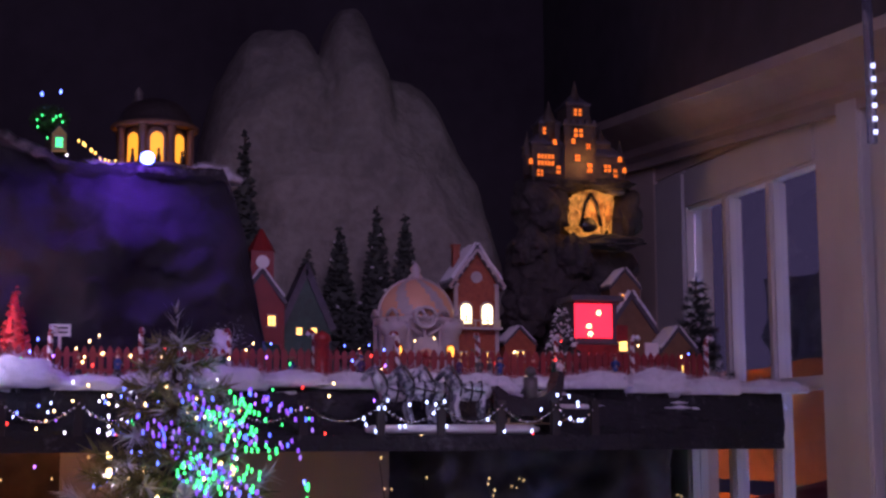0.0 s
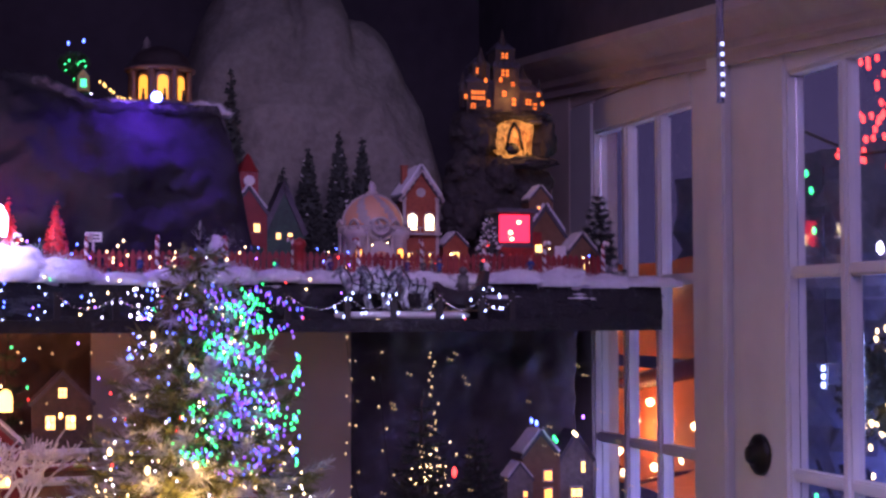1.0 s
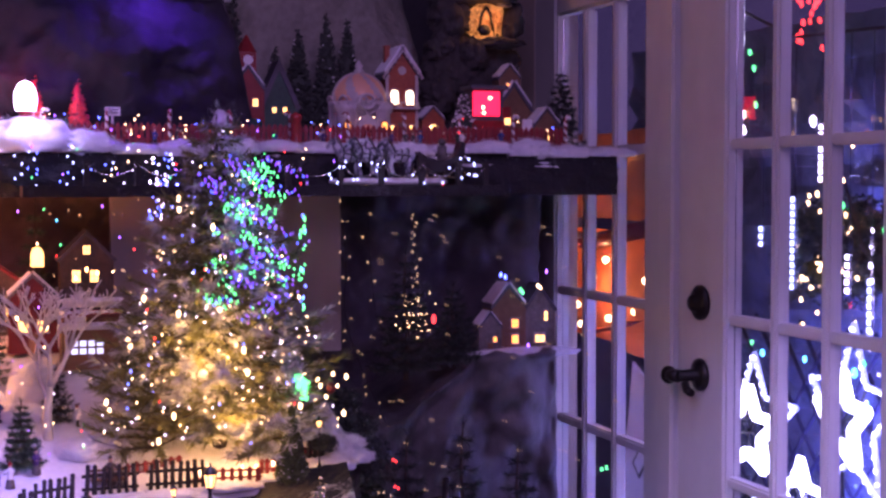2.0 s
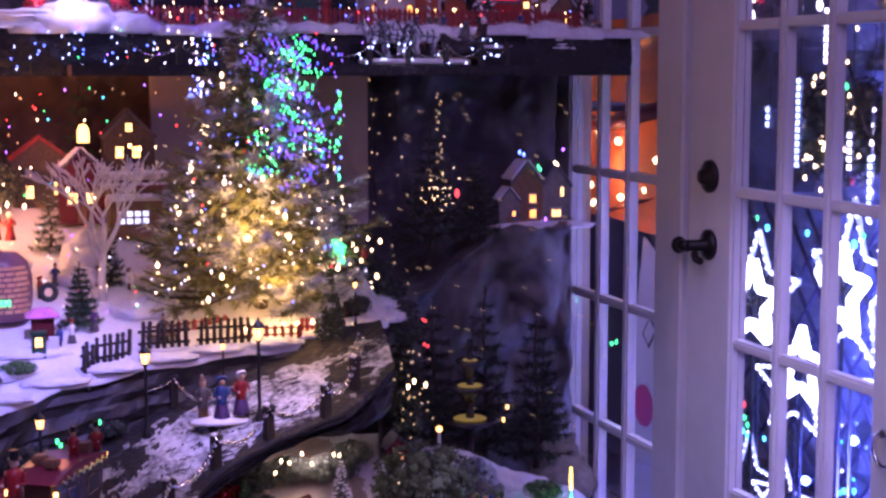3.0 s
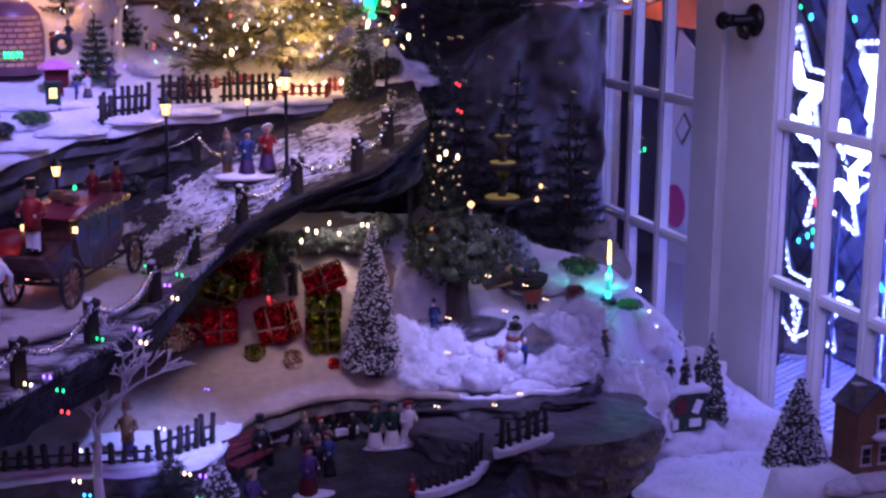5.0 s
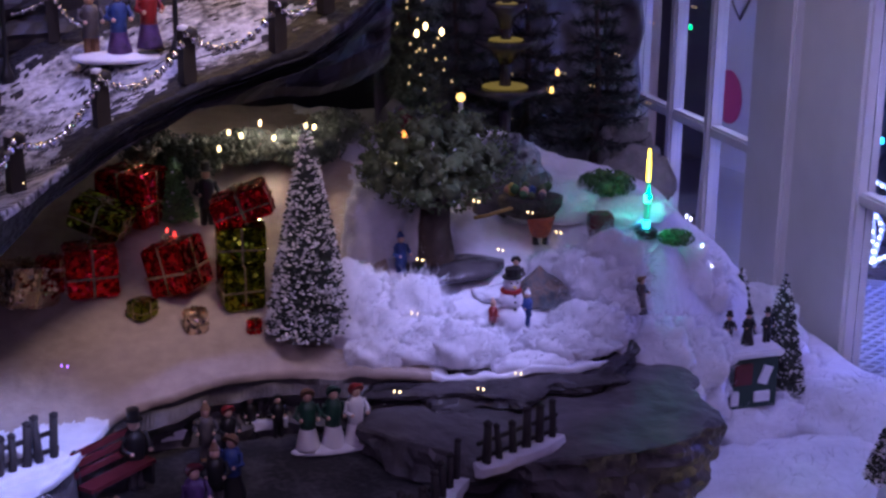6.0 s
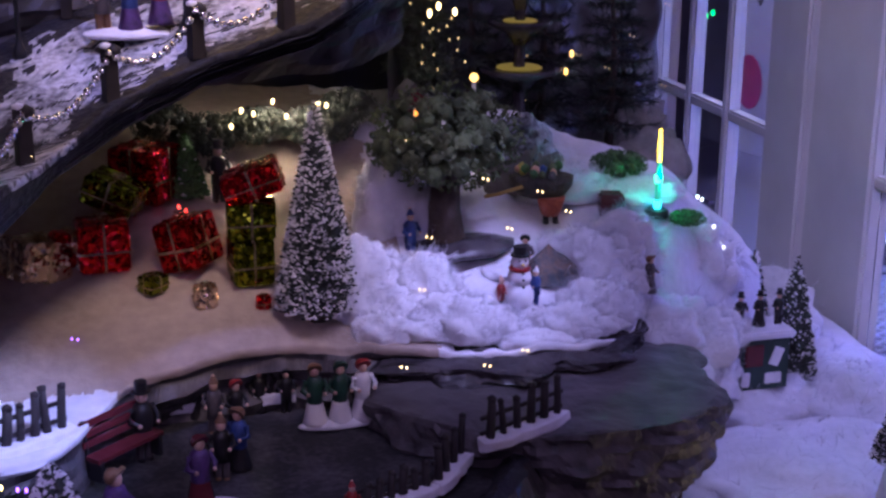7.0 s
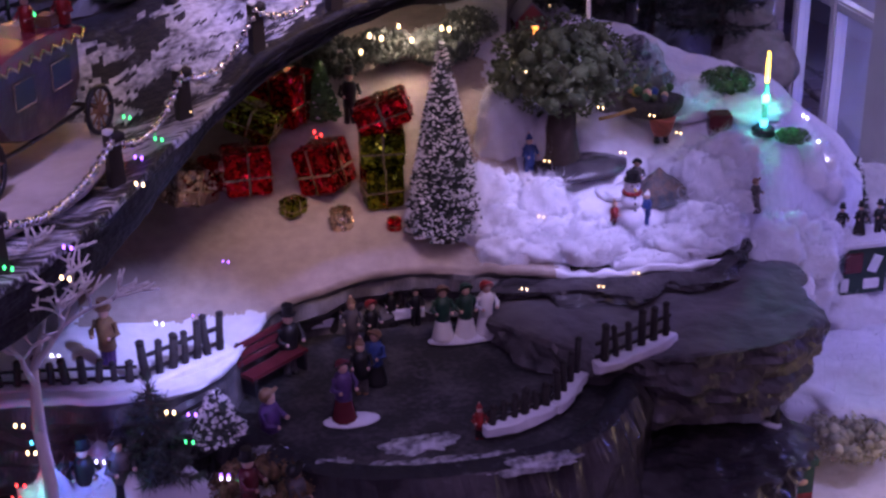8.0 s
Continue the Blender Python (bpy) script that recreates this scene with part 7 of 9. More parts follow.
house("red_shop", pose(-0.23, 3.50, up_z(-0.2, 3.5)), 0.085, 0.06, 0.10, 0.04, MAROON, ROOF, "dark red painted shop with a yellow gable light", [(-0.2, 0.5, 0.2, 0.2), (0.2, 0.5, 0.2, 0.2)])
sponge_tree("dark_shrub", pose(-0.38, 2.90, up_z(-0.38, 2.9)), 0.03, 0.025, "grey mossy shrub by the kiosk", 16, False)
sponge_tree("dark_shrub", pose(-0.44, 2.86, up_z(-0.44, 2.86)), 0.035, 0.03, "grey mossy shrub by the stall", 17, False, DARKLEAF)

for i, (x, y, h, r) in enumerate(((-0.68, 3.66, 0.29, 0.07), (-0.50, 3.66, 0.30, 0.075), (-0.395, 3.68, 0.28, 0.06), (-0.212, 3.70, 0.30, 0.055), (-0.80, 3.62, 0.28, 0.08))):
    fir_tree("backdrop_fir", pose(x, y, 0.96), h, r, "dim evergreen behind the village roofs", 9, 8, (NEEDLE, DARKLEAF), 0.3, 140 + i, 0.018, 22, group="evergreens behind the village")
rnd = random.Random(95)
for bulb, n in ((BULBR, 12), (BULBV, 8), (BULBG, 6), (BULBDIM, 20)):
    scatter_lights("fairy_lights", [(rnd.uniform(-0.75, -0.15), 3.60 + 0.03 * rnd.random(), rnd.uniform(1.04, 1.24)) for _ in range(n)], "tiny mixed lights on the evergreens behind the village", bulb, 0.0024)

# ---- back right: small manor, dark trees, light strings ----
house("half_timbered_house", pose(0.765, 3.66, 0.942), 0.075, 0.06, 0.09, 0.045, BROWN, ROOF, "brown half timbered house with lit windows on the rock ledge",
      [(0.18, 0.62, 0.2, 0.2), (0.18, 0.24, 0.2, 0.2)], glow=WINORANGE, chimney=True)
house("gabled_house", pose(0.845, 3.68, 0.942), 0.07, 0.06, 0.08, 0.05, STONE, ROOF, "dark gabled house with small lit panes", [(0.0, 0.25, 0.3, 0.22), (0.2, 0.85, 0.1, 0.25)], glow=WINLIT, snow=False)
house("porch_house", pose(0.715, 3.63, 0.942), 0.05, 0.04, 0.05, 0.03, STONE, ROOF, "low stone house with a snowy gable", [(0.2, 0.5, 0.14, 0.2)], glow=WINORANGE)
heap((0.80, 3.60, 0.935), (0.12, 0.03, 0.014))
heap((0.70, 3.58, 0.935), (0.06, 0.03, 0.012))
scatter_lights("fairy_lights", [(0.735, 3.60, 1.105), (0.745, 3.60, 1.10)], "blue lamps hung above the houses", BULBB, 0.006)
scatter_lights("fairy_lights", [(0.84, 3.60, 1.11), (0.79, 3.58, 0.955)], "violet lamps near the houses", BULBV, 0.005)
scatter_lights("fairy_lights", [(0.78, 3.60, 1.072), (0.785, 3.60, 1.066)], "green lamps hung above the houses", BULBG, 0.006)
scatter_lights("fairy_lights", [(0.82, 3.60, 1.08), (0.826, 3.60, 1.076)], "amber lamps hung above the houses", BULB, 0.005)
for i, (x, y, z, h, r) in enumerate(((0.42, 3.26, 0.53, 0.30, 0.07), (0.55, 3.32, 0.50, 0.34, 0.09), (0.68, 3.36, 0.46, 0.32, 0.09), (0.73, 3.44, 0.44, 0.26, 0.06), (0.33, 3.18, 0.60, 0.22, 0.055), (0.60, 3.52, 0.93, 0.16, 0.06), (0.48, 3.46, 0.92, 0.24, 0.08))):
    fir_tree("shaded_fir", pose(x, y, z), h, r, "dark fir in deep shade behind the snow scene", 10, 8, (DARKLEAF, DARKLEAF), 0.1, 40 + i, 0.018, 22, group="shaded firs")
rnd = random.Random(91)


def dots(n, xr, yr, zr):
    out = []
    for _ in range(n):
        x, y, z = rnd.uniform(*xr), rnd.uniform(*yr), rnd.uniform(*zr)
        out += [(x, y, z), (x + 0.006, y, z - 0.002)]
    return out


scatter_lights("fairy_lights", dots(34, (0.36, 0.90), (3.38, 3.44), (0.95, 1.25)), "tiny paired warm lights on the dark cloth", BULBDIM, 0.0017)
scatter_lights("fairy_lights", dots(26, (0.36, 0.85), (3.22, 3.28), (0.50, 0.92)), "tiny paired warm lights among the shaded firs", BULBDIM, 0.0016)
light_string([(0.50, 3.46, 1.24), (0.49, 3.46, 1.19), (0.505, 3.46, 1.14), (0.495, 3.46, 1.08)], "hanging string of warm lights", BULBDIM, 0.0020, 0.009, 3, jitter=0.009)
scatter_lights("star_light", [(0.495 + rnd.gauss(0, 0.020), 3.45, 1.035 + rnd.gauss(0, 0.020)) for _ in range(42)], "ball of small warm lights", BULB, 0.0016)
bm = bmesh.new()
ball(bm, (0.535, 3.45, 1.03), 0.007, sub=2, s=(0.6, 0.6, 1.3))
solid("red_lamp", bm, BULBR, "small red lamp next to the light ball", "lamp")
light_string([(0.33, 3.40, 1.26), (0.345, 3.40, 1.15), (0.335, 3.40, 1.05), (0.36, 3.36, 0.95), (0.40, 3.33, 0.85)], "string of warm lights falling down the dark cloth", BULBDIM, 0.0019, 0.020, 5, jitter=0.012)
light_string([(0.40, 3.45, 1.24), (0.405, 3.45, 1.12), (0.42, 3.45, 1.02)], "string of faint warm lights", BULBDIM, 0.0022, 0.032, 6, jitter=0.012)
scatter_lights("fairy_lights", [(0.315, 3.0, 0.845), (0.32, 3.0, 0.842), (0.318, 3.0, 0.80), (0.324, 3.0, 0.797)], "red fairy lights at the terrace's end", BULBR, 0.003)
# tiered fountain with lit basins
ft = thing("tiered_fountain", "dark tiered fountain with dim yellow lit basins", "fountain", pose(0.475, 3.20, 0.555))
for k, (r, z) in enumerate(((0.060, 0.05), (0.045, 0.115), (0.028, 0.165))):
    bm = bmesh.new()
    lathe(bm, [(0.008, z - 0.03), (r * 0.5, z - 0.012), (r, z), (r, z + 0.006), (r * 0.8, z + 0.003), (0.008, z + 0.001)], n=20)
    part("basin", bm, ROCK, ft)
    # emissive disc in each basin stands for dimly lit water
    bm = bmesh.new()
    cyl(bm, (0, 0, z + 0.004), (0, 0, z + 0.0055), r * 0.55, r * 0.5, 14)
    part("glow", bm, mat("dim_yellow_glow", (0.16, 0.11, 0.03), 0.5, emit=0.10, ecol=(0.9, 0.6, 0.12)), ft)
bm = bmesh.new()
cyl(bm, (0, 0, -0.01), (0, 0, 0.21), 0.010, 0.006, 10)
part("stem", bm, ROCK, ft)
scatter_lights("garden_lamp", [(0.553, 3.2, 0.625), (0.545, 3.2, 0.60)], "small yellow garden lamps", WINLIT, 0.006)
# warm lit shrub and pole at the back of the snow
sponge_tree("lit_shrub", pose(0.335, 3.16, 0.56), 0.15, 0.035, "dark slim bush with warm lights", 8, False, DARKLEAF)
scatter_lights("fairy_lights", [(0.335 + rnd.gauss(0, 0.016), 3.12, 0.60 + 0.17 * rnd.random()) for _ in range(26)], "warm lights on the slim bush", BULBDIM, 0.0024)
scatter_lights("fairy_lights", [(0.318, 3.10, 0.703), (0.330, 3.10, 0.712), (0.352, 3.10, 0.704)], "bright warm bulbs over the slim bush", BULB, 0.006)
bm = bmesh.new()
cyl(bm, (0, 0, 0), (0, 0, 0.055), 0.004, 0.003, 8)
ball(bm, (0, 0, 0.058), 0.006, 1, 2)
solid("lamp_post", bm, [WHITE, WINLIT], "short white lamp post at the snow's edge", "street lamp", pose(0.385, 3.12, 0.555))
house("woodcutter_hut", pose(0.30, 3.13, 0.55), 0.045, 0.04, 0.035, 0.022, MAROON, ROOF, "small dark red hut half hidden behind the tree", [(0.1, 0.6, 0.2, 0.3)], glow=WINORANGE, snow=False)
heap((0.29, 3.05, 0.54), (0.03, 0.025, 0.02))
heap((0.735, 3.37, 0.42), (0.06, 0.05, 0.09), "grey heap of cotton snow by the window", WADDING)
heap((0.72, 3.28, 0.43), (0.06, 0.05, 0.06), "grey heap of cotton snow by the window", WADDING)

# ---- the road: carriage, carolers, lamps, bead chain ----
ZR = 0.640
ca = thing("horse_carriage", "maroon horse carriage with two white horses on a snow base", "carriage", pose(-0.376, 2.480, ZR, 0, 0, 61))
bm = bmesh.new()
lathe(bm, [(0.12, -0.002), (0.205, 0.0), (0.210, 0.005), (0.198, 0.009), (0.02, 0.010)], n=36)
for v in bm.verts:
    v.co.y *= 0.42
    v.co.x -= 0.045
    v.co.y += 0.055 * max(0.0, -v.co.x / 0.2)
part("base", bm, mat("tan_snow_base", (0.36, 0.30, 0.27), 0.8, second=(0.50, 0.45, 0.43), scale=60, bump=0.5), ca, "oval tan base dusted with snow")


def coach_side(bm, outline, half, belly=0.0, mi=0):
    """A coachwork shape: an outline seen from the side, drawn out to both sides and bulging a little."""
    rows = []
    for y, k in ((-half, 0.93), (-half * 0.8, 1.0), (half * 0.8, 1.0), (half, 0.93)):
        cx = sum(p[0] for p in outline) / len(outline)
        cz = sum(p[1] for p in outline) / len(outline)
        rows.append([bm.verts.new((1.22 * (cx + (x - cx) * k), y, cz + (z - cz) * k)) for x, z in outline])
    n = len(outline)
    for a, b in zip(rows, rows[1:]):
        for i in range(n):
            bm.faces.new((a[i], a[(i + 1) % n], b[(i + 1) % n], b[i])).material_index = mi
    bm.faces.new(rows[0][::-1]).material_index = mi
    bm.faces.new(rows[-1]).material_index = mi


bm = bmesh.new()
coach_side(bm, [(-0.004, 0.060), (0.006, 0.044), (0.024, 0.036), (0.050, 0.033), (0.076, 0.037), (0.094, 0.047), (0.103, 0.064), (0.105, 0.099), (-0.006, 0.099), (-0.008, 0.078)], 0.027)
part("body", bm, COACHWORK, ca)
bm = bmesh.new()
coach_side(bm, [(-0.058, 0.056), (-0.044, 0.044), (-0.018, 0.040), (-0.002, 0.048), (-0.006, 0.076), (-0.024, 0.078), (-0.034, 0.064), (-0.048, 0.062), (-0.064, 0.074), (-0.067, 0.072)], 0.023)
part("driver_box", bm, COACHWORK, ca)
bm = bmesh.new()
coach_side(bm, [(-0.012, 0.0995), (0.112, 0.0995), (0.114, 0.103), (0.100, 0.109), (0.075, 0.113), (0.045, 0.114), (0.015, 0.111), (-0.008, 0.105), (-0.014, 0.102)], 0.031)
part("roof", bm, ROSE, ca)
for y in (-0.021, 0.021):
    bm = bmesh.new()
    tube(bm, [(-0.056, y, 0.043), (-0.037, y, 0.034), (0.03, y, 0.030), (0.134, y, 0.033), (0.146, y, 0.045)], 0.0022, 5)
    part("spring", bm, BLACKP, ca)
for x, y in ((-0.014, -0.030), (-0.014, 0.030)):
    bm = bmesh.new()
    box(bm, (x, y, 0.090), (0.004, 0.004, 0.006))
    part("lantern", bm, LAMPLIT, ca, "small glowing coach lantern")
for x, y in ((0.10, -0.016), (0.035, 0.012), (0.02, -0.01)):
    bm = bmesh.new()
    box(bm, (x, y, 0.118), (0.018, 0.016, 0.010))
    bevelled(bm, 0.002)
    part("luggage", bm, BROWN, ca)
for x in (0.03, 0.075):
    for y in (-0.0262, 0.0262):
        bm = bmesh.new()
        box(bm, (x * 1.22, y * 1.036, 0.076), (0.028, 0.003, 0.022))
        pane = part("side_window", bm, BLACKP, ca)
        bm = bmesh.new()
        cx, cy = x * 1.22, y * 1.036 + math.copysign(0.001, y)
        tube(bm, [(cx - 0.014, cy, 0.065), (cx + 0.014, cy, 0.065), (cx + 0.014, cy, 0.087), (cx - 0.014, cy, 0.087), (cx - 0.014, cy, 0.065)], 0.0012, 4)
        part("window_frame", bm, GOLD, pane)
bm = bmesh.new()
for k in range(8):
    tube(bm, [(0.0 + 0.016 * k, -0.031, 0.104), (0.008 + 0.016 * k, -0.033, 0.098), (0.016 + 0.016 * k, -0.031, 0.104)], 0.0016, 4)
part("trim", bm, GOLD, ca)
for x, y, r in ((-0.037, -0.034, 0.025), (-0.037, 0.034, 0.025), (0.134, -0.034, 0.020), (0.134, 0.034, 0.020)):
    bm = bmesh.new()
    tube(bm, [(x + r * math.cos(a), y, 0.011 + r + r * math.sin(a)) for a in [i * math.pi / 12 for i in range(25)]], 0.0026, 5)
    wheel = part("wheel", bm, BLACKP, ca)
    bm = bmesh.new()
    for k in range(10):
        a = 2 * math.pi * k / 10
        cyl(bm, (x, y, 0.011 + r), (x + r * math.cos(a), y, 0.011 + r + r * math.sin(a)), 0.0013, 0.0011, 4)
    cyl(bm, (x, y - 0.004, 0.011 + r), (x, y + 0.004, 0.011 + r), 0.005, 0.005, 8)
    part("spokes", bm, BROWN, wheel)
for k, (x, y) in enumerate(((-0.150, -0.026), (-0.180, 0.030))):
    bm = bmesh.new()
    horse_mesh(bm, (x, y, 0.010), 0.092, 0, 0, 0.55 if k else 0.0)
    bmesh.ops.transform(bm, matrix=pose(-0.065, 0, 0) @ pose(0, 0, 0, 0, 0, -34) @ pose(0.065, 0, 0), verts=bm.verts)
    part("horse", bm, [WHITE, GREYC, BLACKP], ca, "white horse in black harness")
bm = bmesh.new()
for y in (-0.012, 0.012):
    tube(bm, [(-0.06, y, 0.045), (-0.105, y + 0.030, 0.062), (-0.155, y + 0.065, 0.078)], 0.0014, 4)
part("reins", bm, BLACKP, ca)
for (x0, y0), (x1, y1) in (((-0.037, -0.034), (-0.037, 0.034)), ((0.134, -0.034), (0.134, 0.034))):
    bm = bmesh.new()
    cyl(bm, (x0, y0, 0.034), (x1, y1, 0.034), 0.0022, 0.0022, 6)
    part("axle", bm, BLACKP, ca)
ca.scale = (1.12, 1.12, 1.12)
figurine(pose(-0.404, 2.429, ZR + 0.083, 0, 0, -30), 0.082, RED, WHITE, BLACKP, "coachman figure in a red coat and black top hat", False, "top")
figurine(pose(-0.323, 2.554, ZR + 0.112, 0, 0, -40), 0.05, RED, BLACKP, BLACKP, "red coated passenger figure on the carriage roof", False, "top", group="carriage passengers")
figurine(pose(-0.291, 2.574, ZR + 0.112, 0, 0, -30), 0.05, RED, BLACKP, BLACKP, "red coated passenger figure on the carriage roof", False, "top", group="carriage passengers")
# toy sack with red hood
sk = thing("toy_sack", "brown cart with a red sack and white fur trim", "toy sack", pose(-0.435, 2.62, 0.640))
bm = bmesh.new()
box(bm, (-0.02, 0, 0.018), (0.07, 0.04, 0.036))
bevelled(bm, 0.004)
part("cart", bm, BROWN, sk)
bm = bmesh.new()
ball(bm, (0.01, -0.008, 0.052), 0.026, sub=2, s=(1.1, 0.9, 0.9), rough=0.1)
part("sack", bm, RED, sk)
bm = bmesh.new()
tube(bm, [(0.01 + 0.028 * math.cos(a), -0.008 + 0.024 * math.sin(a), 0.036) for a in [i * math.pi / 8 for i in range(17)]], 0.006, 6)
part("trim", bm, WHITE, sk)
scatter_lights("cart_lights", [(-0.43, 2.57, 0.672), (-0.42, 2.567, 0.668), (-0.44, 2.57, 0.663), (-0.41, 2.57, 0.660)], "warm red lights under the sack", mat("salmon_bulb", (1.0, 0.28, 0.16), 0.5, emit=8.0), 0.0055)

cr = [(-0.105, 2.825, GREYC, BROWN, BROWN, False, "cap"), (-0.078, 2.81, BLUEC, PURPLE, BLUEC, True, "bonnet"), (-0.048, 2.805, RED, PURPLE, WHITE, True, "bonnet")]
for x, y, c, l, h, s, k in cr:
    figurine(pose(x, y, road_z(x, y) + 0.006, 0, 0, 15), 0.070, c, l, h, "carol singer figure with a song sheet", s, k, group="carol singers")
bm = bmesh.new()
ball(bm, (0, 0, 0), 0.052, sub=3, s=(1.0, 0.55, 0.12), rough=0.05)
solid("figure_base", bm, SNOW, "oval snow base under the carol singers", "figure base", pose(-0.075, 2.813, road_z(-0.075, 2.813) + 0.002))
for x, y, h, lit in ((-0.190, 2.85, 0.150, True), (-0.024, 2.78, 0.165, True), (-0.275, 2.885, 0.105, False), (-0.357, 2.75, 0.125, True), (0.178, 2.95, 0.085, True), (-0.058, 2.905, 0.085, True)):
    z = road_z(x, y)
    street_lamp(pose(x, y, z - 0.002), h, "black street lamp with an amber lantern" if lit else "black street lamp with a pale unlit lantern", lit)
pp = [(-0.53, 2.07), (-0.435, 2.18), (-0.350, 2.32), (-0.258, 2.49), (-0.190, 2.612), (-0.107, 2.70), (-0.021, 2.727), (0.069, 2.725), (0.128, 2.77)]
tops = []
for x, y in pp:
    z = road_z(x, y)
    bm = bmesh.new()
    box(bm, (0, 0, 0.026), (0.014, 0.014, 0.052), taper=0.9)
    ball(bm, (0.004, -0.002, 0.049), 0.0085, 0, 1, (1.1, 1, 0.8), 0.3)
    ball(bm, (-0.003, 0.0, 0.054), 0.006, 1, 1, (1.1, 1, 0.6), 0.3)
    solid("road_post", bm, [PICKET, SNOW], "dark wooden bollard with a bead chain", "post", pose(x, y, z - 0.002, 0, 0, 20), "posts of the road")
    tops.append((x, y - 0.009, z + 0.046))
bead_garland(tops, "gold and silver bead chain hung along the road posts", 0.0050, 0.0078, 0.026)
back = [(-0.215, 2.93), (-0.139, 2.905), (-0.095, 2.83), (0.0, 2.80), (0.10, 2.79)]
tops = []
for x, y in back[:2]:
    z = road_z(x, y)
    bm = bmesh.new()
    box(bm, (0, 0, 0.026), (0.012, 0.012, 0.052))
    ball(bm, (0.003, 0, 0.05), 0.007, 0, 1, (1.1, 1, 0.8), 0.3)
    solid("road_post", bm, PICKET, "dark wooden bollard with a bead chain", "post", pose(x, y, z - 0.002), "posts of the road")
    tops.append((x, y - 0.007, z + 0.048))
tops.append((-0.10, 2.865, road_z(-0.1, 2.865) + 0.02))
bead_garland(tops, "bead chain behind the carol singers", 0.0038, 0.006, 0.012)
bead_garland([(0.128, 2.763, 0.825), (0.15, 2.80, 0.855), (0.135, 2.83, 0.82), (0.16, 2.86, 0.86)], "bead chain looped at the road's end", 0.0032, 0.006, 0.01)
rnd = random.Random(63)
for bulb, pts in ((BULBV, ((-0.30, 2.34), (-0.41, 2.18), (-0.24, 2.53), (-0.47, 2.36), (-0.27, 2.59))), (BULBG, ((-0.345, 2.31), (-0.22, 2.56), (-0.40, 2.13), (-0.25, 2.66))), (BULB, ((-0.30, 2.28), (-0.24, 2.46), (-0.43, 2.16), (-0.19, 2.61))), (BULBR, ((-0.26, 2.56), (-0.40, 2.06)))):
    out = []
    for x, y in pts:
        z = road_z(x, y) + 0.008
        out += [(x, y, z), (x + 0.006, y - 0.002, z - 0.001)]
    scatter_lights("fairy_lights", out, "paired coloured fairy lights on the road edge", bulb, 0.0026)
scatter_lights("fairy_lights", [(-0.335, 2.72, 0.745), (-0.33, 2.72, 0.738), (-0.265, 2.82, 0.745)], "green lights behind the carriage", BULBG, 0.0055)
sponge_tree("shrub", pose(-0.37, 2.80, 0.66), 0.075, 0.05, "dark shrub behind the carriage", 9, False, DARKLEAF)
sponge_tree("shrub", pose(-0.25, 2.885, 0.70), 0.05, 0.03, "dark shrub behind the street lamps", 10, False, DARKLEAF)

# ---- snow terrace: gifts, trees, snowman ----
for x, y, dz, w, d, h, foil, rz, tilt, lab in (
        (-0.119, 2.872, 0.0, 0.056, 0.050, 0.054, REDFOIL, 4, 0, "red foil gift box with a silver ribbon"),
        (-0.106, 2.925, 0.034, 0.062, 0.052, 0.034, GREENFOIL, -24, 20, "green foil gift box leaning on another gift"),
        (-0.020, 2.858, 0.004, 0.050, 0.056, 0.056, REDFOIL, -38, -15, "red foil gift box tilted in the snow"),
        (0.040, 2.832, 0.0, 0.046, 0.046, 0.050, GREENFOIL, 4, 0, "green foil gift box at the bottom of a pile"),
        (0.042, 2.836, 0.049, 0.053, 0.048, 0.042, GREENFOIL, -5, 0, "green foil gift box on top of another"),
        (0.052, 2.842, 0.092, 0.064, 0.050, 0.034, REDFOIL, -12, -20, "red foil gift box slanting on a pile of gifts"),
        (-0.060, 2.985, 0.0, 0.066, 0.060, 0.064, REDFOIL, -38, 0, "dark red foil gift box at the back"),
        (-0.196, 2.868, -0.004, 0.066, 0.056, 0.044, WHITEFOIL, 34, 14, "champagne coloured gift box half sunk in snow"),
        (-0.160, 2.885, -0.002, 0.034, 0.030, 0.036, REDFOIL, 20, 8, "small red foil gift leaning on a champagne one"),
        (-0.069, 2.826, 0.0, 0.028, 0.024, 0.020, GREENFOIL, 40, 0, "small green foil gift"),
        (-0.016, 2.796, 0.0, 0.024, 0.022, 0.026, WHITEFOIL, 10, 0, "small champagne coloured gift"),
        (0.046, 2.786, 0.0, 0.016, 0.016, 0.016, REDFOIL, 0, 0, "small red foil gift")):
    gift(pose(x, y, gift_z(x, y) + dz - 0.002, 0, tilt, rz), w, d, h, foil, lab, x * 50)
bt = brush_tree("flocked_tree", pose(0.104, 2.77, gift_z(0.104, 2.77) - 0.004), 0.240, 0.044, "tall bottle brush tree thick with white flock", 2, 0.52, count=4200)
sponge_tree("oak_tree", pose(0.272, 2.862, gift_z(0.27, 2.862) - 0.003), 0.192, 0.078, "broad olive green sponge tree with a stout brown trunk", 6, True, OLIVE)
bm = bmesh.new()
ball(bm, (0, 0, 0), 0.055, sub=3, s=(1.2, 0.8, 0.22), rough=0.15)
solid("tree_mound", bm, ROCK, "dark earth round the tree's foot", "ground patch", pose(0.29, 2.855, gift_z(0.28, 2.86)))
figurine(pose(0.228, 2.848, gift_z(0.23, 2.85) - 0.001, 0, 0, 20), 0.056, BLUEC, BLUEC, BLUEC, "child figure in blue with a red parcel", False, "cap")
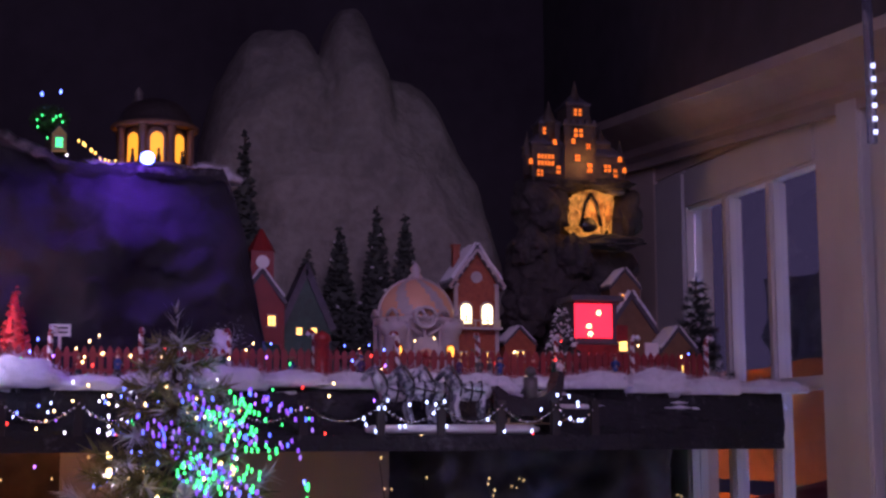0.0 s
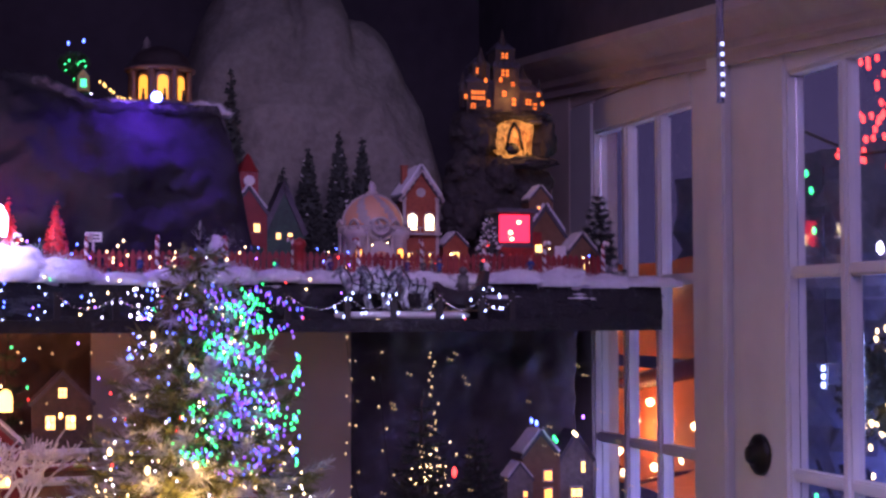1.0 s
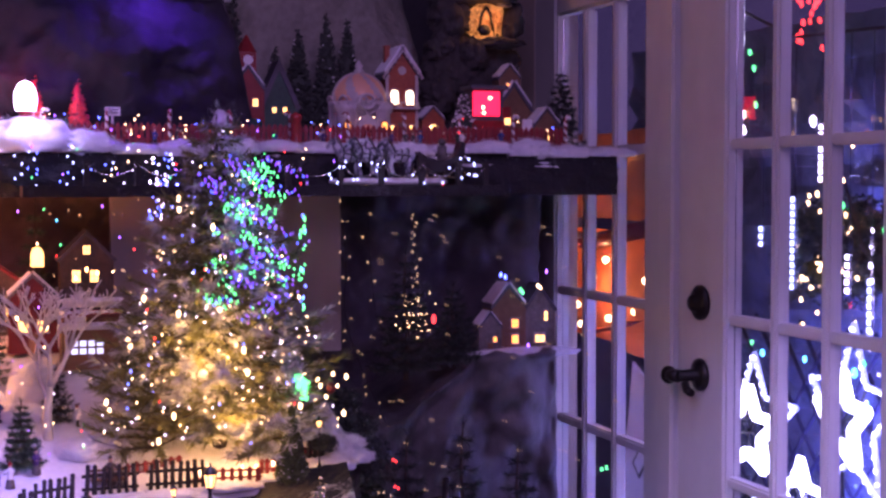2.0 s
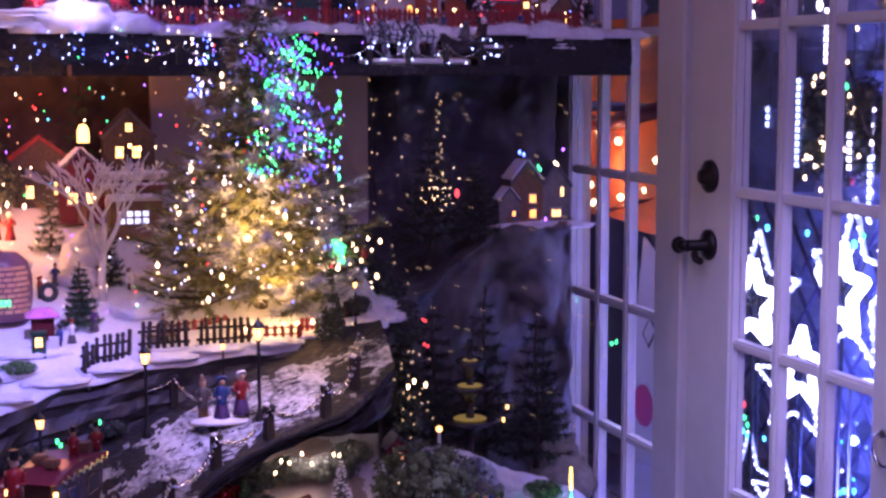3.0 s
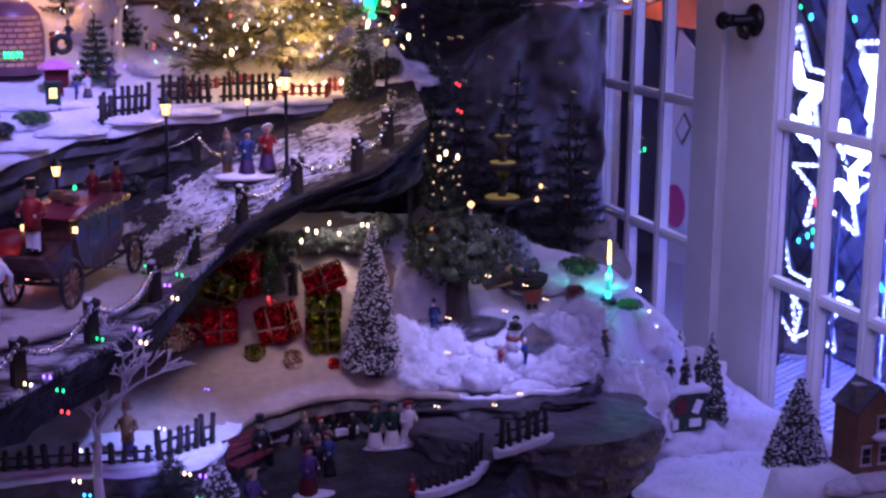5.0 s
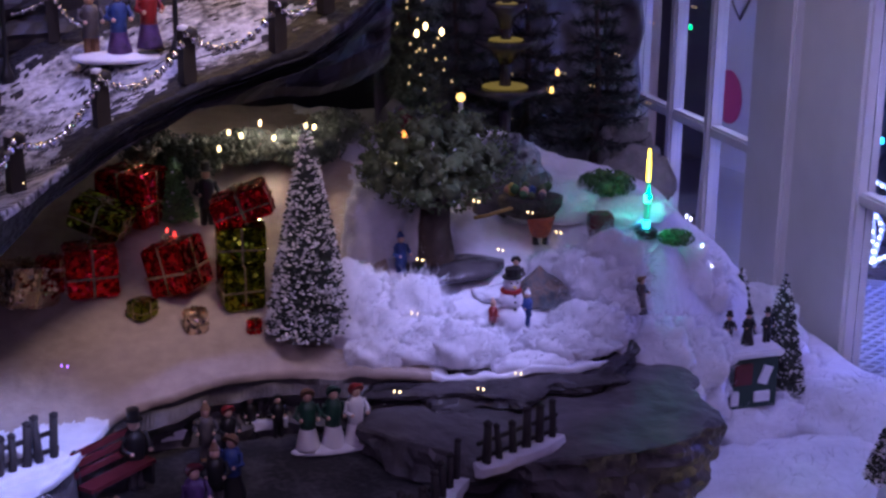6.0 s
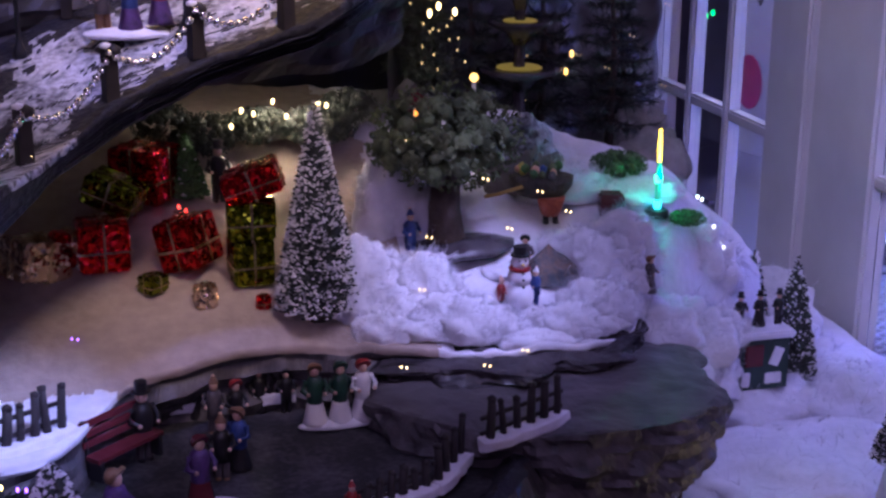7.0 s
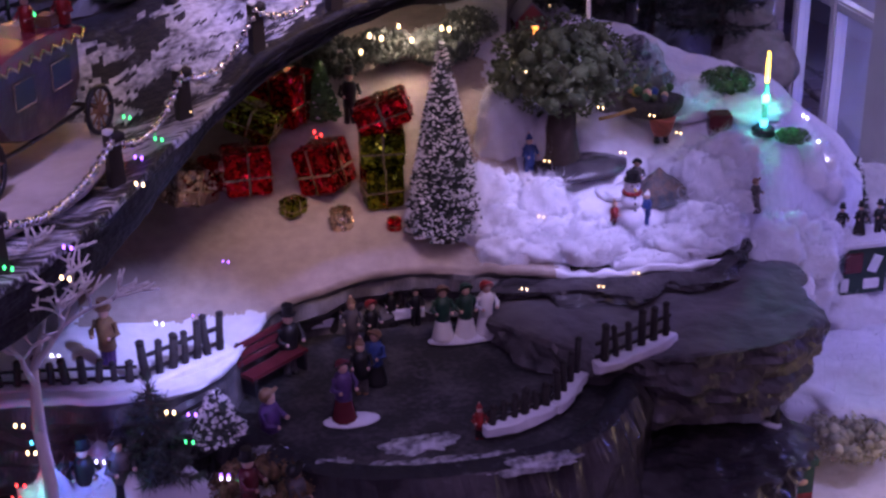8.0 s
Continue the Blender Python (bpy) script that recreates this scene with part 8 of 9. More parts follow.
for x, y, a, b, c in ((0.152, 2.778, 0.044, 0.030, 0.078), (0.212, 2.905, 0.038, 0.022, 0.088), (0.485, 2.82, 0.045, 0.035, 0.055), (0.445, 2.79, 0.045, 0.03, 0.046), (0.170, 2.795, 0.045, 0.030, 0.050), (0.19, 2.755, 0.045, 0.03, 0.034), (0.235, 2.738, 0.05, 0.028, 0.034), (0.285, 2.722, 0.045, 0.024, 0.028), (0.38, 2.715, 0.045, 0.026, 0.030), (0.43, 2.735, 0.045, 0.03, 0.034), (0.23, 2.80, 0.035, 0.025, 0.030), (0.47, 2.80, 0.04, 0.035, 0.040), (0.43, 2.835, 0.05, 0.03, 0.026), (0.225, 2.94, 0.035, 0.02, 0.075), (0.36, 2.72, 0.03, 0.02, 0.022), (0.165, 2.765, 0.040, 0.028, 0.048), (0.215, 2.735, 0.05, 0.03, 0.022), (0.275, 2.725, 0.06, 0.028, 0.022), (0.40, 2.715, 0.05, 0.025, 0.018), (0.235, 2.905, 0.045, 0.02, 0.06), (0.46, 2.775, 0.05, 0.03, 0.026), (0.355, 2.81, 0.05, 0.03, 0.010), (0.45, 2.95, 0.06, 0.05, 0.03), (0.55, 2.93, 0.06, 0.04, 0.02), (0.17, 2.73, 0.035, 0.02, 0.026), (0.34, 2.70, 0.05, 0.02, 0.014)):
    heap((x, y, gift_z(x, y)), (a, b, c))
bm = bmesh.new()
zs = gift_z(0.33, 2.752)
ball(bm, (0, 0, 0.014), 0.017, 0, 3, rough=0.05)
ball(bm, (0, 0, 0.036), 0.0135, 0, 3, rough=0.05)
ball(bm, (0, 0, 0.054), 0.010, 0, 3)
cyl(bm, (0, 0, 0.061), (0, 0, 0.063), 0.011, 0.011, 12, 1)
cyl(bm, (0, 0, 0.062), (0, 0, 0.072), 0.0075, 0.008, 12, 1)
for z, y in ((0.028, -0.0145), (0.036, -0.0138), (0.043, -0.012)):
    ball(bm, (0, y, z), 0.0018, 1, 1)
for x in (-0.0035, 0.0035):
    ball(bm, (x, -0.0092, 0.057), 0.0014, 1, 1)
cyl(bm, (0, -0.0095, 0.053), (0, -0.017, 0.052), 0.0018, 0.0004, 6, 2)
tube(bm, [(0.010 * math.cos(a), 0.010 * math.sin(a), 0.046) for a in [i * math.pi / 8 for i in range(17)]], 0.0028, 6, 3)
solid("snowman", bm, [SNOW, BLACKP, YELLOW, RED], "snowman figure with a black hat and coal buttons", "snowman", pose(0.330, 2.752, zs))
figurine(pose(0.308, 2.750, zs, 0, 0, 70), 0.038, RED, BLACKP, SKIN, "child figure in red beside the snowman", False, "cap", group="children at the snowman")
figurine(pose(0.350, 2.754, zs, 0, 0, -70), 0.044, BLUEC, BLUEC, WHITE, "child figure in dark blue beside the snowman", False, "cap", group="children at the snowman")
figurine(pose(0.352, 2.80, zs + 0.02, 0, 0, -20), 0.050, GREYC, BLACKP, BLACKP, "grey figure behind the snowman", True, "bonnet")
# stone lean-to behind the snowman, stall with snow
bm = bmesh.new()
apex = bm.verts.new((0.004, 0.004, 0.046))
foot = [bm.verts.new(q) for q in ((-0.046, -0.016, 0.0), (0.0, -0.026, 0.004), (0.070, -0.014, 0.0), (0.05, 0.022, 0.0), (-0.03, 0.026, 0.0))]
for k in range(5):
    bm.faces.new((foot[k], foot[(k + 1) % 5], apex))
bm.faces.new(foot[::-1])
bmesh.ops.subdivide_edges(bm, edges=bm.edges, cuts=5, use_grid_fill=True)
for v in bm.verts:
    v.co += 0.0035 * Vector((noise.noise(v.co * 70), noise.noise(v.co * 75 + Vector((5, 0, 0))), noise.noise(v.co * 80)))
solid("mosaic_rock", bm, mat("brown_mosaic", (0.16, 0.10, 0.07), 0.5, second=(0.05, 0.06, 0.07), scale=110, bump=0.7, patch=(0.42, 0.58)), "pointed brown mosaic rock behind the snowman", "rock", pose(0.372, 2.788, gift_z(0.37, 2.788) - 0.002))
bm = bmesh.new()
ball(bm, (0, 0, 0.03), 0.05, 0, 4, (1.05, 0.6, 1.15), 0.30)
for f in bm.faces:
    f.material_index = 1 if f.normal.z > 0.35 + 0.5 * noise.noise(f.calc_center_median() * 90) else 0
solid("snowy_rock", bm, [STONE, DUSTED], "grey rock with snow in its cracks behind the flower cart", "rock", pose(0.398, 2.962, gift_z(0.398, 2.962) - 0.002))
fc = thing("flower_cart", "dark basket cart of winter flowers on a terracotta pot", "flower cart", pose(0.404, 2.896, gift_z(0.404, 2.896) - 0.002, 0, 0, -8))
bm = bmesh.new()
lathe(bm, [(0.018, 0.030), (0.030, 0.034), (0.039, 0.046), (0.040, 0.056), (0.034, 0.058), (0.004, 0.056)], n=18)
for v in bm.verts:
    v.co.y *= 0.7
part("basket", bm, mat("dark_wicker", (0.030, 0.030, 0.022), 0.8, second=(0.09, 0.075, 0.05), scale=160, bump=1.0), fc)
bm = bmesh.new()
lathe(bm, [(0.010, 0.010), (0.013, 0.016), (0.017, 0.030), (0.018, 0.034), (0.014, 0.034)], c=(0.010, -0.012, 0), n=14)
part("pot", bm, ORANGEBRICK, fc, "terracotta pot")
for x in (0.004, 0.016):
    bm = bmesh.new()
    tube(bm, [(x, -0.012, 0.0), (x, -0.012, 0.012)], 0.0036, 6)
    ball(bm, (x, -0.015, 0.002), 0.005, sub=1, s=(0.9, 1.4, 0.6))
    part("leg", bm, BLACKP, fc)
rnd = random.Random(19)
for k in range(16):
    bm = bmesh.new()
    a, q = rnd.random() * 6.28, rnd.random() ** 0.5
    ball(bm, (0.034 * q * math.cos(a), 0.023 * q * math.sin(a), 0.061 + 0.006 * rnd.random()), 0.0052 + 0.002 * rnd.random(), 0, 1, rough=0.4)
    part("flower", bm, (LEAF, PEACH, GREYC, OLIVE, BLUEC, YELLOW)[k % 6], fc)
bm = bmesh.new()
tube(bm, [(-0.026, -0.018, 0.048), (-0.058, -0.026, 0.042), (-0.074, -0.028, 0.040)], 0.0026, 6)
part("handle", bm, mat("worn_yellow_wood", (0.30, 0.20, 0.05), 0.6, grain=0.5, scale=90), fc)
tk = thing("toy_truck", "dark red toy truck parked in the snow", "toy truck", pose(0.490, 2.875, gift_z(0.49, 2.875), 0, 0, -14))
bm = bmesh.new()
box(bm, (0, 0.015, 0.022), (0.030, 0.03, 0.030))
box(bm, (0, -0.012, 0.014), (0.028, 0.026, 0.016))
bevelled(bm, 0.003)
part("body", bm, MAROON, tk)
for x in (-0.014, 0.014):
    for y in (-0.016, 0.020):
        bm = bmesh.new()
        cyl(bm, (x - 0.003, y, 0.006), (x + 0.003, y, 0.006), 0.0065, 0.0065, 12)
        part("wheel", bm, BLACKP, tk)
for x in (-0.010, 0.010):
    bm = bmesh.new()
    ball(bm, (x, -0.026, 0.015), 0.0042, 0, 2)
    part("headlight", bm, WHITE, tk, "round white headlight")
bm = bmesh.new()
box(bm, (0, -0.0258, 0.014), (0.010, 0.002, 0.012))
part("grille", bm, CHROME, tk)
# green lit spire lamp
sl = thing("spire_lamp", "little tower lamp glowing yellow, green and cyan", "lamp", pose(0.553, 2.885, gift_z(0.553, 2.885)))
sl.scale = (1.25, 1.25, 1.35)
bm = bmesh.new()
lathe(bm, [(0.012, 0.0), (0.012, 0.006), (0.008, 0.008)], n=12)
part("foot", bm, IRON, sl)
for nm, z0, z1, r, m_ in (("lower_light", 0.008, 0.018, 0.0042, BULBC), ("middle_light", 0.032, 0.042, 0.0042, mat("mint_led", (0.15, 1.0, 0.45), 0.5, emit=2.4)), ("top_light", 0.050, 0.082, 0.0022, mat("yellow_led", (1.0, 0.62, 0.04), 0.5, emit=5.0))):
    bm = bmesh.new()
    lathe(bm, [(r * 0.8, z0), (r, (z0 + z1) / 2), (r * 0.55, z1)], n=10)
    part(nm, bm, m_, sl)
bm = bmesh.new()
lathe(bm, [(0.0055, 0.0), (0.0034, 0.006), (0.0030, 0.026), (0.0034, 0.030), (0.0024, 0.052)], n=8)
part("stem", bm, mat("frosted_green_tube", (0.10, 0.42, 0.30), 0.35, emit=0.25), sl)
lamp("spire_glow", "POINT", pose(0.556, 2.872, 0.530), 0.085, (0.08, 0.9, 0.6), 0.01)
scatter_lights("fairy_lights", [(0.60, 2.87, 0.50), (0.605, 2.868, 0.497), (0.64, 2.90, 0.45), (0.66, 2.92, 0.42), (0.665, 2.92, 0.415)], "white lights beside the spire lamp", BULBW, 0.0032)
sponge_tree("shrub", pose(0.535, 2.97, 0.50), 0.05, 0.032, "green lit shrub behind the spire lamp", 12, False)
sponge_tree("shrub", pose(0.585, 2.865, 0.462), 0.03, 0.02, "small green shrub beside the spire lamp", 13, False)
figurine(pose(0.492, 2.76, gift_z(0.49, 2.76) - 0.002, 0, 0, 40), 0.045, GREYC, GREYC, BROWN, "dark figure standing in the snow", True, "bonnet")
bm = bmesh.new()
ball(bm, (0, 0, 0.014), 0.016, sub=2, s=(0.8, 0.7, 1.3), rough=0.25)
solid("stump", bm, BROWN, "brown tree stump on the snow ridge", "stump", pose(0.437, 3.02, 0.53))
# dark greenery and people behind the gifts
for x, y, h, r, s in ((0.02, 3.045, 0.085, 0.035, 31), (0.085, 3.07, 0.07, 0.04, 32), (0.16, 3.06, 0.075, 0.045, 33), (-0.03, 3.05, 0.10, 0.035, 34), (0.21, 3.10, 0.07, 0.035, 35)):
    sponge_tree("shrub", pose(x, y, gift_z(x, y) - 0.004), h, r, "dark green shrub behind the gifts", s, False, DARKLEAF)
brush_tree("dark_fir", pose(-0.012, 2.985, gift_z(0, 2.98) - 0.004), 0.085, 0.024, "dark small fir among the gifts", 44, 0.03, LEAF, 500)
figurine(pose(0.024, 2.972, gift_z(0.02, 2.97) - 0.002), 0.072, BLACKP, BLACKP, BLACKP, "black coated figure behind the gifts", False, "top")
scatter_lights("fairy_lights", [(0.06, 3.02, 0.605), (0.075, 3.02, 0.60), (0.045, 3.0, 0.59), (0.10, 3.03, 0.612), (0.155, 3.02, 0.608), (0.165, 3.02, 0.606), (0.115, 3.02, 0.595)], "warm bulbs strung behind the gifts", BULB, 0.0042)
scatter_lights("fairy_lights", [(-0.03, 2.91, 0.52), (-0.028, 2.908, 0.512), (-0.022, 2.91, 0.515)], "red light among the gifts", BULBR, 0.0035)
for pts, bulb in ((((0.17, 2.66, 0.40), (0.26, 2.655, 0.395), (0.30, 2.65, 0.41), (0.21, 2.62, 0.345), (0.215, 2.84, 0.60), (0.30, 2.80, 0.56), (0.24, 2.82, 0.49), (0.33, 2.80, 0.50), (0.38, 2.84, 0.53), (0.20, 2.70, 0.47), (0.42, 2.85, 0.50)), BULB), (((-0.16, 2.75, 0.43), (-0.20, 2.68, 0.40)), BULBV)):
    out = []
    for p in pts:
        out += [p, (p[0] + 0.006, p[1], p[2] - 0.0015)]
    scatter_lights("fairy_lights", out, "tiny paired fairy lights on a thin wire", bulb, 0.0017)

# ---- the pond ----
ZP = 0.3355
bm = bmesh.new()
ball(bm, (0, 0, 0), 0.045, sub=3, s=(1.0, 0.30, 0.12), rough=0.04)
solid("figure_base", bm, SNOW, "white base under three choir figures", "figure base", pose(0.106, 2.670, ZP + 0.004), "figure bases")
for k, x in enumerate((0.094, 0.121, 0.145)):
    figurine(pose(x - 0.014, 2.672, ZP + 0.006, 0, 0, 6 * k), 0.068, (GREENP, GREENP, WHITE)[k], WHITE, (BROWN, GREENP, RED)[k], "choir figure in a white gown", True, "bonnet", group="choir figures")
bm = bmesh.new()
ball(bm, (0, 0, 0), 0.030, sub=3, s=(1.0, 0.5, 0.14), rough=0.04)
solid("figure_base", bm, SNOW, "white base under a skating couple", "figure base", pose(-0.049, 2.520, ZP + 0.003), "figure bases")
figurine(pose(-0.056, 2.522, ZP + 0.004, 0, 0, 20), 0.072, PURPLE, MAROON, MAROON, "skater figure in a dark red dress", True, "bonnet", group="skaters")
figurine(pose(-0.029, 2.579, ZP, 0, 0, -10), 0.066, BLACKP, GREYC, BROWN, "skater figure in a black coat", False, "cap", group="skaters")
figurine(pose(-0.010, 2.598, ZP, 0, 0, -40), 0.066, BLUEC, BLACKP, BROWN, "skater figure in dark blue", True, "bonnet", group="skaters")
figurine(pose(-0.023, 2.686, ZP, 0, 0, -10), 0.062, GREYC, GREYC, BROWN, "grey skater figure at the pond's back", False, "cap", group="skaters")
figurine(pose(-0.001, 2.683, ZP, 0, 0, 20), 0.060, BLACKP, BLACKP, RED, "dark skater figure at the pond's back", True, "bonnet", group="skaters")
figurine(pose(-0.099, 2.641, ZP, 0, 0, 25), 0.080, BLACKP, GREYC, BLACKP, "gentleman figure in a black coat and top hat", False, "top")
figurine(pose(-0.133, 2.527, 0.30, 0, 0, 60), 0.085, PURPLE, PURPLE, BROWN, "lady figure in a violet coat by the pond", True, "bonnet")
figurine(pose(0.074, 2.460, ZP, 0, 0, 0), 0.040, RED, BLACKP, RED, "small child figure at the fence", False, "cap")
for a, b, n, h in (((0.214, 2.510), (0.313, 2.556), 6, 0.042), ((0.158, 2.479), (0.205, 2.545), 4, 0.040), ((0.079, 2.452), (0.156, 2.480), 6, 0.030), ((-0.007, 2.744), (0.068, 2.732), 7, 0.032), ((-0.066, 2.732), (-0.008, 2.747), 5, 0.032)):
    d = Vector((b[0] - a[0], b[1] - a[1], 0))
    picket_fence(pose(a[0], a[1], 0.372 if b[0] > 0.3 else ZP + 0.012, 0, 0, math.degrees(math.atan2(d.y, d.x))), d.length, h, n, "black rustic fence section on a snowy base", PICKET, True, 0.5, int(900 * a[0]) + 500, "fences round the pond", 0.0034)
pb = thing("park_bench", "dark red slatted park bench by the pond", "bench", pose(-0.118, 2.612, ZP + 0.008, 0, 0, 40))
pb.scale = (1.0, 1.0, 1.15)
for z, y in ((0.020, 0.0), (0.030, 0.012), (0.038, 0.014), (0.046, 0.016)):
    bm = bmesh.new()
    box(bm, (0, y, z), (0.085, 0.018 if z < 0.025 else 0.003, 0.004 if z < 0.025 else 0.0055))
    part("slat", bm, MAROON, pb)
for x in (-0.038, 0.038):
    bm = bmesh.new()
    box(bm, (x, 0.0, 0.010), (0.004, 0.018, 0.020))
    tube(bm, [(x, 0.010, 0.0), (x, 0.012, 0.03), (x, 0.017, 0.05)], 0.0022, 5)
    part("leg", bm, IRON, pb)
sponge_tree("shrub", pose(0.250, 2.637, 0.30), 0.04, 0.03, "dark shrub under the slate edge", 36, False, DARKLEAF)
for k, (x, y) in enumerate(((0.030, 2.732), (0.058, 2.723), (-0.037, 2.732))):
    figurine(pose(x, y, ZP), 0.05, BLACKP, BLACKP, BLACKP, "dark onlooker figure behind the pond fence", k % 2 == 0, "bonnet", group="onlookers")

for x, y, a, b in ((0.05, 2.405, 0.05, 0.012), (-0.02, 2.41, 0.035, 0.010), (-0.09, 2.43, 0.022, 0.008), (0.10, 2.39, 0.05, 0.012), (-0.145, 2.47, 0.018, 0.008)):
    heap((x, y, 0.342), (a, b, 0.008), "thin drift of cotton snow on the pond's rim", DUSTED, 0.6)
heap((0.012, 2.462, ZP), (0.035, 0.016, 0.004), "thin drift of cotton snow on the pond's rim", DUSTED, 0.5)

# ---- front left ----
zf = lambda x, y: gift_z(x, y)
for a, b, n in (((-0.46, 2.565), (-0.355, 2.552), 6), ((-0.355, 2.552), (-0.262, 2.538), 6), ((-0.258, 2.538), (-0.170, 2.590), 7)):
    d = Vector((b[0] - a[0], b[1] - a[1], 0))
    picket_fence(pose(a[0], a[1], zf(*a) - 0.003, 0, 0, math.degrees(math.atan2(d.y, d.x))), d.length, 0.046 if a[0] > -0.3 else 0.032, n, "rustic black fence with snow on its rails", PICKET, True, 0.5, int(-1000 * a[0]), "fences of the front terrace", 0.0036)
figurine(pose(-0.290, 2.585, zf(-0.29, 2.585) - 0.002, 0, 0, -25), 0.074, mat("dull_gold_coat", (0.30, 0.19, 0.07), 0.6, second=(0.12, 0.05, 0.03), scale=120), PURPLE, BROWN, "drummer figure in a gold patterned coat", False, "top")
twig_tree("bare_tree", pose(-0.346, 2.385, 0.452), 0.185, "bare whitewashed tree with spreading twigs below the terrace", 12, WBARK, 1.0, 5, 0.12)
heap((-0.350, 2.392, 0.25), (0.060, 0.050, 0.105))
brush_tree("flocked_shrub", pose(-0.188, 2.475, 0.365), 0.055, 0.028, "round shrub with white flock", 51, 0.5, count=500)
fir_tree("dark_fir", pose(-0.250, 2.455, 0.345), 0.10, 0.05, "dark fir below the front terrace", 8, 9, (DARKLEAF, NEEDLE), 0.2, 52, 0.014, 22)
sponge_tree("shrub", pose(-0.150, 2.43, 0.300), 0.07, 0.045, "brown dry shrub below the pond", 53, False, mat("dry_foliage", (0.10, 0.06, 0.03), 0.9, grain=0.8, scale=80, island=0.4))
for k, (x, y) in enumerate(((-0.318, 2.45), (-0.285, 2.44), (-0.165, 2.40), (-0.12, 2.41))):
    figurine(pose(x, y, (0.318, 0.325, 0.315, 0.29)[k], 0, 0, 30 * k), 0.075, (BLACKP, GREYC, MAROON, GREYC)[k], (RED, BLACKP, BLACKP, WHITE)[k], BLACKP, "villager figure in a dark coat on the lowest tier", k % 2 == 1, ("top", "bonnet")[k % 2], True, group="villagers of the lowest tier")
heap((-0.42, 2.55, 0.16), (0.09, 0.08, 0.08))
heap((-0.27, 2.45, 0.14), (0.15, 0.055, 0.20))
heap((-0.345, 2.44, 0.25), (0.055, 0.045, 0.115))
heap((-0.30, 2.49, 0.27), (0.045, 0.035, 0.09))
heap((-0.17, 2.43, 0.15), (0.08, 0.05, 0.17))
heap((-0.30, 2.46, 0.14), (0.10, 0.05, 0.05))
heap((-0.12, 2.43, 0.13), (0.10, 0.04, 0.06))
lamp("blue_low_light", "POINT", pose(-0.315, 2.42, 0.40), 0.045, (0.10, 0.20, 1.0), 0.01)
lamp("violet_low_light", "POINT", pose(-0.22, 2.38, 0.46), 0.04, (0.55, 0.40, 1.0), 0.01)
lamp("cyan_low_light", "POINT", pose(-0.375, 2.40, 0.36), 0.02, (0.05, 1.0, 0.7), 0.01)
lamp("red_low_light", "POINT", pose(-0.385, 2.42, 0.41), 0.02, (1.0, 0.05, 0.15), 0.01)
for bulb, pts in ((BULB, ((-0.365, 2.43, 0.40), (-0.372, 2.43, 0.43), (-0.235, 2.44, 0.42), (-0.17, 2.42, 0.35))), (BULBR, ((-0.378, 2.42, 0.372), (-0.382, 2.41, 0.365))), (BULBV, ((-0.215, 2.44, 0.415), (-0.19, 2.42, 0.355))), (BULBG, ((-0.22, 2.44, 0.385), (-0.175, 2.42, 0.345), (-0.385, 2.40, 0.36))), (BULBC, ((-0.36, 2.43, 0.41), (-0.355, 2.44, 0.395))), (BULBW, ((-0.305, 2.44, 0.375), (-0.24, 2.65, 0.41), (-0.35, 2.62, 0.40), (-0.19, 2.42, 0.352)))):
    out = []
    for p in pts:
        out += [p, (p[0] + 0.007, p[1], p[2] - 0.0015)]
    scatter_lights("fairy_lights", out, "paired coloured fairy lights near the front terrace", bulb, 0.0028)

# ---- right bank by the doors ----
mb = thing("post_office_box", "dark green toy shop with snow on its flat roof", "toy house", pose(0.705, 2.885, 0.236))
heap((0.71, 2.89, 0.20), (0.10, 0.06, 0.04))
mb.scale = (1.3, 1.2, 1.25)
bm = bmesh.new()
box(bm, (0, 0, 0.028), (0.052, 0.04, 0.056))
part("wall", bm, mat("bottle_green_paint", (0.015, 0.035, 0.028), 0.5, grain=0.5, scale=60), mb)
bm = bmesh.new()
box(bm, (0, 0, 0.060), (0.062, 0.05, 0.008))
bevelled(bm, 0.002)
part("roof", bm, SNOW, mb)
bm = bmesh.new()
box(bm, (0.012, -0.021, 0.036), (0.010, 0.003, 0.020), ry=0.35)
part("poster", bm, SNOW, mb)
for x, z, w, h, m_ in ((-0.012, 0.038, 0.020, 0.024, MAROON), (0.010, 0.012, 0.018, 0.012, SNOW), (-0.020, 0.012, 0.009, 0.016, SNOW)):
    bm = bmesh.new()
    box(bm, (x, -0.0205, z), (w, 0.003, h))
    bevelled(bm, 0.001)
    part("panel", bm, m_, mb)
for k, x in enumerate((-0.022, 0.0, 0.022)):
    figurine(pose(0.705 + 1.25 * x, 2.885, 0.316), 0.045, BLACKP, BLACKP, BLACKP, "dark figure on the flat roof", k == 1, "top", group="figures on the flat roof")
for x, y, h, r, s in ((0.765, 3.02, 0.175, 0.036, 0.35), (0.80, 3.16, 0.12, 0.03, 0.3), (0.782, 2.93, 0.19, 0.036, 0.3)):
    brush_tree("frosted_fir", pose(x, y, 0.20), h, r, "slim frosted fir by the white door", int(x * 100), s, count=2200, group="frosted firs by the door")
for k in range(9):
    u = k / 19
    heap((0.51 + 0.24 * u, 2.78 + 0.15 * u + 0.02 * (k % 3), 0.36 - 0.12 * u - 0.06 * (k % 2)), (0.055 + 0.012 * (k % 3), 0.055, 0.050))
heap((0.84, 3.04, 0.19), (0.08, 0.06, 0.055))
heap((0.90, 3.20, 0.20), (0.06, 0.10, 0.07))
heap((0.70, 2.72, 0.185), (0.20, 0.12, 0.035))
heap((0.86, 2.88, 0.19), (0.12, 0.10, 0.045))
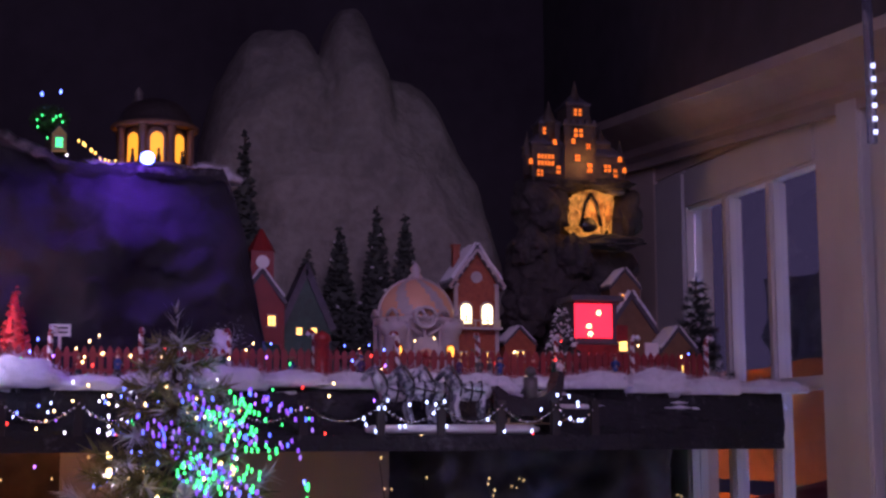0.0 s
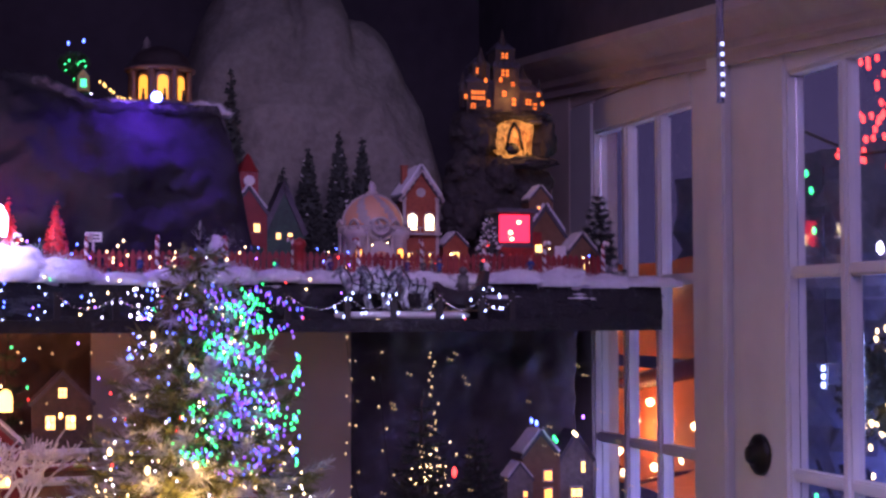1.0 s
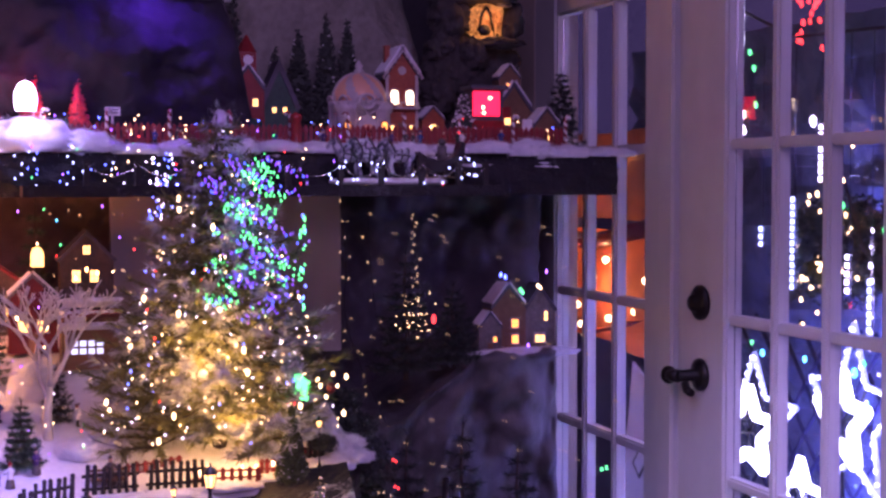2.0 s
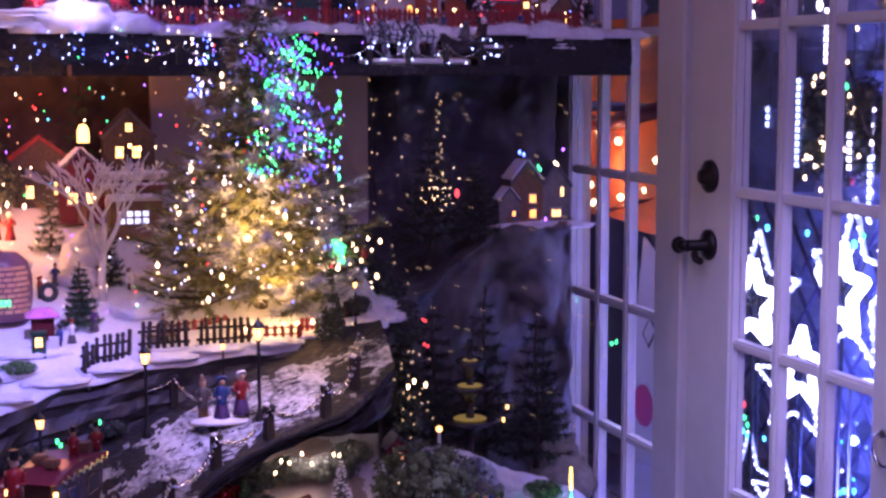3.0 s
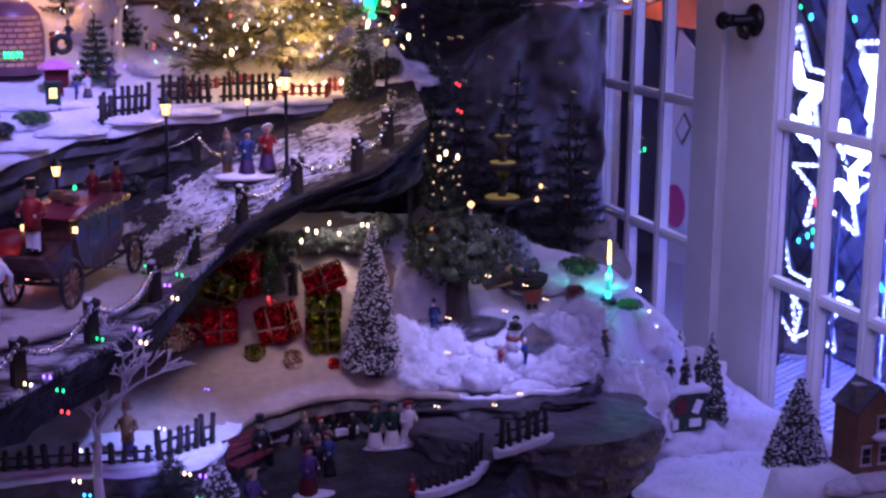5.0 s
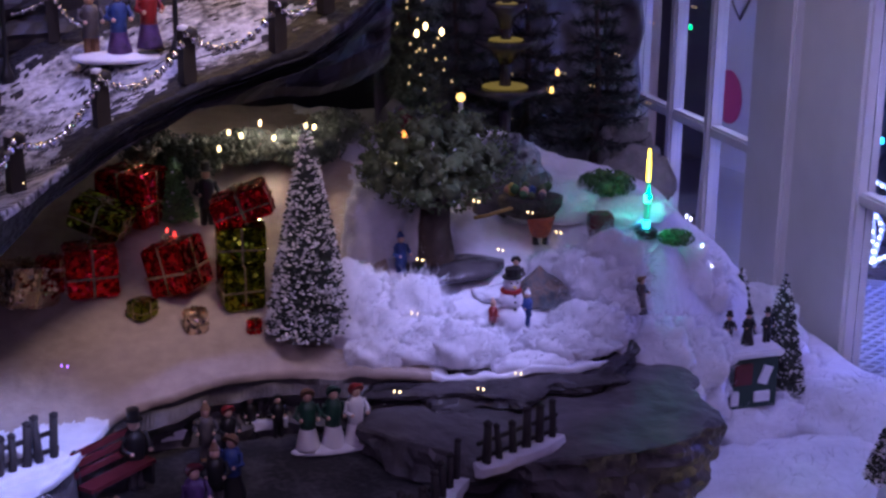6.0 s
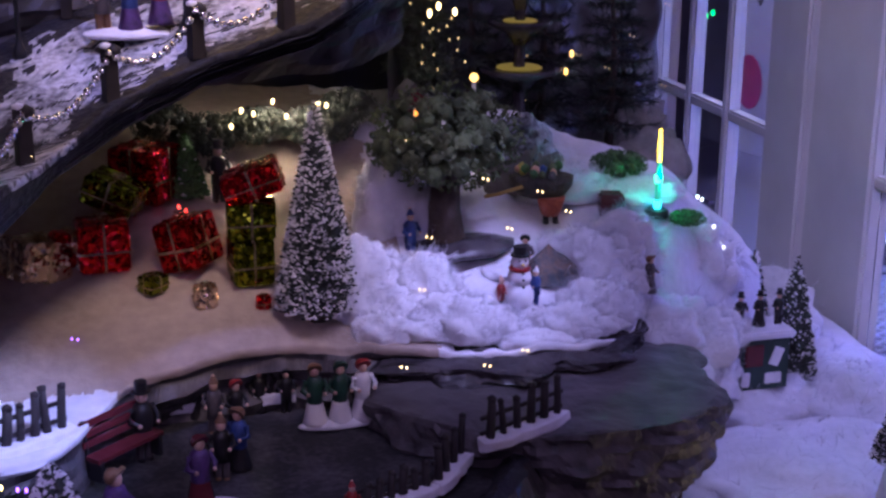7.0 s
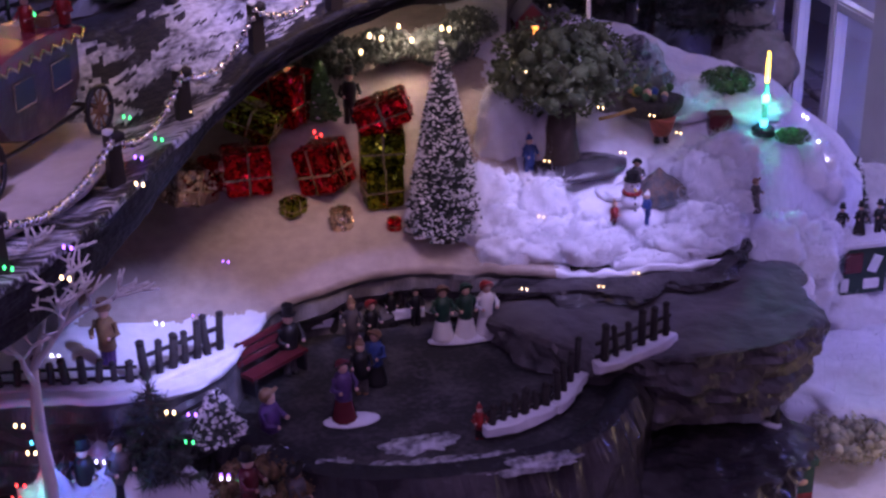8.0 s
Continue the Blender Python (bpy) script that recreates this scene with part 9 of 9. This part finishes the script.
figurine(pose(0.80, 2.975, 0.235, 0, 0, 20), 0.05, GREYC, GREYC, WHITE, "pale figure in the snow by the door", True, "bonnet")
for x, y, z in ((0.62, 2.93, 0.40), (0.655, 2.95, 0.37)):
    heap((x, y, z), (0.05, 0.05, 0.06))
brush_tree("flocked_fir", pose(0.69, 2.49, 0.30), 0.15, 0.046, "dark fir with white flocked tips beside the town house", 71, 0.42, count=4000)
th = house("town_house", pose(0.765, 2.43, 0.322), 0.068, 0.06, 0.095, 0.032, BROWN, ROOF, "brown ceramic town house with a rounded snowy dormer", [(0.12, 0.80, 0.22, 0.2), (-0.25, 0.30, 0.2, 0.26), (0.2, 0.30, 0.2, 0.26)], snow=False, glow=BLACKP, door=False)
bm = bmesh.new()
ball(bm, (0.010, -0.033, 0.056), 0.016, sub=2, s=(1.2, 0.5, 0.5), rough=0.15)
part("snow_sill", bm, SNOW, th)
for x in (-0.030,):
    bm = bmesh.new()
    box(bm, (x, -0.02, 0.112), (0.014, 0.014, 0.04))
    box(bm, (x, -0.02, 0.134), (0.018, 0.018, 0.005))
    part("chimney", bm, STONE, th)
tw = thing("lantern_tower", "stone tower with an amber lantern room and grey spire", "toy tower", pose(0.835, 2.42, 0.322))
bm = bmesh.new()
box(bm, (0, 0, 0.058), (0.048, 0.045, 0.116), taper=0.94)
box(bm, (0, 0, 0.118), (0.056, 0.052, 0.008))
part("wall", bm, STONE, tw)
bm = bmesh.new()
for a in range(4):
    cyl(bm, (0.016 * math.cos(a * 1.571 + 0.78), 0.016 * math.sin(a * 1.571 + 0.78), 0.122), (0.016 * math.cos(a * 1.571 + 0.78), 0.016 * math.sin(a * 1.571 + 0.78), 0.152), 0.003, 0.003, 6)
lathe(bm, [(0.028, 0.150), (0.026, 0.156), (0.012, 0.176), (0.003, 0.190), (0.001, 0.196)], n=12)
part("lantern_roof", bm, ROOF, tw)
bm = bmesh.new()
ball(bm, (0, -0.004, 0.136), 0.009, sub=2)
part("light", bm, LAMPLIT, tw, "glowing amber lamp")
for z in (0.03, 0.085):
    bm = bmesh.new()
    box(bm, (0.0, -0.0235, z), (0.013, 0.003, 0.022))
    w = part("window", bm, BLACKP, tw)
bm = bmesh.new()
ball(bm, (0.0, -0.0255, 0.034), 0.003, sub=1)
part("lit_pane", bm, WINLIT, tw)
bm = bmesh.new()
ball(bm, (0, 0, 0), 1.0, sub=3, rough=0.12)
for v in bm.verts:
    v.co = Vector((v.co.x * 0.17, v.co.y * 0.10, max(v.co.z, -0.5) * 0.10 + (0.02 if v.co.z > 0.3 else 0)))
    v.co.z = min(v.co.z, 0.082)
solid("snow_bank", bm, SNOW, "flat topped bank of cotton snow under the town houses", "snow", pose(0.78, 2.44, 0.242))
for k in range(5):
    heap((0.69 + 0.045 * k, 2.365, 0.32), (0.03, 0.018, 0.014))
bm = bmesh.new()
box(bm, (0, 0, 0.035), (0.066, 0.045, 0.07))
box(bm, (0, -0.024, 0.052), (0.062, 0.004, 0.036), 1)
box(bm, (0, 0, 0.073), (0.072, 0.05, 0.008), 1)
ball(bm, (0.016, -0.027, 0.050), 0.007, 2, 1, (1.2, 0.4, 0.7))
solid("mail_kiosk", bm, [RED, GREENP, SKIN], "red and green toy mail kiosk on the snow", "kiosk", pose(0.455, 2.552, 0.13))
sponge_tree("dry_brush", pose(0.565, 2.60, 0.165), 0.045, 0.05, "frosted dry brush on the snow", 55, False, mat("frosted_brush", (0.20, 0.19, 0.14), 0.9, grain=0.9, scale=90, island=0.5))
sponge_tree("dry_brush", pose(0.54, 2.70, 0.165), 0.03, 0.03, "frosted dry brush on the snow", 56, False, DARKLEAF)
# unseen warm fill added for the snow near the brush and kiosk
lamp("brush_warm_fill", "POINT", pose(0.585, 2.45, 0.22), 0.07, (1.0, 0.72, 0.40), 0.01)
picket_fence(pose(0.42, 2.585, 0.245, 0, 0, -60), 0.05, 0.03, 4, "rustic fence stuck to the rock face", PICKET, True, 0.5, 99, "fences round the pond", 0.004)

# puffs of cotton pulled up round the snowman
for x, y, a, b, h in ((0.225, 2.775, 0.042, 0.030, 0.034), (0.262, 2.722, 0.046, 0.028, 0.022), (0.405, 2.735, 0.036, 0.026, 0.022), (0.428, 2.80, 0.030, 0.026, 0.028), (0.270, 2.88, 0.030, 0.022, 0.040)):
    heap((x, y, gift_z(x, y) + 0.006), (a, b, 1.5 * h))

# ---- outside the doors ----
def star(m, r, label, tubes=0.006, n=5):
    t = thing("star_light", label, "star light", m, "star lights in the garden")
    bm = bmesh.new()
    pts = []
    for k in range(2 * n + 1):
        a = math.pi / 2 + math.pi * k / n
        q = r if k % 2 == 0 else r * 0.45
        pts.append((0, q * math.cos(a), q * math.sin(a)))
    for a, b in zip(pts, pts[1:]):
        tube(bm, [a, b], tubes, 6)
    if "overbright" in label:
        part("light_tube", bm, STARLIT, t, "white glowing tube")
    else:
        part("light_tube", bm, STARDIM, t, "clear faintly glowing tube")
        bm = bmesh.new()
        for a, b in zip(pts, pts[1:]):
            for k in range(5):
                q = (k + 0.5) / 5
                ball(bm, (-0.003, a[1] + (b[1] - a[1]) * q, a[2] + (b[2] - a[2]) * q), tubes * 0.9, 0, 1)
        part("bulbs", bm, STARLIT, t, "white bulbs along the tube")
    bm = bmesh.new()
    for k in range(1, 2 * n, 2):
        tube(bm, [(0.004, 0, 0), (0.004, pts[k][1], pts[k][2])], 0.003, 4)
    cyl(bm, (0.004, 0, -r), (0.004, 0, -max(r, m.translation.z) - 0.02), 0.005, 0.005, 6)
    part("stake", bm, IRON, t)
    return t


star(pose(1.60, 4.22, 0.62, 0, 0, 4), 0.12, "white star light far along the garden", 0.005)
star(pose(1.60, 4.40, 0.40, 0, 0, 4), 0.10, "white star light far along the garden", 0.005)
star(pose(1.55, 3.93, 0.70, 0, 0, 8), 0.17, "large white star light standing in the garden", 0.007)
star(pose(1.52, 3.46, 0.78, 0, 0, -6), 0.21, "large white star light standing in the garden", 0.007)
star(pose(1.50, 3.66, 0.50, 0, 0, 20), 0.13, "white star light in the garden", 0.0055)
star(pose(1.50, 3.87, 0.20, 0, 0, 0), 0.15, "low white star light in the garden", 0.0045)
star(pose(1.50, 3.70, 0.19, 0, 0, 12), 0.12, "low white star light in the garden", 0.0045)
star(pose(1.70, 3.52, 0.48, 0, 0, 12), 0.12, "white star light in the garden", 0.0055)
# tubes of these three are thickened to give the spread of their glare
star(pose(1.45, 3.79, 0.70, 0, 0, 10), 0.11, "overbright white star light close to the door, tubes widened to its glare", 0.014)
star(pose(1.47, 3.43, 0.78, 0, 0, -5), 0.11, "overbright white star light close to the door, tubes widened to its glare", 0.015)
star(pose(1.47, 3.59, 0.57, 0, 0, 4), 0.10, "overbright white star light close to the door, tubes widened to its glare", 0.0105)
for y, z, e in ((3.93, 0.45, 0.8), (3.46, 0.45, 1.0), (3.64, 0.36, 1.1), (3.85, 0.2, 0.9), (3.50, 0.32, 1.0), (4.3, 0.40, 1.6), (4.6, 0.40, 1.8)):
    lamp("star_glow", "POINT", pose(1.66, y, z), 0.12 * e, (0.10, 0.16, 1.0), 0.012)
# hedge added behind the lattice, lit blue in place of the stars' haze
bm = bmesh.new()
rows = []
for j in range(30):
    row = []
    for i in range(60):
        y, z = 2.0 + 3.8 * i / 59, -0.05 + 1.85 * j / 29
        row.append(bm.verts.new((2.15 + 0.10 * fbm(y, z, 3.0, 4) + 0.04 * fbm(y, z, 7.0, 14), y, z)))
    rows.append(row)
for r, q in zip(rows, rows[1:]):
    for i in range(59):
        bm.faces.new((r[i], r[i + 1], q[i + 1], q[i]))
solid("hedge", bm, mat("frosty_hedge", (0.16, 0.18, 0.18), 0.8, grain=0.9, scale=30, bump=0.8), "added frosty hedge that carries the blue haze round the star lights", "hedge")
# lattice screen
for s in (-1, 1):
    bm = bmesh.new()
    for k in range(22):
        y0 = 2.4 + 0.12 * k
        a, b = (1.95, y0, 0.0), (1.95, y0 + s * 0.75, 0.9)
        tube(bm, [a, b], 0.007, 4)
    solid("lattice", bm, mat("grey_lattice", (0.05, 0.05, 0.07), 0.7, grain=0.3, scale=30), "crossed garden lattice lit blue", "lattice", None, "garden lattice", "stuff")
light_string([(1.42, 4.05, 0.92), (1.40, 3.80, 0.88), (1.42, 3.55, 0.93), (1.40, 3.25, 0.90), (1.42, 2.9, 0.96)], "string of coloured bulbs across the garden", BULBC, 0.009, 0.16, 8, jitter=0.01)
light_string([(1.44, 4.1, 0.95), (1.42, 3.7, 0.90), (1.44, 3.3, 0.94), (1.42, 2.9, 0.98)], "string of coloured bulbs across the garden", BULBG, 0.008, 0.28, 9, jitter=0.02)
rnd = random.Random(47)
scatter_lights("garden_lights", [(1.50, 3.64 + rnd.gauss(0, 0.06), 1.72 + rnd.gauss(0, 0.07)) for _ in range(40)], "red fairy lights in a garden tree", BULBR, 0.009)
scatter_lights("garden_lights", [(1.50, 3.86, 1.58), (1.50, 3.85, 1.49), (1.5, 3.88, 1.62), (1.48, 3.30, 1.2), (1.48, 3.45, 1.25)], "green lights in the garden", BULBG, 0.010)
scatter_lights("garden_lights", [(1.50, 3.915, 1.47), (1.50, 3.91, 1.43), (1.50, 3.60, 1.44), (1.5, 3.57, 1.40)], "large white lights in the garden", BULBW, 0.016)
scatter_lights("garden_lights", [(1.55, 3.60 + rnd.gauss(0, 0.045), 1.16 + rnd.gauss(0, 0.085)) for _ in range(55)], "warm lights in a wreath outside", BULB, 0.007)
scatter_lights("garden_lights", [(1.55, 3.68 + rnd.gauss(0, 0.03), 1.12 + rnd.gauss(0, 0.07)) for _ in range(24)], "warm lights in a garden tree", BULB, 0.008)
sponge_tree("garden_shrub", pose(1.62, 3.63, 0.95), 0.42, 0.15, "dark evergreen outside with warm lights", 66, False, DARKLEAF)
scatter_lights("garden_lights", [(1.5, 3.44, 0.30), (1.5, 3.46, 0.29), (1.5, 3.40, 0.31), (1.5, 3.76, 0.36), (1.5, 3.80, 0.34)], "mint lights low in the garden", BULBC, 0.009)
for y, z in ((3.84, 1.66), (3.84, 1.60)):
    bm = bmesh.new()
    lathe(bm, [(0.001, -0.10), (0.006, -0.04), (0.010, 0.03), (0.008, 0.06)], n=8)
    solid("icicle_light", bm, mat("icicle_glow", (0.75, 0.8, 1.0), 0.3, emit=1.6), "hanging white icicle light", "light", pose(1.45, y, z + 0.02), "icicle lights")
light_string([(1.45, 3.30, 1.20), (1.45, 3.31, 1.05), (1.45, 3.30, 0.95)], "hanging white icicle string", BULBW, 0.006, 0.03, 10)
rnd = random.Random(77)
for bulb, n in ((BULBC, 26), (BULBW, 40), (BULBB, 30)):
    scatter_lights("garden_lights", [(1.90 + rnd.random() * 0.1, 2.9 + 1.2 * rnd.random(), 0.1 + 0.8 * rnd.random()) for _ in range(n)], "small cold fairy lights in the frosty hedge", bulb, 0.006)
for y, z0, z1, bulb in ((3.594, 1.055, 1.27, BULBWB), (3.484, 1.30, 1.43, BULBW), (3.73, 1.146, 1.20, BULBWB), (3.38, 1.06, 1.15, BULBW), (3.30, 0.95, 1.10, BULBWB)):
    tb = thing("light_tube", "hanging meteor light tube in the garden", "light tube", pose(1.45, y, z0), "meteor light tubes outside")
    bm = bmesh.new()
    cyl(bm, (0, 0, 0), (0, 0, z1 - z0), 0.005, 0.005, 8)
    tube(bm, [(0, 0, z1 - z0), (0, 0, 1.62 - z0)], 0.0012, 4)
    part("tube", bm, mat("clear_tube", (0.55, 0.58, 0.75)), tb)
    n = int((z1 - z0) / 0.016)
    for k in range(n):
        bm = bmesh.new()
        box(bm, (-0.006, 0, (k + 0.5) * (z1 - z0) / n), (0.003, 0.010, 0.011))
        part("light", bm, bulb, tb)
bm = bmesh.new()
tube(bm, [(1.45, 3.0, 1.60), (1.45, 3.3, 1.62), (1.45, 3.6, 1.63), (1.45, 3.85, 1.72)], 0.004, 5)
tube(bm, [(1.45, 3.40, 1.30), (1.45, 3.33, 1.16), (1.45, 3.22, 1.08)], 0.004, 5)
solid("bare_branch", bm, BARK, "bare branch outside that carries the light tubes", "branch")
for bulb, pts in ((BULBR, ((3.65, 0.46), (3.64, 0.455), (3.82, 0.43), (3.66, 0.468))), (BULBG, ((3.646, 0.397), (3.63, 0.40), (3.66, 0.395), (3.816, 0.396), (3.80, 0.38), (4.62, 0.45), (4.586, 0.461))), (BULBC, ((3.64, 0.36), (3.655, 0.36), (3.82, 0.36), (3.80, 0.35), (3.625, 0.362)))):
    scatter_lights("garden_lights", [(1.45, y, z) for y, z in pts], "row of small coloured lights in the garden", bulb, 0.009)
# orange lit canopy past the far leaf
cv = thing("lit_canopy", "orange lit canvas canopy with bulbs seen through the glass", "canopy", pose(1.30, 4.25, 0.0))
bm = bmesh.new()
rows = []
for j in range(24):
    row = []
    for i in range(30):
        y, z = -0.42 + 0.95 * i / 29, 0.86 + 0.31 * j / 23
        row.append(bm.verts.new((0.05 * math.sin(y * 6) + 0.02 * math.sin(z * 17) + 0.10 * (z - 1.1) ** 2, y, z)))
    rows.append(row)
for r, s in zip(rows, rows[1:]):
    for i in range(29):
        bm.faces.new((r[i], r[i + 1], s[i + 1], s[i])).smooth = True
part("canvas", bm, ORANGELIT, cv)
bm = bmesh.new()
rows = []
for j in range(16):
    row = []
    for i in range(30):
        y, z = -0.42 + 0.95 * i / 29, 1.20 + 0.24 * j / 15
        row.append(bm.verts.new((0.03 + 0.05 * math.sin(y * 7) + 0.03 * math.sin(z * 23 + 3 * y), y, z)))
    rows.append(row)
for r, s in zip(rows, rows[1:]):
    for i in range(29):
        bm.faces.new((r[i], r[i + 1], s[i + 1], s[i])).smooth = True
part("valance", bm, mat("russet_canvas", (0.30, 0.11, 0.05), 0.7, grain=0.6, scale=20), cv, "russet canvas valance")
lamp("canopy_glow", "POINT", pose(1.17, 4.24, 1.02), 0.7, (1.0, 0.42, 0.14), 0.01)
lamp("canopy_glow_back", "POINT", pose(1.18, 4.50, 1.28), 0.2, (1.0, 0.42, 0.14), 0.01)
for y, z in ((0.10, 1.27), (-0.02, 1.05), (0.12, 1.02), (-0.12, 0.95), (0.05, 0.92), (-0.2, 1.02), (0.2, 0.95), (-0.2, 1.38), (0.16, 0.88), (-0.27, 0.98), (0.02, 1.12), (-0.1, 1.10), (0.28, 1.08), (0.33, 0.95), (-0.33, 1.06), (0.08, 0.97), (0.2, 1.36), (0.38, 1.25)):
    bm = bmesh.new()
    ball(bm, (-0.06, y, z), 0.010, sub=2)
    part("bulb", bm, BULB, cv)
bm = bmesh.new()
tube(bm, [(-0.05, -0.40, 1.20), (-0.06, 0.0, 1.14), (-0.05, 0.5, 1.19)], 0.022, 6)
tube(bm, [(-0.05, -0.40, 0.98), (-0.06, 0.0, 0.90), (-0.05, 0.3, 1.0)], 0.006, 6)
part("seam", bm, MAROON, cv)
for y in (-0.4, 0.5):
    bm = bmesh.new()
    cyl(bm, (0.02, y, -0.03), (0.02, y, 1.42), 0.012, 0.012, 8)
    part("pole", bm, IRON, cv)
bn = thing("banner", "white canvas banner with a magenta disc outside the door", "banner", pose(1.22, 3.93, 0.0))
bm = bmesh.new()
vs = [(-0.13, 0.0), (0.13, 0.0), (0.09, 0.45), (0.02, 0.86), (-0.10, 0.80)]
for x in (0, 0.006):
    f = bm.faces.new([bm.verts.new((x, y, z)) for y, z in vs])
bm.verts.ensure_lookup_table()
for i in range(5):
    j = (i + 1) % 5
    bm.faces.new((bm.verts[i], bm.verts[j], bm.verts[5 + j], bm.verts[5 + i]))
bmesh.ops.recalc_face_normals(bm, faces=bm.faces)
part("canvas", bm, WHITECANVAS, bn)
bm = bmesh.new()
cyl(bm, (-0.004, 0.0, 0.42), (-0.002, 0.0, 0.42), 0.055, 0.055, 24)
part("disc", bm, MAGENTA, bn)
bm = bmesh.new()
box(bm, (-0.003, -0.03, 0.62), (0.002, 0.05, 0.07), rx=0.7)
box(bm, (-0.0045, -0.03, 0.62), (0.002, 0.036, 0.052), 1, rx=0.7)
part("mark", bm, [GREYC, WHITECANVAS], bn)
# unseen spot added to brighten the banner
lamp("banner_fill", "SPOT", look((1.7, 4.0, 1.2), (1.22, 3.93, 0.5)), 6.0, (0.55, 0.55, 1.0), 0.05, 50)
# woven metal mat on the paving in front of the door
mt = thing("door_mat", "woven metal grating mat lit blue on the paving", "door mat", pose(1.42, 3.25, 0.010))
bm = bmesh.new()
box(bm, (0, 0, 0), (0.44, 1.30, 0.004))
part("backing", bm, BLACKP, mt)
for s_ in (-1, 1):
    bm = bmesh.new()
    for k in range(-11, 50):
        y0 = -0.62 + 0.026 * k
        pts = [(-0.21 + 0.42 * q / 4, y0 + s_ * (0.42 * q / 4 - 0.21) * 0.6 + 0.12, 0.005 + 0.0015 * s_) for q in range(5)]
        pts = [p for p in pts if -0.64 < p[1] < 0.64]
        if len(pts) > 1:
            tube(bm, pts, 0.0042, 4)
    part("strand", bm, mat("grating_steel", (0.55, 0.55, 0.58), 0.4, grain=0.3, scale=60), mt, kind="stuff")
# pavers near the door, laid in a staggered bond
pave = thing("paving", "staggered brick paving outside the door", "paving", Matrix.Identity(4))
tagged(pave, kind="structure")
me = None
for i in range(10):
    for j in range(26):
        x, y = 1.20 + 0.085 * i, 2.35 + 0.085 * j + 0.0425 * (i % 2)
        if me is None:
            bm = bmesh.new()
            box(bm, (0, 0, 0), (0.078, 0.078, 0.03), taper=0.93)
            me = mesh_of("brick", bm, PAVER)
        ob = new("brick", me)
        ob.parent = pave
        ob.matrix_local = pose(x, y, -0.012 + 0.002 * ((i * 7 + j * 5) % 3))
